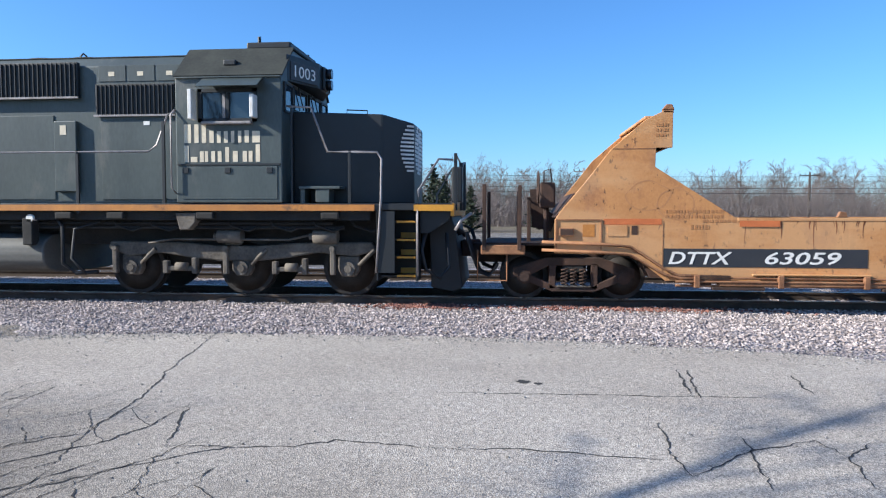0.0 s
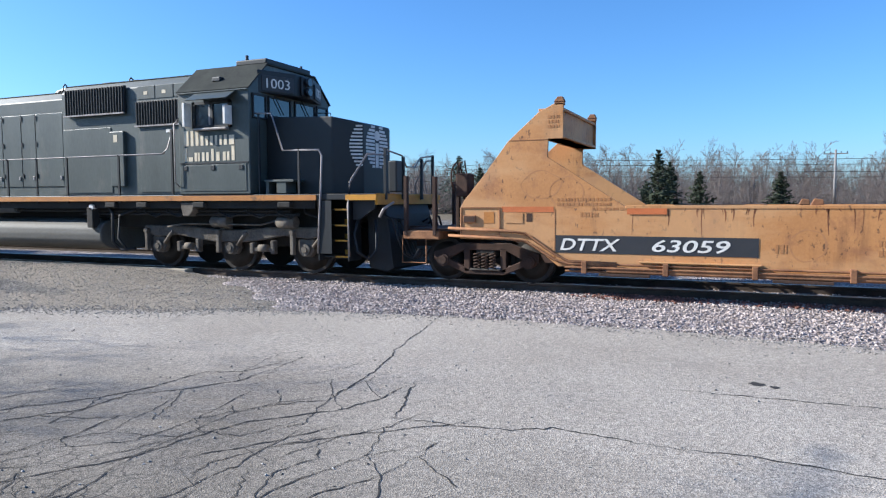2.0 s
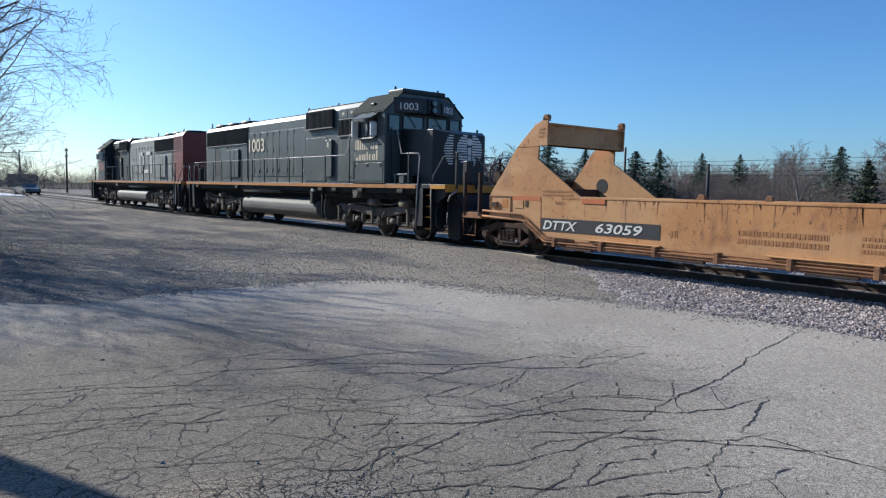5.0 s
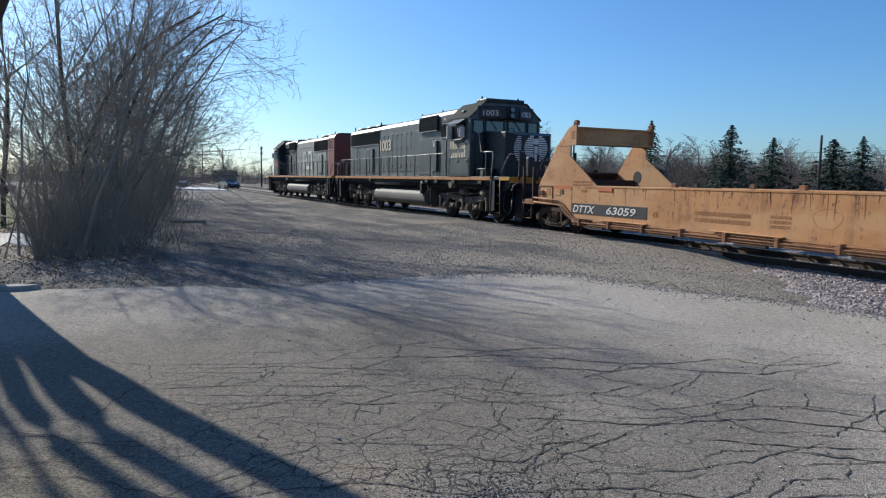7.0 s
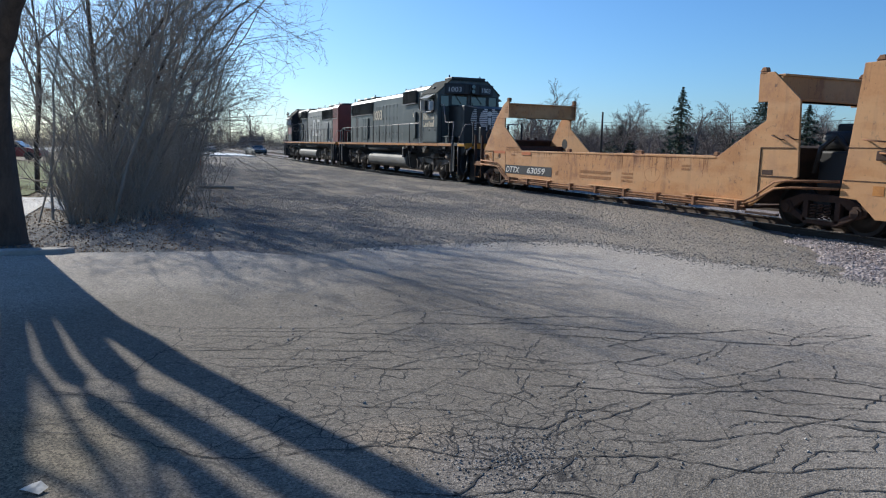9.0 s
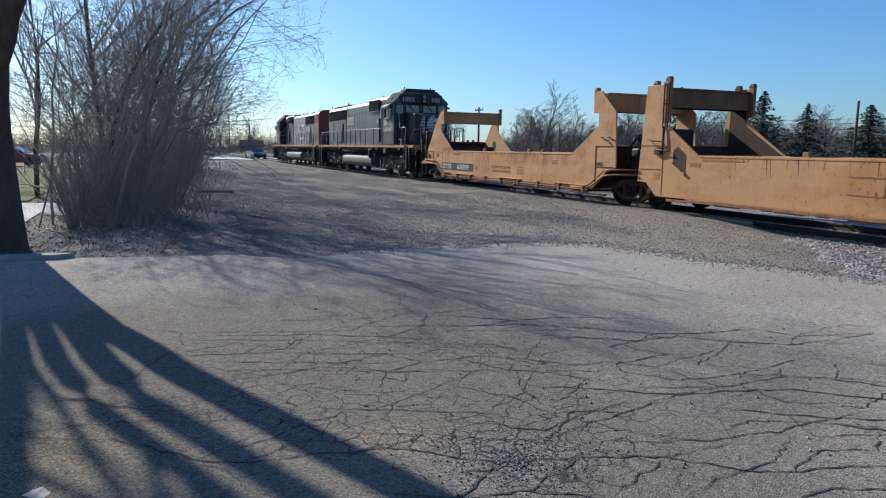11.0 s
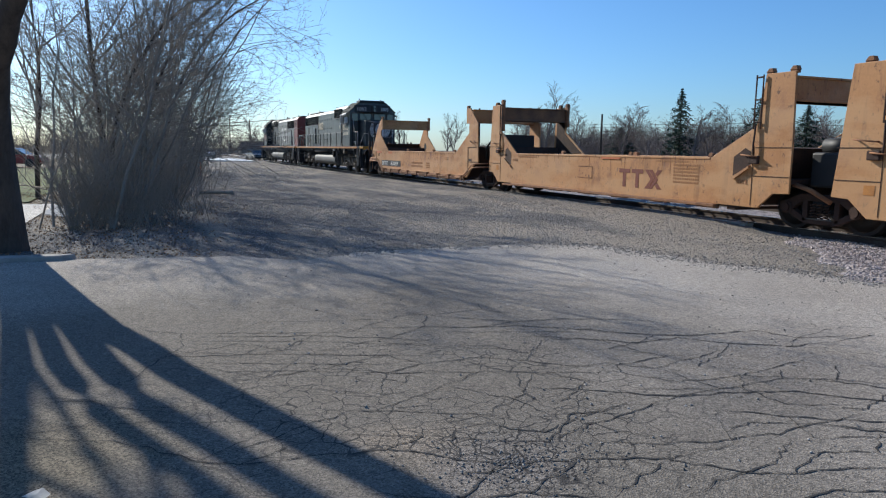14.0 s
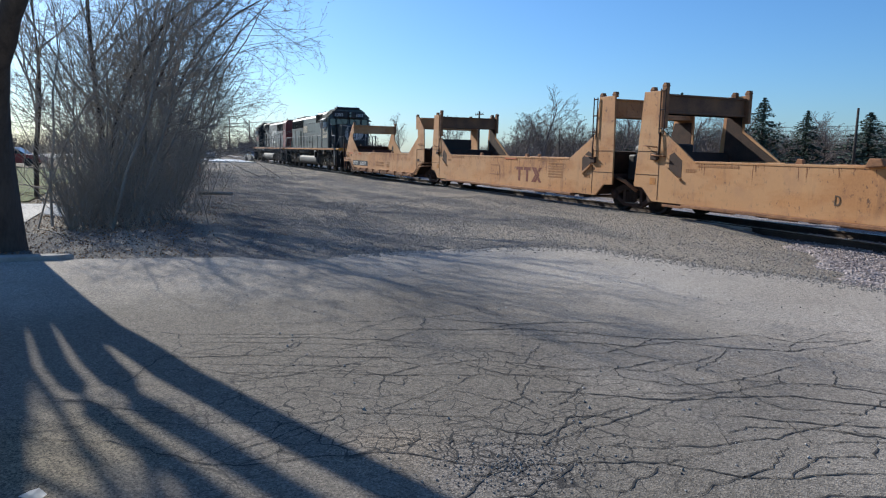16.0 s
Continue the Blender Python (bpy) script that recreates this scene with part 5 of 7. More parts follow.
    # front and rear: steps, platform, plough, hoses
    for e, xs in ((1, 9.8), (-1, -9.9)):
        for s in (-1, 1):
            for i, z in enumerate((0.42, 0.75, 1.06, 1.38)):
                st = part("step", Build().box(xs - 0.32, xs + 0.32, s * 1.25 - 0.17, s * 1.25 + 0.17, z, z + 0.03, 0.006), M_LOCODARK, lo)
                part("step_edge", Build().box(min(xs - e * 0.02, xs + e * 0.31), max(xs - e * 0.02, xs + e * 0.31), min(s * 1.42, s * 1.435), max(s * 1.42, s * 1.435), z + 0.0, z + 0.035), M_YEL, st, "yellow step edge")
                if i < 3:
                    part("step_back", Build().box(xs - 0.0, xs + 0.31, min(s * 1.08, s * 1.1), max(s * 1.08, s * 1.1), z + 0.04, z + 0.14), M_YEL, st)
            part("step_well", Build().box(min(xs - e * 0.36, xs - e * 0.04), max(xs - e * 0.36, xs - e * 0.04), min(s * 1.53, s * 1.54), max(s * 1.53, s * 1.54), 0.5, 1.58, 0.003), M_LOCODARK, lo)
            part("step_back", Build().box(xs - 0.36, xs + 0.36, min(s * 1.03, s * 1.05), max(s * 1.03, s * 1.05), 0.36, 1.6), M_HOSE, lo)
            part("end_bracket", Build().prism([(xs + e * 0.4, 1.58), (xs + e * 0.95, 1.58), (xs + e * 0.9, 1.42), (xs + e * 0.55, 1.2), (xs + e * 0.4, 1.2)], s * 1.4 - 0.04, s * 1.4 + 0.04), M_HOSE, lo)
            part("loop_hose", Build().tube([(xs + e * 0.5, s * 1.35, 1.25), (xs + e * 0.42, s * 1.42, 0.9), (xs + e * 0.5, s * 1.44, 0.55), (xs + e * 0.75, s * 1.4, 0.4), (xs + e * 0.9, s * 1.36, 0.6), (xs + e * 0.85, s * 1.3, 1.2)], 0.035, 6), M_HOSE, lo)
            for dx in (-0.35, 0.35):
                part("step_side", Build().box(xs + dx - 0.015, xs + dx + 0.015, s * 1.3 - 0.24, s * 1.3 + 0.24, 0.36, 1.6, 0.005), M_LOCODARK, lo)
            part("handrail", Build().tube([(xs - e * 0.37, s * 1.54, 0.5), (xs - e * 0.32, s * 1.56, 1.2), (xs - e * 0.28, s * 1.55, 1.8), (xs - e * 0.28, s * 1.5, 2.5), (xs - e * 0.36, s * 1.48, 2.62), (xs - e * 0.9, s * 1.48, 2.63)] + ([(xs - e * 1.25, s * 1.48, 2.63), (xs - e * 1.55, s * 1.45, 3.42), (xs - e * 2.0, s * 1.42, 3.45)] if e > 0 else []), 0.021, 8), M_RAILING, lo, "worn pale grab rail")
            part("handrail", Build().tube([(xs + e * 0.37, s * 1.54, 0.45), (xs + e * 0.36, s * 1.56, 1.5), (xs + e * 0.38, s * 1.5, 1.95), (xs + e * 0.72, s * 1.4, 2.5), (xs + e * 0.95, s * 1.2, 2.5)], 0.021, 8), M_RAILING, lo, "worn pale grab rail")
            part("handrail_post", Build().box(xs - e * 0.85 - 0.025, xs - e * 0.85 + 0.025, s * 1.48 - 0.02, s * 1.48 + 0.02, 1.6, 2.65, 0.005), M_LOCODARK, lo)
        xe = e * 10.8
        part("end_plate", Build().box(min(xe, xe - e * 0.06), max(xe, xe - e * 0.06), -1.5, 1.5, 1.5, 1.72, 0.01), M_YEL if e > 0 else m_sill, lo)
        part("pilot", Build().prism([(xe - e * 0.1, 1.55), (xe - e * 0.02, 1.3), (xe + e * 0.12, 0.2), (xe - e * 0.05, 0.12), (xe - e * 0.45, 0.2), (xe - e * 0.5, 1.55)], -1.05, 1.05, "y", 0.02), M_HOSE, lo, "dark pilot plate below the platform")
        coupler(lo, xe - e * 0.4, e)
        for px, py, h in ((0.0, -1.15, 2.62), (0.05, -0.45, 2.5), (0.05, 0.45, 2.5), (0.0, 1.15, 2.62)):
            part("end_post", Build().box(xe + px * e - 0.03, xe + px * e + 0.03, py - 0.03, py + 0.03, 1.6, h, 0.006), M_LOCODARK, lo)
        part("end_rail", Build().tube([(xe, -1.15, 2.6), (xe + e * 0.02, -0.45, 2.52), (xe, -0.2, 2.3), (xe, 0.2, 2.3), (xe + e * 0.02, 0.45, 2.52), (xe, 1.15, 2.6)], 0.018, 6), M_RAILING, lo)
        hz = Build()
        hz.box(xe - 0.1, xe + 0.1, -0.85, -0.6, 1.75, 2.4, 0.03)
        part("end_box", hz, M_LOCODARK, lo)
        for k, y in enumerate((-1.2, -1.05, -0.85, -0.6, 0.6, 0.9, 1.1)):
            part("air_hose", Build().tube([(xe, y, 1.3 - 0.05 * k % 0.3), (xe + e * 0.18, y, 1.2), (xe + e * 0.3, y + 0.02, 0.8), (xe + e * 0.42, y + 0.05, 0.5), (xe + e * 0.6, y + 0.06, 0.42), (xe + e * 0.75, y + 0.05, 0.62)], 0.026, 6), M_HOSE, lo)
        part("cut_lever", Build().tube([(xe + e * 0.02, -1.45, 1.25), (xe + e * 0.12, -1.45, 1.42), (xe + e * 0.3, -1.35, 1.55)], 0.03, 6), M_RAILING, lo)
    for s in (-1, 1):
        xs = [u + 11.82 for u in (-21.44, -20.02, -18.87, -17.78, -16.66, -15.43, -14.27, -13.08, -11.87, -10.78, -9.69, -7.95)]
        railing(lo, xs, 2.64, s * 1.50, ends=[(xs[0], s * 1.5, 2.66), (5.25, s * 1.5, 2.66), (5.4, s * 1.5, 2.78), (5.62, s * 1.5, 3.32), (5.78, s * 1.5, 3.36)])
        part("handrail_post", Build().box(5.5, 5.56, s * 1.5 - 0.02, s * 1.5 + 0.02, 1.6, 3.2, 0.006), M_LOCODARK, lo)
        part("nose_post", Build().box(7.86, 7.9, s * 1.4 - 0.02, s * 1.4 + 0.02, 1.7, 3.44, 0.005), M_LOCODARK, lo)
        part("marker", Build().rod((2.9, s * 1.36, 1.45), (2.9, s * 1.5, 1.45), 0.07, 12), M_WHITE, lo)
    return lo


LOCO_X = -11.82
dark = locomotive("dark green black diesel locomotive, cream lettering, dusty trucks", (M_LOCO, M_LOCO, M_LOCO, M_LOCO, M_LOCODARK, M_ROOF, M_SILL), "1003", True)
TRAIN.append((dark, LOCO_X))
lettering("road_number", "1003", 0.58, M_CREAM, dark, on_side(-15.8 - LOCO_X, -1.004, 3.03), 0.003, 0, 1.62, 0.02)
# the railway's name on the cab, as plain strokes of its size
for z, h, strokes in ((2.80, 0.33, ((0.0, 0.13, 1.0), (0.19, 0.08, 1.0), (0.33, 0.08, 1.0), (0.47, 0.08, 0.66), (0.61, 0.07, 0.62), (0.74, 0.07, 0.62), (0.87, 0.06, 0.64), (1.0, 0.06, 0.64), (1.12, 0.08, 0.66), (1.26, 0.14, 0.62))),
                      (2.46, 0.31, ((0.0, 0.08, 0.95), (0.12, 0.12, 0.3), (0.29, 0.07, 0.62), (0.38, 0.06, 0.62), (0.5, 0.07, 0.62), (0.62, 0.07, 0.62), (0.76, 0.07, 0.85), (0.9, 0.09, 0.62), (1.08, 0.08, 0.62), (1.19, 0.07, 0.62), (1.32, 0.08, 1.0)))):
    for x, w, k in strokes:
        part("name_stroke", Build().box(5.95 + x, 5.95 + x + w, -1.556, -1.551, z, z + h * k), M_CREAM, dark)

red = locomotive("red and grey diesel locomotive with black grilles, dusty", (M_LOCODARK, M_GRAYL, M_GRAYL, M_LOCODARK, M_RED, M_ROOF, M_SILL), "1006", False)
TRAIN.append((red, LOCO_X - 22.35, 180))
part("red_end", Build().prism([(-1.02, 1.73), (-1.02, 4.2), (-0.86, 4.41), (0.86, 4.41), (1.02, 4.2), (1.02, 1.73)], -9.46, -7.9, "x", 0.015), M_RED, red, "red painted end of the hood")
part("red_band", Build().box(6.0, 7.6, 1.552, 1.556, 1.76, 3.0), M_RED, red, "red painted band below the cab window")
# its large emblem, a winding band drawn as plain bars
for x, z, w, h in ((-3.6, 2.2, 0.22, 1.3), (-3.6, 3.3, 1.1, 0.22), (-2.9, 2.2, 0.9, 0.22), (-1.9, 2.2, 0.22, 1.3), (-1.2, 2.2, 0.22, 1.3), (-1.9, 3.3, 0.6, 0.22)):
    part("emblem_bar", Build().box(x, x + w, 1.005, 1.012, z, z + h), M_WHITE, red)


# ---- cracks and marks in the asphalt ----
CRACKS_EAST = [
    ((-4.23, 9.62), (-3.77, 7.31), (-3.46, 6.16), (-3.35, 5.11), (-3.18, 4.54), (-3.31, 4.16)),
    ((-2.92, 6.02), (-2.68, 5.3), (-2.58, 4.9)),
    ((-1.93, 5.16), (-2.11, 4.92), (-2.7, 4.43), (-3.12, 3.91)),
    ((-2.58, 4.9), (-1.61, 4.97), (-1.35, 5.15), (-0.5, 5.05)),
    ((-3.75, 4.72), (-3.55, 5.0), (-3.35, 5.11)),
    ((1.24, 5.88), (1.16, 5.1), (1.2, 4.67)),
    ((1.8, 5.61), (1.75, 5.22), (1.65, 4.48)),
    ((-0.66, 6.66), (0.84, 6.71), (2.58, 6.78)),
    ((2.72, 5.5), (2.4, 5.16), (2.32, 4.55)),
    ((1.2, 4.67), (1.75, 5.22), (2.32, 5.53), (2.4, 5.16)),
    ((-0.5, 5.05), (0.07, 5.11), (1.1, 4.97)),
]
CRACKS_WEST = [
    ((-5.27, -0.75), (-5.12, -0.28)),
    ((-5.24, -0.38), (-5.95, -0.05), (-6.42, 0.19), (-6.85, 0.19), (-7.19, -0.23)),
    ((-6.85, 0.19), (-6.55, 1.07), (-6.4, 1.72), (-6.87, 2.37), (-6.77, 2.85)),
    ((-6.55, 0.21), (-6.13, 1.35), (-5.65, 2.39)),
    ((-6.15, 0.23), (-5.65, 1.45), (-5.36, 2.26)),
    ((-5.82, 0.34), (-5.34, 1.51), (-5.28, 1.83)),
    ((-5.55, 0.47), (-5.04, 1.74), (-4.96, 2.1)),
    ((-4.0, 0.34), (-4.39, 1.16)),
    ((-4.93, -0.08), (-4.84, 0.14), (-4.92, 0.26)),
    ((-5.89, 0.63), (-6.2, 0.83), (-5.95, 0.97), (-6.34, 1.25)),
    ((-5.02, 1.51), (-4.8, 1.7), (-5.02, 1.8)),
]
CRACKS_NEAR = [
    ((-6.06, 2.56), (-5.64, 3.78), (-5.79, 4.21)),
    ((-5.65, 2.39), (-5.48, 2.75), (-5.12, 2.97)),
    ((-5.31, 2.24), (-4.8, 2.55), (-4.57, 2.89), (-4.24, 3.11)),
    ((-4.79, 2.58), (-5.12, 2.97), (-5.48, 3.28), (-5.36, 3.82)),
    ((-4.68, 3.04), (-4.69, 3.43), (-4.42, 3.75), (-4.67, 4.71)),
    ((-4.42, 3.75), (-3.85, 3.87), (-3.87, 4.54), (-3.59, 5.03)),
    ((-3.85, 3.87), (-4.07, 3.2)),
    ((-3.87, 3.12), (-3.83, 4.04), (-3.42, 4.07), (-3.24, 4.57)),
    ((-4.65, 1.97), (-4.17, 2.32), (-3.86, 2.39), (-3.77, 2.74), (-3.88, 3.1)),
    ((-3.97, 1.91), (-4.23, 2.38), (-4.64, 2.71)),
    ((-4.02, 2.49), (-4.08, 2.69), (-4.4, 3.08)),
]
CRACKS_MID = [
    ((-4.01, 1.7), (-3.61, 2.21), (-3.82, 2.81)),
    ((-3.4, 2.43), (-3.26, 2.62), (-3.12, 3.08), (-3.07, 3.58), (-3.11, 4.43)),
    ((-3.21, 3.29), (-3.26, 3.61), (-2.86, 4.32)),
    ((-2.66, 2.59), (-2.79, 3.27), (-2.96, 3.62)),
    ((-2.79, 2.18), (-3.0, 2.64)),
    ((-2.58, 3.12), (-2.76, 3.58), (-2.66, 3.92), (-2.87, 4.28)),
    ((-3.89, 1.65), (-3.53, 1.6), (-3.31, 1.46)),
    ((-3.28, 1.47), (-3.23, 1.96)),
    ((-5.36, 3.82), (-4.91, 3.92), (-4.66, 4.07)),
    ((-3.87, 4.54), (-4.03, 4.68)),
]
SMEARS = [((1.83, 7.89), (1.73, 6.8)), ((1.94, 7.9), (1.78, 6.7)), ((2.99, 7.74), (2.89, 6.92))]
M_CRACK = plain("crack_dark", (0.03, 0.028, 0.027), 0.95)
crk = random.Random(9)


def crack(points, w, jag=0.012, taper=True):
    """A jagged dark groove between a few bends, widening and thinning as it goes."""
    pts = []
    for (ax, ay), (bx, by) in zip(points, points[1:]):
        k = max(2, int(math.hypot(bx - ax, by - ay) / 0.05))
        nx, ny = -(by - ay), bx - ax
        l = math.hypot(nx, ny) or 1
        for i in range(k):
            t = i / k
            o = 0.035 * noise.noise((ax * 3 + t * 5, ay * 3, 0.3)) + crk.uniform(-jag, jag)
            pts.append((ax + (bx - ax) * t + nx / l * o, ay + (by - ay) * t + ny / l * o))
    pts.append(points[-1])
    vs, fs = [], []
    for i, (x, y) in enumerate(pts):
        a, c = pts[max(0, i - 1)], pts[min(len(pts) - 1, i + 1)]
        dx, dy = c[0] - a[0], c[1] - a[1]
        l = math.hypot(dx, dy) or 1
        ww = w * (0.35 + 0.9 * crk.random()) * (min(1, 0.25 + 4 * min(i, len(pts) - 1 - i) / len(pts)) if taper else 1)
        vs += [(x - dy / l * ww, y + dx / l * ww, 0.004), (x + dy / l * ww, y - dx / l * ww, 0.004)]
        if i:
            fs.append((2 * i - 2, 2 * i - 1, 2 * i + 1, 2 * i))
    return vs, fs


cracks = thing("asphalt_cracks", "dark jagged cracks running across the asphalt", "crack", kind="structure")
for group, w in ((CRACKS_EAST, 0.0085), (CRACKS_WEST, 0.006), (CRACKS_NEAR, 0.0052), (CRACKS_MID, 0.006), (SMEARS, 0.014)):
    for line in group:
        vs, fs = crack(line, w)
        me = bpy.data.meshes.new("crack")
        me.from_pydata(vs, [], fs)
        me.materials.append(M_CRACK)
        part("crack", me, M_CRACK, cracks)

# close-set web of cracks over the worn stretch, longer one way than the other
def crack_web():
    r = random.Random(33)
    across, back = Vector((0.40, 0.917)), Vector((-0.917, 0.40))
    mid = Vector((-4.55, 2.75))
    nu, nv, du, dv = 13, 13, 0.56, 0.37
    node = {}
    for i in range(-nu, nu + 1):
        for j in range(-nv, nv + 1):
            u, v = (i + 0.5 * (j % 2) + r.uniform(-0.38, 0.38)) * du, (j + r.uniform(-0.42, 0.42)) * dv
            node[i, j] = mid + across * u + back * v
    vs, fs = [], []

    def worn(p):
        """0 in the middle of the worn stretch, 1 at its ragged edge."""
        return math.hypot((p - mid).dot(across) / 3.9, (p - mid).dot(back) / 2.4) + 0.35 * noise.noise((p.x * 0.7, p.y * 0.7, 5))

    def add(line, w, taper):
        e, far = worn(line[0]), (line[0] - mid).dot(back)
        v2, f2 = crack([tuple(p) for p in line], w * (1.15 - 0.35 * max(0, e)) * (1 + 0.22 * max(0, far)), 0.006, taper)
        fs.extend(tuple(x + len(vs) for x in f) for f in f2)
        vs.extend(v2)

    # long cracks one way, each breaking off now and then; short ones between them
    for j in range(-nv, nv + 1):
        run = []
        for i in range(-nu, nu + 1):
            p = node[i, j]
            inside = worn(p) < 1
            if inside:
                run.append(p)
            if len(run) > 1 and (not inside or i == nu or r.random() < 0.10 + 0.2 * max(0, worn(p))):
                add(run, r.choice((0.003, 0.004, 0.006, 0.0085)), True)
                run = []
            elif not inside:
                run = []
            q = node.get((i + j % 2, j + 1))
            if inside and q is not None and worn(q) < 1 and r.random() < 0.72 - 0.35 * max(0, worn(p)):
                add([p, q], r.choice((0.0025, 0.0035, 0.005, 0.007)), False)
    me = bpy.data.meshes.new("crack_web")
    me.from_pydata(vs, [], fs)
    me.materials.append(M_CRACK)
    tagged(part("crack_web", me, M_CRACK, cracks, "fine web of dark cracks"), kind="stuff")


crack_web()

# hollows with loose chips where the surface has gone
for k, (x, y, r) in enumerate(((0.12, 7.17, 0.07), (0.27, 7.10, 0.05))):
    vs = [(x + r * (0.6 + 0.7 * crk.random()) * math.cos(a * 0.5236), y + r * (0.6 + 0.7 * crk.random()) * math.sin(a * 0.5236), 0.004) for a in range(12)]
    me = bpy.data.meshes.new("pothole")
    me.from_pydata(vs, [], [tuple(range(12))])
    me.materials.append(M_CRACK)
    part("pothole", me, M_CRACK, cracks)


# ---- stones ----
def scatter(name, material, label, count, place, size, seed):
    """Many loose stones as one mesh of uneven eight-sided lumps."""
    g = np.random.RandomState(seed)
    P = place(g, count)
    n = len(P)
    unit = np.array([(1, 0, 0), (0, 1, 0), (-1, 0, 0), (0, -1, 0), (0, 0, 1), (0, 0, -1)], float)
    tri = np.array([(0, 1, 4), (1, 2, 4), (2, 3, 4), (3, 0, 4), (1, 0, 5), (2, 1, 5), (3, 2, 5), (0, 3, 5)])
    s = g.uniform(size[0], size[1], (n, 1, 1)) * g.uniform(0.55, 1.35, (n, 6, 1)) * np.array([1.0, 1.0, 0.65])
    a = g.uniform(0, 6.283, n)
    R = np.zeros((n, 3, 3))
    R[:, 0, 0], R[:, 0, 1], R[:, 1, 0], R[:, 1, 1], R[:, 2, 2] = np.cos(a), -np.sin(a), np.sin(a), np.cos(a), 1
    tilt = g.uniform(-0.6, 0.6, n)
    T = np.zeros((n, 3, 3))
    T[:, 0, 0], T[:, 0, 2], T[:, 2, 0], T[:, 2, 2], T[:, 1, 1] = np.cos(tilt), np.sin(tilt), -np.sin(tilt), np.cos(tilt), 1
    V = np.einsum("nij,nkj->nki", R @ T, unit[None] * s) + P[:, None, :]
    F = tri[None] + 6 * np.arange(n)[:, None, None]
    me = bpy.data.meshes.new(name)
    me.from_pydata(V.reshape(-1, 3).tolist(), [], F.reshape(-1, 3).tolist())
    me.materials.append(material)
    return single(name, me, material, label, "stones", kind="stuff")


def on_bed(g, n):
    x = np.concatenate([g.uniform(-11, 14, n * 3 // 4), g.uniform(-11, 26, n // 4)])
    y = g.uniform(8.2, 12.95, len(x))
    edge = 9.5 - 0.012 * np.maximum(0, x - 1) ** 2 + np.minimum(0, x + 6.3) * -0.75 + g.normal(0, 0.10, len(x)) * (1 + 2.5 * (x < -6.3))
    keep = y > edge
    x, y = x[keep], y[keep]
    return np.stack([x, y, [bed_z(a, b) + 0.008 for a, b in zip(x, y)]], 1)


def on_dirt(g, n):
    x = np.where(g.uniform(0, 1, n) < 0.7, g.uniform(-24, -6.5, n), g.uniform(-48, -6.5, n))
    y = g.uniform(1.5, 12.6, n)
    keep = (x < np.where(y > 8.6, -11.3 + (12.9 - y) * 1.45, -11.4) + g.normal(0, 0.3, n))
    x, y = x[keep], y[keep]
    return np.stack([x, y, [dirt_z(a, b) + 0.004 for a, b in zip(x, y)]], 1)


def by_rail(g, n):
    x, y = g.uniform(-12, 22, n), g.uniform(12.9, 21, n)
    return np.stack([x, y, [bed_z(a, b) + 0.004 for a, b in zip(x, y)]], 1)


def on_lot(g, n):
    x, y = g.uniform(-10.5, 4, n), np.minimum(9.4, g.uniform(1, 9.6, n))
    return np.stack([x, y, np.full(n, 0.004)], 1)


scatter("ballast_stones", M_STONE, "loose pale pinkish crushed ballast stones", 34000, on_bed, (0.016, 0.036), 3)
scatter("ballast_stones", M_STONE, "loose crushed stones between the rails", 9000, by_rail, (0.018, 0.036), 5)
M_GRIT = mat("dusty_grit", (0.33, 0.30, 0.27), (0.22, 0.205, 0.185), 0.95, 0, 6, 40, 0.2, vary=0.6)
scatter("gravel", M_GRIT, "dusty grey gravel lying on the dirt strip", 32000, on_dirt, (0.007, 0.020), 6)
scatter("grit", M_GRIT, "scattered small chips on the asphalt", 900, on_lot, (0.005, 0.016), 8)


def lot_edge(g, n):
    """Loose stones spilling over the ragged edge of the lot."""
    a = np.array(LOT[2:16], float)
    k = g.randint(0, len(a) - 1, n)
    f = g.uniform(0, 1, (n, 1))
    p = a[k] * (1 - f) + a[k + 1] * f + np.clip(g.normal(0, 0.28, (n, 2)), -0.8, 0.8)
    return np.stack([p[:, 0], p[:, 1], np.full(n, 0.006)], 1)


scatter("gravel", M_GRIT, "loose gravel spilling over the edge of the asphalt", 6000, lot_edge, (0.006, 0.018), 17)


def crumbs(g, n):
    a, d = g.uniform(0, 6.283, n), np.abs(g.normal(0, 0.34, n))
    return np.stack([-3.3 + d * np.cos(a) * 0.75, 1.85 + d * np.sin(a) * 1.25, np.full(n, 0.003)], 1)


M_CRUMB = mat("crumbled_asphalt", (0.26, 0.236, 0.205), (0.19, 0.172, 0.15), 0.95, 0, 6, 40, 0.2, vary=0.45)
scatter("asphalt_crumbs", M_CRUMB, "dark crumbled asphalt chips in a broken hollow", 450, crumbs, (0.004, 0.011), 15)
scatter("dark_clods", M_CRUMB, "dark clods of earth lying on the asphalt", 70, on_lot, (0.008, 0.02), 16)


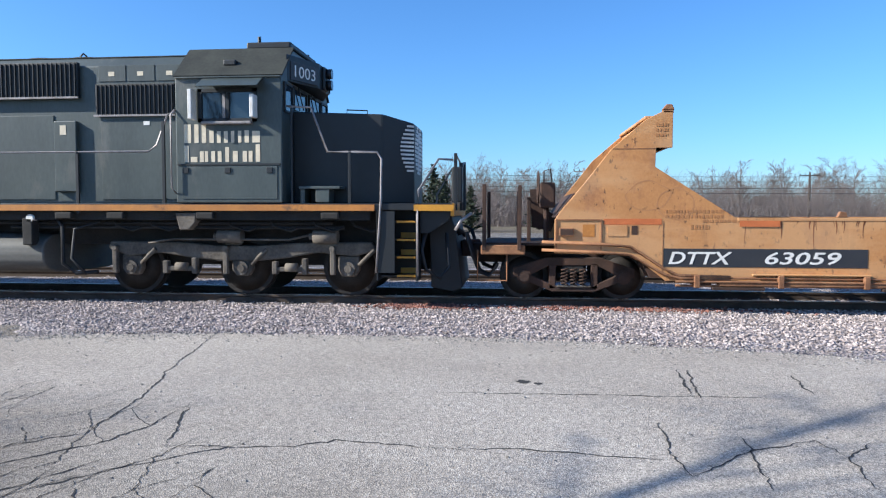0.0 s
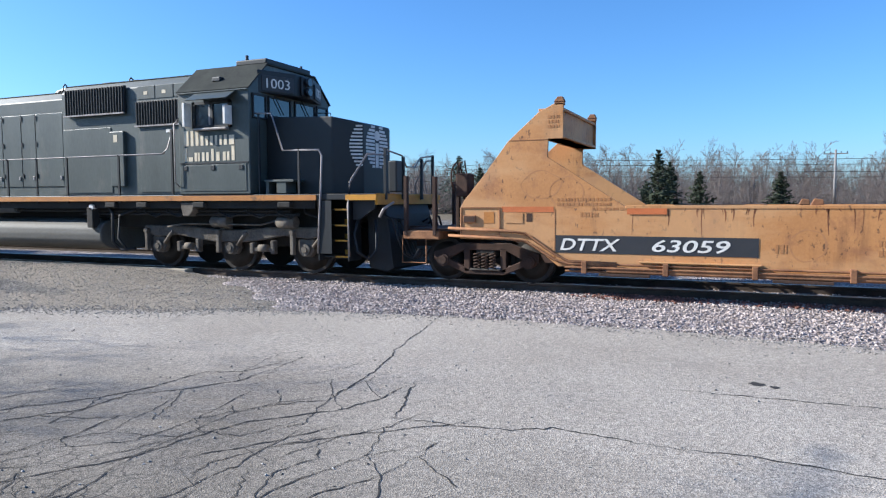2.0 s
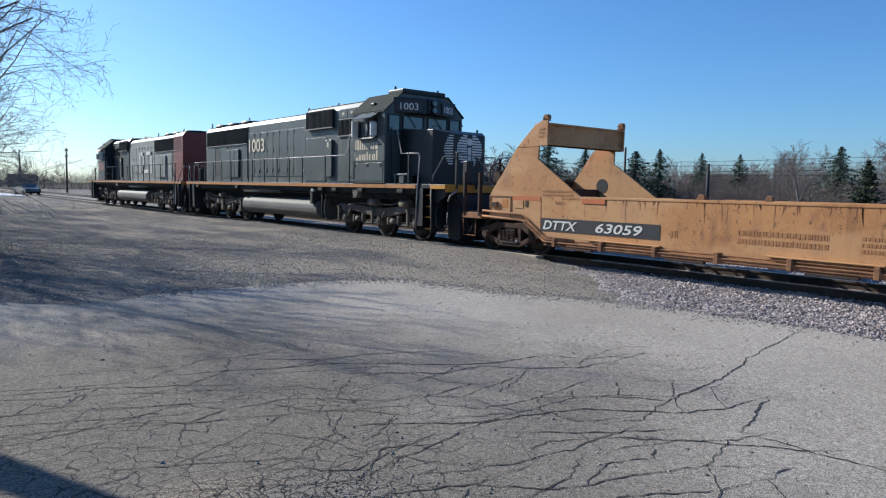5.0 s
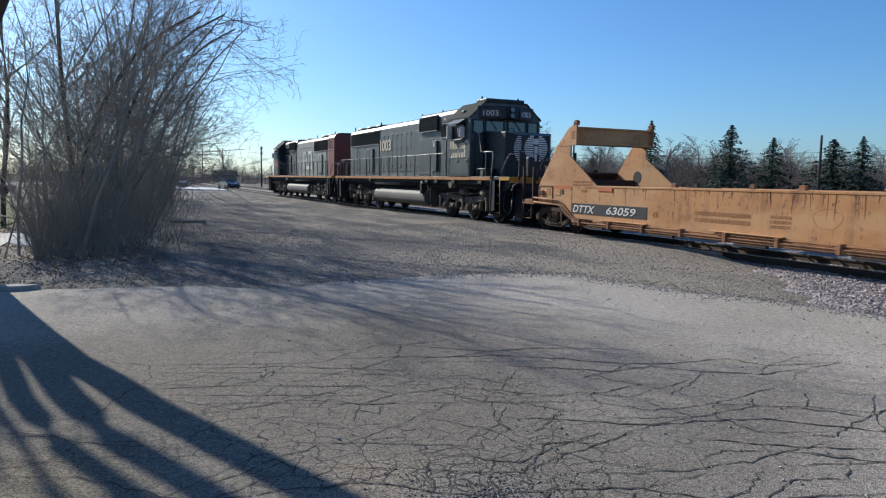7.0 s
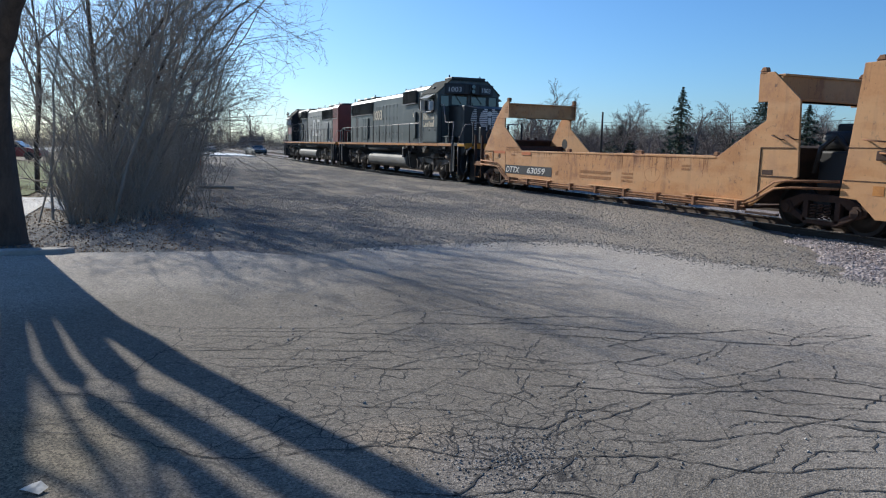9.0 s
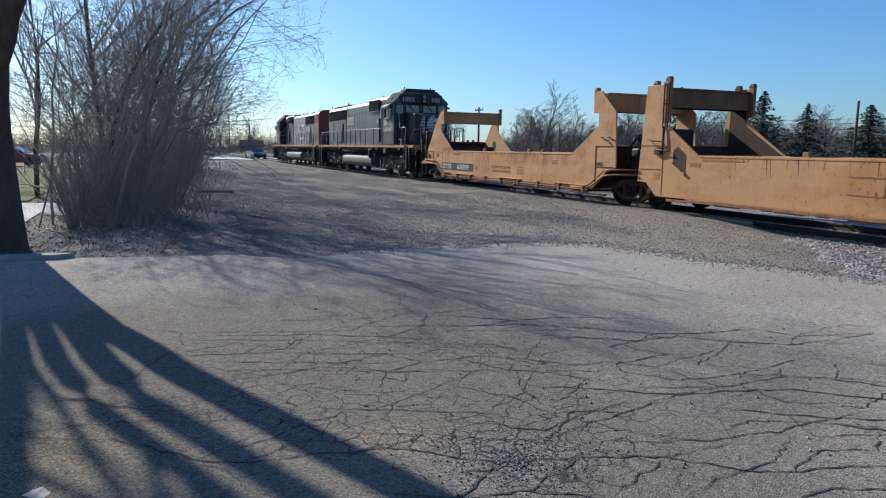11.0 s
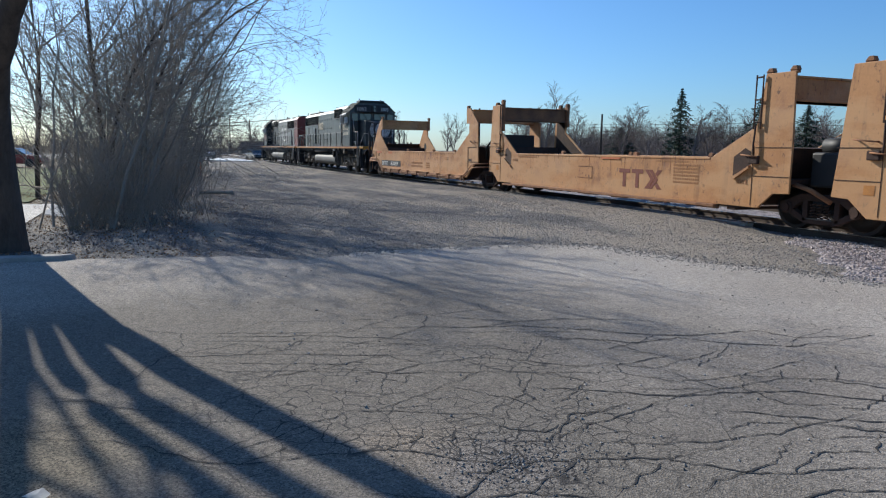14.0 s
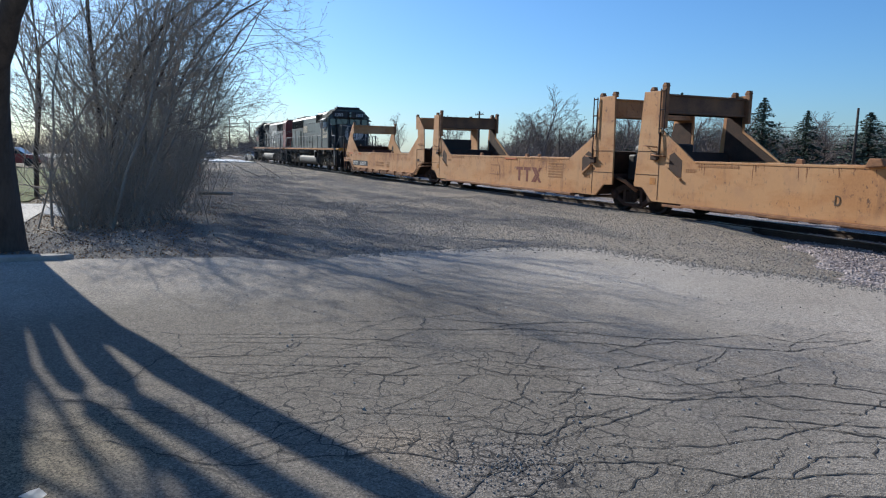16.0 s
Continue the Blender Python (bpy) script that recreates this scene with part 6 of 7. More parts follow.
# ---- trees ----
def bare_lines(seed, height, radius, kids, spread, up, wob, shrink, lean=(0, 0, 1), first=0.3, spine=None, segs=(6, 4, 3, 2, 2)):
    """A stem and its branches, level by level; spine gives the stem's own bends."""
    r = random.Random(seed)
    lines = []

    def go(p, d, length, rad, lv):
        seg = segs[lv]
        pts, dirs = [p], []
        if spine and lv == 0:
            pts, seg = spine, len(spine) - 1
            dirs = [(b - a).normalized() for a, b in zip(spine, spine[1:])]
        for _ in range(seg - len(dirs)):
            d = (d + Vector((r.uniform(-wob, wob), r.uniform(-wob, wob), r.uniform(-wob, wob) + up))).normalized()
            p = p + d * (length / seg)
            pts.append(p)
            dirs.append(d)
        lines.append((lv, pts, rad, rad * (0.35 if lv else 0.3)))
        if lv < len(kids):
            n = kids[lv]
            for k in range(n):
                t = first + (1 - first) * (k + r.random()) / n if lv == 0 else 0.15 + 0.85 * (k + r.random()) / n
                i = min(seg - 1, int(t * seg))
                q = pts[i].lerp(pts[i + 1], t * seg - i)
                axis = dirs[i].orthogonal().normalized()
                side = Matrix.Rotation(r.uniform(0, 6.283), 3, dirs[i]) @ axis
                a = radians(spread * r.uniform(0.6, 1.3))
                nd = (dirs[i] * math.cos(a) + side * math.sin(a)).normalized()
                go(q, nd, length * shrink * r.uniform(0.7, 1.2) * (1 - 0.45 * t), rad * (1 - 0.65 * t) * 0.55, lv + 1)

    go(Vector((0, 0, -0.1)), Vector(lean).normalized(), height, radius, 0)
    return lines


def lines_mesh(name, lines, material, least=0.004):
    vs, fs = [], []
    for lv, pts, r0, r1 in lines:
        n = 8 if r0 > 0.08 else 5 if r0 > 0.03 else 3
        base = len(vs)
        for i, p in enumerate(pts):
            d = pts[min(i + 1, len(pts) - 1)] - pts[max(i - 1, 0)]
            q = d.to_track_quat("Z", "Y")
            rr = max(least, r0 + (r1 - r0) * i / (len(pts) - 1))
            for k in range(n):
                a = 6.28319 * k / n
                vs.append(p + q @ Vector((rr * math.cos(a), rr * math.sin(a), 0)))
        for i in range(len(pts) - 1):
            for k in range(n):
                fs.append((base + i * n + k, base + i * n + (k + 1) % n, base + (i + 1) * n + (k + 1) % n, base + (i + 1) * n + k))
    me = bpy.data.meshes.new(name)
    me.from_pydata(vs, [], fs)
    me.polygons.foreach_set("use_smooth", [True] * len(fs))
    me.materials.append(material)
    return me


def bare_tree(name, label, category, lines, m_trunk, m_twig, at, group="", least=0.004, split=1):
    t = thing(name, label, category, group, at)
    part("trunk", lines_mesh("trunk", [l for l in lines if l[0] < split], m_trunk, least), m_trunk, t)
    part("crown", lines_mesh("crown", [l for l in lines if l[0] >= split], m_twig, least), m_twig, t)
    return t


# the old tree at the kerb: a short stout trunk parts into steep limbs, whose shade falls across the lot
DOWN, SIDE = Vector((SUN_DIR[0], SUN_DIR[1], 0)) * -1, Vector((SUN_DIR[1], -SUN_DIR[0], 0))


def limb(seed, bends, r0, kids, first, length):
    """A limb through bends (towards the lot, aside, up), with branches from part of the way on."""
    spine = [DOWN * a + SIDE * c + Vector((0, 0, h)) for a, c, h in bends]
    fine = []
    for p, q in zip(spine, spine[1:]):
        fine += [p, p.lerp(q, 0.5) + Vector((0.02 * noise.noise(p * 3), 0.03 * noise.noise(p * 2), 0))]
    ls = bare_lines(seed, length, r0, kids, 40, 0.05, 0.10, 0.42, first=first, spine=fine + [spine[-1]])
    return [(lv, pts, a, a * 0.58 if lv == 0 else c) for lv, pts, a, c in ls]


big = []
for seed, r0, first, kids, length, bends in (
        (41, 0.20, 0.60, (9, 7, 4), 6.5, ((0.40, -0.08, 1.7), (0.65, -0.10, 2.2), (1.3, -0.12, 2.9), (2.0, -0.04, 3.5), (2.9, 0.2, 4.4), (3.5, 0.5, 5.9), (3.8, 1.0, 7.8), (4.0, 1.5, 9.6))),
        (42, 0.16, 0.64, (8, 7, 4), 6.0, ((0.3, -0.12, 1.3), (0.45, -0.25, 2.4), (0.6, -0.43, 3.9), (0.6, -0.45, 4.6), (0.65, -0.26, 5.5), (0.7, 0.1, 7.2), (0.9, 0.3, 9.2))),
        (43, 0.12, 0.58, (8, 6, 4), 5.5, ((0.25, -0.18, 1.1), (0.3, -0.42, 2.2), (0.3, -0.72, 4.0), (0.3, -0.74, 4.7), (0.3, -0.6, 5.4), (0.3, -0.3, 7.2), (0.2, -0.2, 8.8))),
        (44, 0.13, 0.50, (9, 6, 4), 5.0, ((0.1, -0.16, 0.6), (0.2, -0.42, 1.6), (0.2, -0.80, 3.2), (0.2, -1.10, 4.3), (0.2, -1.35, 5.2), (0.2, -1.7, 7.0), (0.2, -1.9, 8.4))),
        (45, 0.055, 0.40, (9, 6, 4), 4.0, ((0.3, -0.25, 1.6), (0.3, -0.60, 2.7), (0.2, -0.9, 4.0), (0.2, -0.95, 5.1), (0.5, -1.0, 6.8))),
        (46, 0.065, 0.25, (14, 8, 5), 5.5, ((2.9, 0.2, 4.4), (3.1, 1.0, 5.6), (3.4, 2.0, 6.7), (3.6, 3.0, 7.8), (3.7, 3.8, 9.0)))):
    big += limb(seed, bends, r0, kids, first, length)
big.append((0, [DOWN * a + SIDE * c + Vector((0, 0, h)) for a, c, h in ((0, 0, -0.15), (0.03, -0.01, 0.15), (0.15, -0.04, 0.7), (0.32, -0.08, 1.4), (0.5, -0.10, 1.95), (0.9, -0.12, 2.5), (1.4, -0.12, 3.0))], 0.37, 0.165))
bare_tree("tree", "large bare leafless tree parting into steep limbs beside the kerb", "tree", big, M_BARK, M_BARK, pose(-13.58, -2.33, 0), "bare trees", 0.006)

# thicket of arching bare stems along the strip
def bush_lines(seed, height, stems, arch):
    r = random.Random(seed)
    out = []
    for k in range(stems):
        a = r.uniform(0, 6.283)
        lean = (0.24 * math.cos(a), 0.24 * math.sin(a) + arch, 1)
        ls = bare_lines(seed * 31 + k, height * r.uniform(0.6, 1.1), r.uniform(0.02, 0.045), (11, 6, 4), 52, 0.015, 0.22, 0.48, lean, 0.08)
        o = Vector((r.uniform(-1.5, 1.5), r.uniform(-1.1, 1.1), 0))
        out += [(lv, [p + o for p in pts], a0, a1) for lv, pts, a0, a1 in ls]
    return out


bushes = [bare_tree("thicket_shrub", "dense bare thicket shrub with many arching stems", "shrub", bush_lines(60 + v, 7.4, 5, 0.06 + 0.06 * v), M_BRUSH, M_BRUSH, pose(-17.8 - 2.6 * v, -1.2 + 0.4 * v, 0), "thicket shrubs", 0.0035) for v in range(3)]
br = random.Random(12)
for i in range(15):
    f = i / 14
    x = -19 - 42 * f ** 1.3
    copy_thing(bushes[i % 3], pose(x + br.uniform(-0.8, 0.8), -1.0 + 3.9 * f + br.uniform(-0.5, 0.5), 0, 0, 0, br.uniform(-35, 35)) @ Matrix.Scale(br.uniform(0.85, 1.1), 4))
for i in range(4):
    copy_thing(bushes[i % 3], pose(-30 - 5 * i, -2.2 - 0.12 * i, 0, 0, 0, br.uniform(0, 360)))

# taller bare trees standing in the thicket farther along
for i, (x, y, h) in enumerate(((-27, -3.6, 9.5), (-38, -0.5, 11.5), (-47, 0.2, 13.0), (-54, 1.4, 12.5), (-62, 1.8, 14.0), (-70, 2.2, 13.5), (-79, 2.6, 13.0), (-24, -1.2, 10.0))):
    ls = bare_lines(300 + i, h, 0.04 + 0.005 * h, (13, 9, 5), 44, 0.05, 0.13, 0.46, (0.05, 0.08, 1), 0.2)
    bare_tree("thicket_tree", "tall slender bare tree rising out of the thicket", "tree", ls, M_BARK, M_BRUSH, pose(x, y, 0, 0, 0, 40 * i), "thicket trees", 0.006)

# limbs that lean out of the thicket over the dirt strip
for i, (x, y) in enumerate(((-21.5, -1.3), (-25.0, -0.6), (-31.0, 0.2))):
    k = 1 + 0.12 * i
    bow = [Vector((c * k, a * k, h * k)) for c, a, h in ((0, 0, -0.1), (0.0, 0.2, 1.2), (0.0, 0.5, 2.6), (0.1, 1.0, 3.9), (0.2, 1.7, 5.0), (0.3, 2.6, 5.8), (0.4, 3.4, 6.3))]
    ls = bare_lines(330 + i, 6.2, 0.085, (17, 9, 5), 46, 0.04, 0.13, 0.42, first=0.3, spine=bow)
    bare_tree("leaning_tree", "bare tree leaning out of the thicket with fine twigs", "tree", ls, M_BARK, M_BRUSH, pose(x, y, 0), "thicket trees", 0.005)

# low tangle at the foot of the thicket
def undergrowth():
    r = random.Random(77)
    ls = []
    for i in range(2600):
        f = r.random() ** 1.2
        p = Vector((-16.3 - 40 * f, -1.3 + 3.2 * f + r.gauss(0, 0.9), -0.05))
        p.y = max(p.y, 0.10 * p.x + 0.1 * r.random())
        d = Vector((r.uniform(-0.6, 0.6), r.uniform(-0.6, 0.6), 1))
        hh = r.uniform(0.5, 2.3)
        ls.append((1, [p, p + d * hh * 0.5 + Vector((r.uniform(-0.15, 0.15), r.uniform(-0.15, 0.15), 0)), p + d * hh], 0.009, 0.004))
        for k in range(3):
            q = p + d * hh * r.uniform(0.25, 0.9)
            ls.append((1, [q, q + Vector((r.uniform(-1, 1), r.uniform(-1, 1), r.uniform(0.1, 0.9))) * hh * 0.3], 0.005, 0.003))
    return single("undergrowth", lines_mesh("undergrowth", ls, M_BRUSH, 0.003), M_BRUSH, "tangled dry undergrowth at the thicket's foot", "brush", kind="stuff")


undergrowth()

# far woods beyond the tracks
woods = [bare_tree("bare_tree", "distant leafless tree with a fine brown crown", "tree", bare_lines(100 + v, 8.4, 0.15, (14, 9, 5), 40, 0.07, 0.12, 0.52, (0.03 * v, 0, 1), 0.16, segs=(5, 3, 2, 1)), M_TWIG, M_TWIG, pose(-20 + 9 * v, 112, 0), "far bare trees", 0.012) for v in range(5)]
wr = random.Random(21)
for i in range(165):
    x = -185 + 255 * (i + wr.random()) / 165
    y = wr.uniform(92, 140)
    sc = wr.uniform(0.62, 1.05) * (y / 115) * (1.0 if x > -62 else 0.8)
    copy_thing(woods[i % 5], pose(x, y, -0.1, 0, 0, wr.uniform(0, 360)) @ Matrix.Diagonal((sc * 1.15, sc * 1.15, sc, 1)))
for az, el, dist in ((59.6, 4.6, 105), (52.5, 3.6, 120), (45.5, 3.5, 118), (8.7, 3.7, 95), (11.8, 3.8, 96), (38.5, 3.3, 120), (57.0, 3.2, 110), (12.3, 4.5, 66), (53.4, 3.4, 92), (24.5, 3.6, 90), (2.0, 3.3, 92)):
    h = 1.75 + dist * math.tan(radians(el))
    copy_thing(woods[int(az) % 5], pose(-dist * math.sin(radians(az)), dist * math.cos(radians(az)), -0.1, 0, 0, az * 7) @ Matrix.Diagonal((h / 7.5, h / 7.5, h / 9.6, 1)))
for i in range(34):
    az, dist = 39 + 23.5 * (i + wr.random()) / 34, wr.uniform(100, 128)
    sc = wr.uniform(0.5, 0.82)
    copy_thing(woods[i % 5], pose(-dist * math.sin(radians(az)), dist * math.cos(radians(az)), -0.1, 0, 0, wr.uniform(0, 360)) @ Matrix.Diagonal((sc * 1.6, sc * 1.6, sc, 1)))

# brush under the woods
def far_brush(name, x0, x1, y, h, seed, material, at=None):
    r = random.Random(seed)
    ls = []
    for i in range(int((x1 - x0) * 26)):
        p = Vector((r.uniform(x0, x1), y + r.uniform(-3, 3), -0.1))
        d = Vector((r.uniform(-0.5, 0.5), r.uniform(-0.3, 0.3), 1))
        hh = h * r.uniform(0.4, 1.0)
        ls.append((1, [p, p + d * hh * 0.5 + Vector((r.uniform(-0.2, 0.2), 0, 0)), p + d * hh], 0.028, 0.009))
        for k in range(3):
            q = p + d * hh * r.uniform(0.3, 0.8)
            ls.append((1, [q, q + Vector((r.uniform(-1, 1), r.uniform(-0.5, 0.5), r.uniform(0.2, 0.9))) * hh * 0.35], 0.016, 0.007))
    return single(name, lines_mesh(name, ls, material, 0.012), material, "tangle of bare brown brush below the far trees", "brush", kind="stuff", at=at)


far_brush("far_brush", -45, 60, 0, 4.6, 8, M_TWIG, pose(-185, 0, 0, 0, 0, 90))
far_brush("far_brush", -190, 80, 88, 4.0, 5, M_TWIG)
far_brush("far_brush", -190, 80, 96, 5.6, 6, M_TWIG)
far_brush("far_brush", -200, 90, 112, 8.2, 7, M_TWIG)


def spruce(seed, height, width, material, droop=0.35, whorls=26):
    r = random.Random(seed)
    vs, fs = [], []
    for w in range(whorls):
        t = w / (whorls - 1)
        z = height * (0.06 + 0.93 * t)
        reach = width * (1 - t) ** 0.85 * r.uniform(0.8, 1.15) + 0.12
        for k in range(r.randint(7, 10)):
            a = r.uniform(0, 6.283)
            rr = reach * r.uniform(0.6, 1.12)
            for j in range(11):
                f = (j + r.random()) / 11
                c = Vector((rr * f * math.cos(a), rr * f * math.sin(a), z - droop * rr * f * f + r.uniform(-0.1, 0.1)))
                s = 0.34 * (0.5 + 0.6 * (1 - t)) * r.uniform(0.6, 1.3)
                u = Vector((r.uniform(-1, 1), r.uniform(-1, 1), r.uniform(-0.7, 0.3))).normalized() * s
                v = Vector((r.uniform(-1, 1), r.uniform(-1, 1), r.uniform(-0.6, 0.2))).normalized() * s * 0.45
                b0 = len(vs)
                vs += [c - u, c + v, c + u, c - v + Vector((0, 0, -0.06))]
                fs += [(b0, b0 + 1, b0 + 2), (b0, b0 + 2, b0 + 3)]
    me = bpy.data.meshes.new("crown")
    me.from_pydata(vs, [], fs)
    me.materials.append(material)
    return me


def conifer(name, label, me, m_trunk, h, at):
    t = thing(name, label, "conifer", "conifers", at)
    part("trunk", Build().rod((0, 0, -0.2), (0, 0, h * 0.96), h * 0.018, 8, 0.02), m_trunk, t)
    part("crown", me, None, t)
    return t


con = [conifer("spruce_tree", "dark green spruce with drooping boughs", spruce(70 + v, 11, 3.9 + 0.4 * v, M_NEEDLE, 0.3, 32), M_BARK, 11, pose(0, 0, 0)) for v in range(2)]
for k, (az, el, dist, wide) in enumerate(((49.0, 4.85, 105, 0.85), (43.2, 4.45, 100, 1.25), (40.3, 3.6, 104, 1.15), (36.4, 3.95, 100, 1.2), (34.6, 3.6, 104, 1.1), (22.2, 4.3, 100, 0.9), (28.8, 3.2, 108, 1.0), (53.4, 2.4, 110, 1.2), (31.5, 3.3, 112, 1.0))):
    h = 1.85 + dist * math.tan(radians(el))
    m = pose(-dist * math.sin(radians(az)), dist * math.cos(radians(az)), -0.1, 0, 0, 77 * k) @ Matrix.Diagonal((h / 11 * wide * 1.25, h / 11 * wide * 1.25, h / 11, 1))
    if k < 2:
        con[k].matrix_basis = m
    else:
        copy_thing(con[k % 2], m)
jun = conifer("juniper_tree", "ragged olive green juniper by the tracks", spruce(90, 6, 1.7, M_JUNIPER, -0.5, 18), M_BARK, 6, pose(-7, 62, -0.1))
for az, el, dist, wide in ((5.6, 2.9, 70, 1.1), (3.4, 2.1, 66, 1.2), (-2.2, 2.0, 72, 1.4), (20.5, 2.6, 75, 1.3), (-13.5, 1.6, 80, 1.5), (7.3, 1.4, 68, 1.4)):
    h = 1.85 + dist * math.tan(radians(el))
    copy_thing(jun, pose(-dist * math.sin(radians(az)), dist * math.cos(radians(az)), -0.1, 0, 0, 50 * az) @ Matrix.Diagonal((h / 6 * wide, h / 6 * wide, h / 6, 1)))


# ---- poles and wires ----
def pole(az, top, dist, material, label, arms=1, r=0.16):
    x, y = -dist * math.sin(radians(az)), dist * math.cos(radians(az))
    h = 1.75 + dist * math.tan(radians(top))
    t = thing("utility_pole", label, "pole", "utility poles", pose(x, y, -0.1))
    part("post", Build().rod((0, 0, -0.3), (0, 0, h), r, 10, r * 0.7), material, t)
    for k in range(arms):
        part("cross_arm", Build().box(-1.2, 1.2, -0.06, 0.06, h - 0.5 - k * 0.9, h - 0.38 - k * 0.9), material, t)
        for dx in (-1.1, -0.5, 0.5, 1.1):
            part("insulator", Build().rod((dx, 0, h - 0.38 - k * 0.9), (dx, 0, h - 0.2 - k * 0.9), 0.045, 6), M_WIRE, t)
    return x, y, h


TOPS = []
for az, top, dist, material, arms in ((54.9, 3.0, 90, M_POLE, 0), (16.0, 4.0, 78, M_POLEGREY, 0), (18.6, 3.95, 60, M_WIRE, 0), (-5.7, 3.6, 88, M_POLEGREY, 1), (64.6, 3.4, 95, M_POLE, 2), (37.2, 3.7, 84, M_POLE, 0), (79.9, 2.45, 130, M_POLE, 2), (84.3, 2.5, 200, M_POLE, 2), (86.0, 2.3, 190, M_POLE, 2), (82.8, 2.2, 230, M_POLE, 1), (87.4, 2.1, 210, M_POLE, 1), (31.0, 2.5, 60, M_WIRE, 0), (-22, 3.0, 95, M_POLE, 1)):
    TOPS.append(pole(az, top, dist, material, "tall wooden utility pole beyond the tracks" if material is M_POLE else "slim upright signal pole beyond the tracks", arms))


def wire(p, q, sag):
    return [(p[0] + (q[0] - p[0]) * t, p[1] + (q[1] - p[1]) * t, p[2] + (q[2] - p[2]) * t - sag * 4 * t * (1 - t)) for t in (i / 16 for i in range(17))]


for z in (6.7, 6.1, 5.3, 4.7):
    single("overhead_wire", Build().tube(wire((-130, 88, z + 0.9), (-18, 88, z), 0.7), 0.022, 4), M_WIRE, "thin black overhead cable between poles", "wire", "overhead wires")
    single("overhead_wire", Build().tube(wire((-18, 88, z), (100, 88, z), 0.7), 0.022, 4), M_WIRE, "thin black overhead cable between poles", "wire", "overhead wires")


# ---- far things along the road ----
def car(x, y, yaw, paint, label):
    t = thing("parked_car", label, "car", "parked cars", pose(x, y, 0, 0, 0, yaw))
    part("body", Build().prism([(-2.2, 0.35), (-2.25, 0.75), (-1.9, 0.9), (-0.8, 0.98), (1.3, 0.95), (2.2, 0.78), (2.25, 0.4), (2.0, 0.25), (-2.0, 0.25)], -0.88, 0.88, "y", 0.06), paint, t)
    part("cabin", Build().prism([(-1.5, 0.95), (-1.05, 1.42), (0.35, 1.45), (1.15, 0.97)], -0.75, 0.75, "y", 0.05), M_GLASS, t, "dark glazed cabin")
    part("roof", Build().box(-1.0, 0.32, -0.72, 0.72, 1.43, 1.48, 0.02), paint, t)
    for sx in (-1.35, 1.4):
        for sy in (-0.82, 0.82):
            part("wheel", Build().rod((sx, sy - 0.1, 0.33), (sx, sy + 0.1, 0.33), 0.33, 16), M_HOSE, t)
    return t


P_WHITE, P_SILVER, P_BLACK, P_REDCAR = plain("white_car_paint", (0.7, 0.7, 0.7), 0.25), plain("silver_car_paint", (0.35, 0.36, 0.38), 0.25, 0.5), plain("black_car_paint", (0.02, 0.02, 0.022), 0.25), plain("red_car_paint", (0.3, 0.03, 0.03), 0.3)
car(-118, 8.2, 8, P_WHITE, "small silver car parked on the far road")
car(-99, 13.2, 10, P_BLACK, "dark car parked by the far road")
car(-46, -13.5, 80, P_WHITE, "white car parked beyond the lawn")
car(-50, -10.4, 75, P_BLACK, "black car parked beyond the lawn")
car(-56, -12.5, 80, P_SILVER, "silver car parked beyond the lawn")
car(-64, -10.0, 78, P_REDCAR, "red car parked beyond the lawn")
car(-75, -14, 78, P_WHITE, "white car parked beyond the lawn")


def house(x, y, w, d, h, yaw, wall_c, label):
    t = thing("house", label, "house", "far houses", pose(x, y, 0, 0, 0, yaw))
    wall = part("wall", Build().box(-w / 2, w / 2, -d / 2, d / 2, -0.1, h), wall_c, t)
    part("roof", Build().prism([(-d / 2 - 0.5, h - 0.1), (0, h + d * 0.32), (d / 2 + 0.5, h - 0.1), (d / 2 + 0.5, h + 0.1), (0, h + d * 0.32 + 0.2), (-d / 2 - 0.5, h + 0.1)], -w / 2 - 0.4, w / 2 + 0.4, "x"), M_ROOFING, t)
    for k in range(3):
        px = -w / 2 + (k + 0.5) * w / 3
        wi = part("window", Build().box(px - 0.5, px + 0.5, -d / 2 - 0.03, -d / 2 + 0.02, 0.95, 2.1), M_GLASS, t)
        part("frame", Build().box(px - 0.58, px + 0.58, -d / 2 - 0.05, -d / 2 + 0.01, 0.85, 0.95), M_WHITE, wi)
        wi = part("window", Build().box(w / 2 - 0.02, w / 2 + 0.03, -d / 2 + (k + 0.5) * d / 3 - 0.4, -d / 2 + (k + 0.5) * d / 3 + 0.4, 0.95, 2.1), M_GLASS, t)
    return t


M_ROOFING = mat("roof_shingles", (0.10, 0.09, 0.085), (0.065, 0.06, 0.055), 0.95, 0, 3, 30, 0.2)
M_SIDING = mat("pale_siding", (0.45, 0.42, 0.37), (0.38, 0.35, 0.31), 0.8, 0, 2, 30, 0.1)
M_BRICK = mat("brick_wall", (0.24, 0.11, 0.08), (0.18, 0.085, 0.065), 0.9, 0, 2, 40, 0.2)
house(-240, 31, 7, 5, 1.9, 75, M_SIDING, "pale sided house with a grey shingle roof")
house(55, 150, 10, 7, 2.6, 5, M_SIDING, "pale sided house behind the far trees")
house(-70, 122, 14, 8, 3.0, 20, M_SIDING, "pale sided house behind the far trees")
house(-120, -34, 26, 12, 4.0, 80, M_BRICK, "low brick building beyond the car park")
for i in range(16):
    copy_thing(woods[i % 5], pose(-150 - wr.uniform(0, 110), -60 + 8.5 * i, -0.1, 0, 0, wr.uniform(0, 360)) @ Matrix.Scale(wr.uniform(0.7, 1.1), 4))
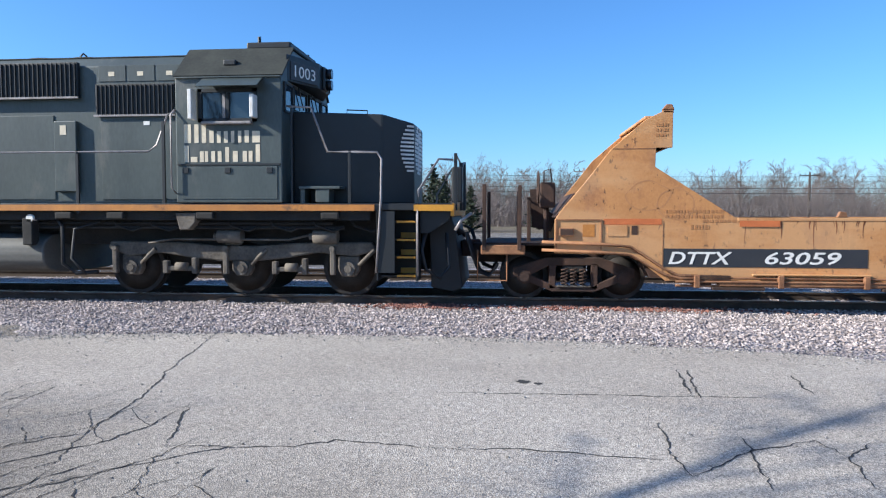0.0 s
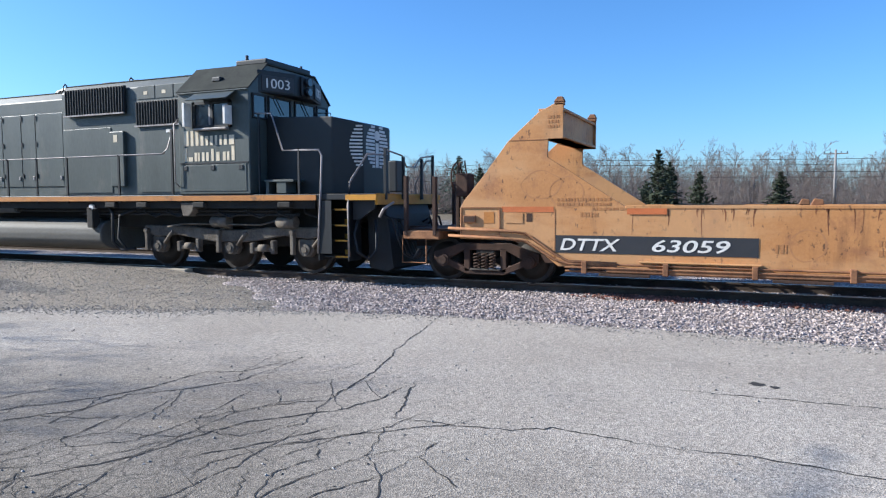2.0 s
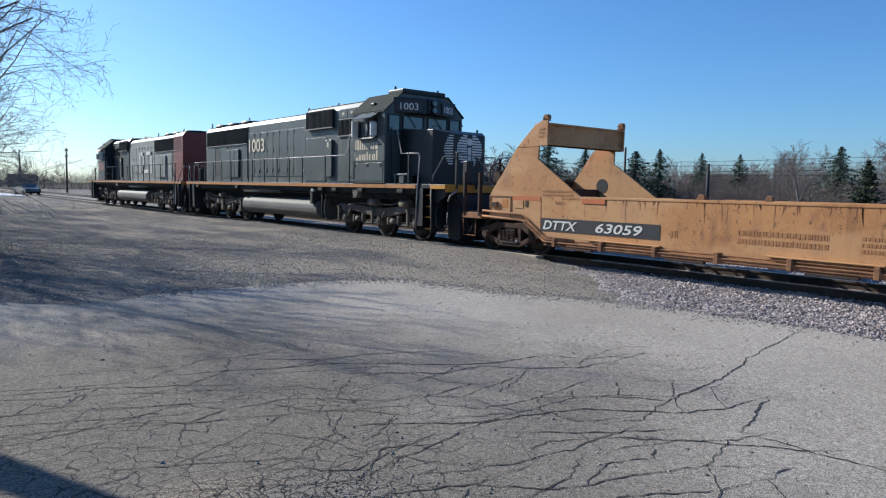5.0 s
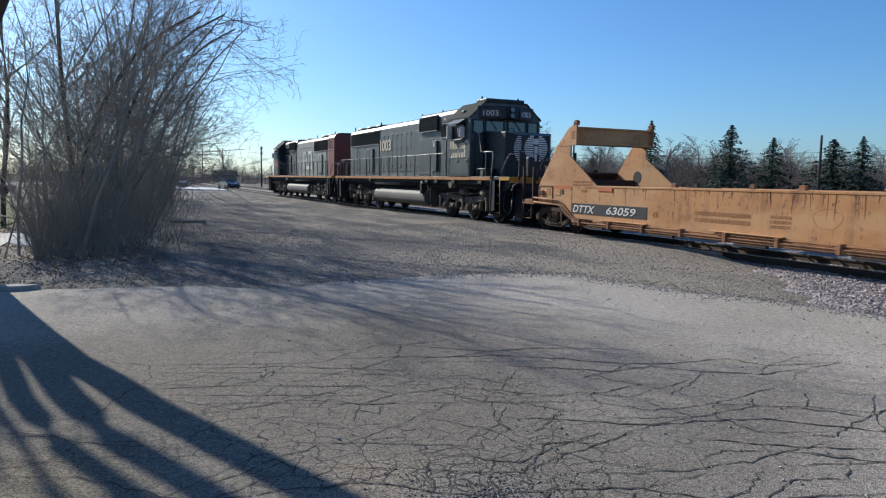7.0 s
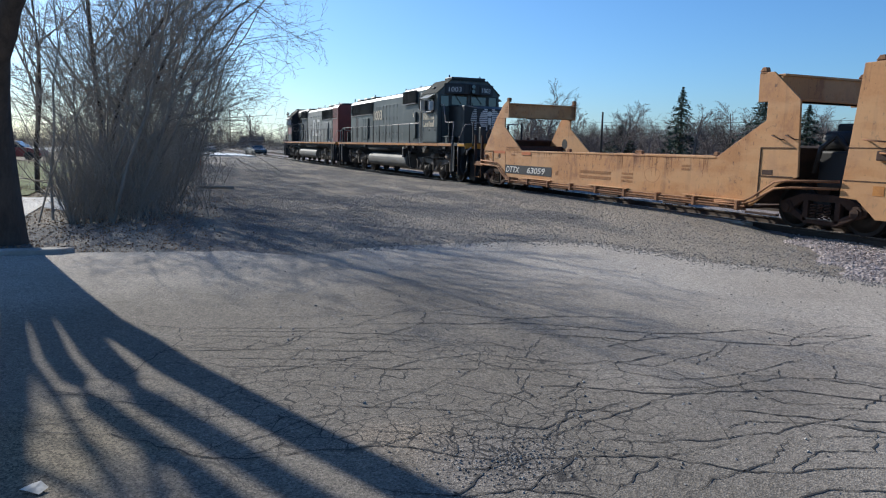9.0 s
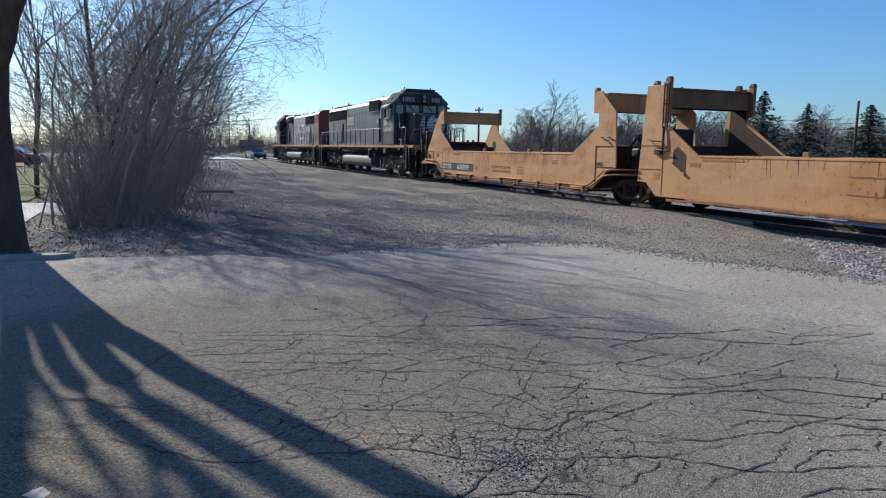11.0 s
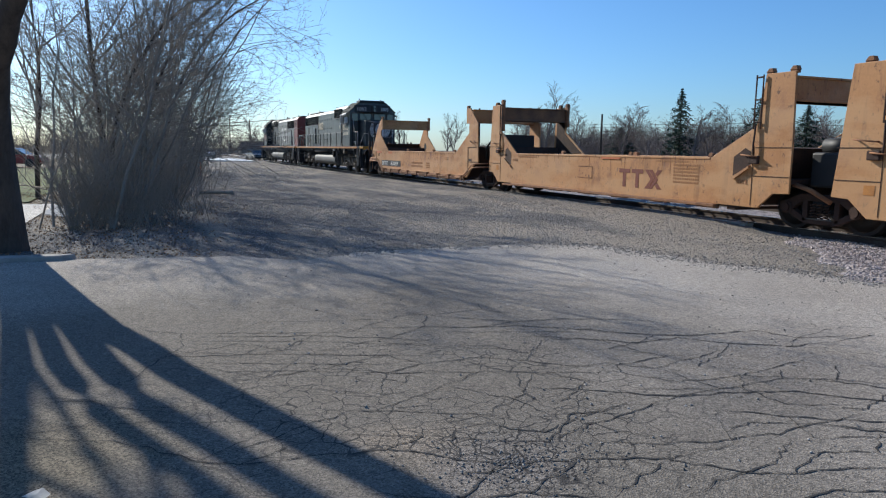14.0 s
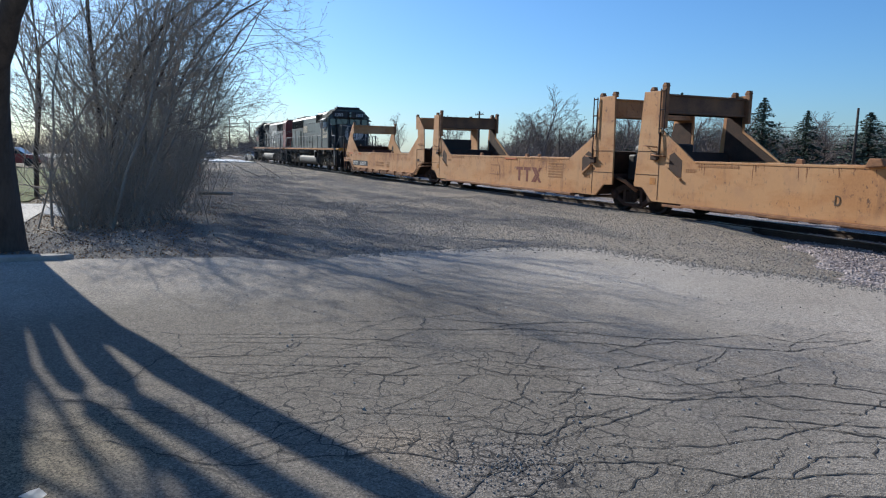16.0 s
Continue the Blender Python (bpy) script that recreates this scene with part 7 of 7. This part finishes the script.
for i in range(26):
    copy_thing(woods[i % 5], pose(-170 - wr.uniform(0, 90), -12 + 2.0 * i, -0.1, 0, 0, wr.uniform(0, 360)) @ Matrix.Scale(wr.uniform(0.45, 0.75), 4))
for i in range(10):
    copy_thing(woods[i % 5], pose(-90 - wr.uniform(0, 60), 30 + 7 * i, -0.1, 0, 0, wr.uniform(0, 360)) @ Matrix.Scale(wr.uniform(0.6, 0.9), 4))

# ---- small things by the kerb ----
single("kerb_stone", Build().prism([(-12.35, -6.0), (-12.0, -6.0), (-11.95, -1.35), (-12.1, -1.15), (-12.2, -1.5)], -0.05, 0.075, "z", 0.02), M_KERB, "short broken concrete kerb at the lot's edge", "kerb")
fs = thing("fallen_sign", "white metal sign lying bent on the ground", "sign", at=pose(-19.6, -2.15, 0.12, 24, 8, 70))
part("board", Build().box(-0.3, 0.3, -0.24, 0.24, -0.01, 0.01, 0.004), M_WHITE, fs)
part("post", Build().rod((0, -0.25, -0.03), (0.15, -1.3, -0.05), 0.025, 6), M_RAILING, fs)
single("log", Build().tube([(-37.2, -1.15, 0.13), (-37.5, -0.5, 0.15), (-37.1, 0.3, 0.12)], 0.11, 10), M_PLANK, "pale weathered log lying by the thicket", "log")
single("log", Build().tube([(-27.5, 1.6, 0.06), (-27.2, 2.3, 0.08), (-27.4, 2.8, 0.05)], 0.06, 8), M_PLANK, "short pale piece of wood on the dirt", "log")
mk = thing("marker_post", "orange plastic marker post by the thicket", "post", at=pose(-44, 2.6, 0))
part("post", Build().rod((0, 0, -0.1), (0, 0, 1.5), 0.09, 10), M_ORANGE, mk)
part("cap", Build().rod((0, 0, 1.5), (0, 0, 1.58), 0.1, 10, 0.05), M_ORANGE, mk)
pp = Build()
vv = [pp.bm.verts.new(p) for p in ((-0.16, -0.1, 0.005), (0.02, -0.13, 0.05), (0.17, -0.06, 0.008), (0.14, 0.09, 0.03), (-0.03, 0.1, 0.07), (-0.17, 0.06, 0.01), (0.0, 0.0, 0.04))]
for i in range(6):
    pp.bm.faces.new((vv[i], vv[(i + 1) % 6], vv[6]))
bmesh.ops.solidify(pp.bm, geom=pp.bm.faces[:], thickness=0.003)
single("crumpled_paper", pp, M_WHITE, "crumpled white paper lying on the asphalt", "litter", at=pose(-3.80, -0.60, 0.005, 0, 0, 40) @ Matrix.Scale(0.4, 4))


def litter(g, n):
    x, y = g.uniform(-30, -11.9, n), g.uniform(-4.5, 2.6, n)
    keep = (y < 0.4 + g.normal(0, 0.9, n) - (x + 12) * 0.06) & ((x < -12.5) | (y < 1.5))
    x, y = x[keep], y[keep]
    return np.stack([x, y, [dirt_z(a, b) + 0.012 for a, b in zip(x, y)]], 1)


M_LEAF = mat("dead_leaves", (0.32, 0.19, 0.10), (0.2, 0.12, 0.07), 0.95, 0, 6, 40, 0.2, vary=0.6)
scatter("leaf_litter", M_LEAF, "brown dead leaves under the thicket", 9000, litter, (0.01, 0.026), 11)


def rail_leaves(g, n):
    x, y = np.concatenate([g.normal(-1.5, 0.5, n // 2), g.normal(2.0, 1.2, n // 2)]), g.normal(12.55, 0.16, n)
    return np.stack([x, y, [bed_z(a, b) + 0.02 for a, b in zip(x, y)]], 1)


M_REDLEAF = mat("reddish_leaves", (0.27, 0.115, 0.085), (0.15, 0.07, 0.05), 0.95, 0, 6, 40, 0.2, vary=0.5)
scatter("leaf_litter", M_REDLEAF, "reddish dead leaves caught along the rail", 1500, rail_leaves, (0.012, 0.04), 13)


# ---- what moves ----
def motions():
    for ob, x0, *turned in TRAIN:
        walk(ob, [(t, pose(x0 + s, YC, RAIL_Z, 0, 0, *turned)) for t, s in ROLLED])
    ts, ss = [a for a, b in ROLLED], [b for a, b in ROLLED]
    steps = [i * 0.2 for i in range(81)]
    way = [float(v) for v in np.interp(steps, ts, ss)]
    for ob, base, radius in WHEELS:
        sign = -1 if ob.parent.parent is red else 1
        walk(ob, [(t, base @ Matrix.Rotation(sign * s / radius, 4, "Y")) for t, s in zip(steps, way)])


motions()
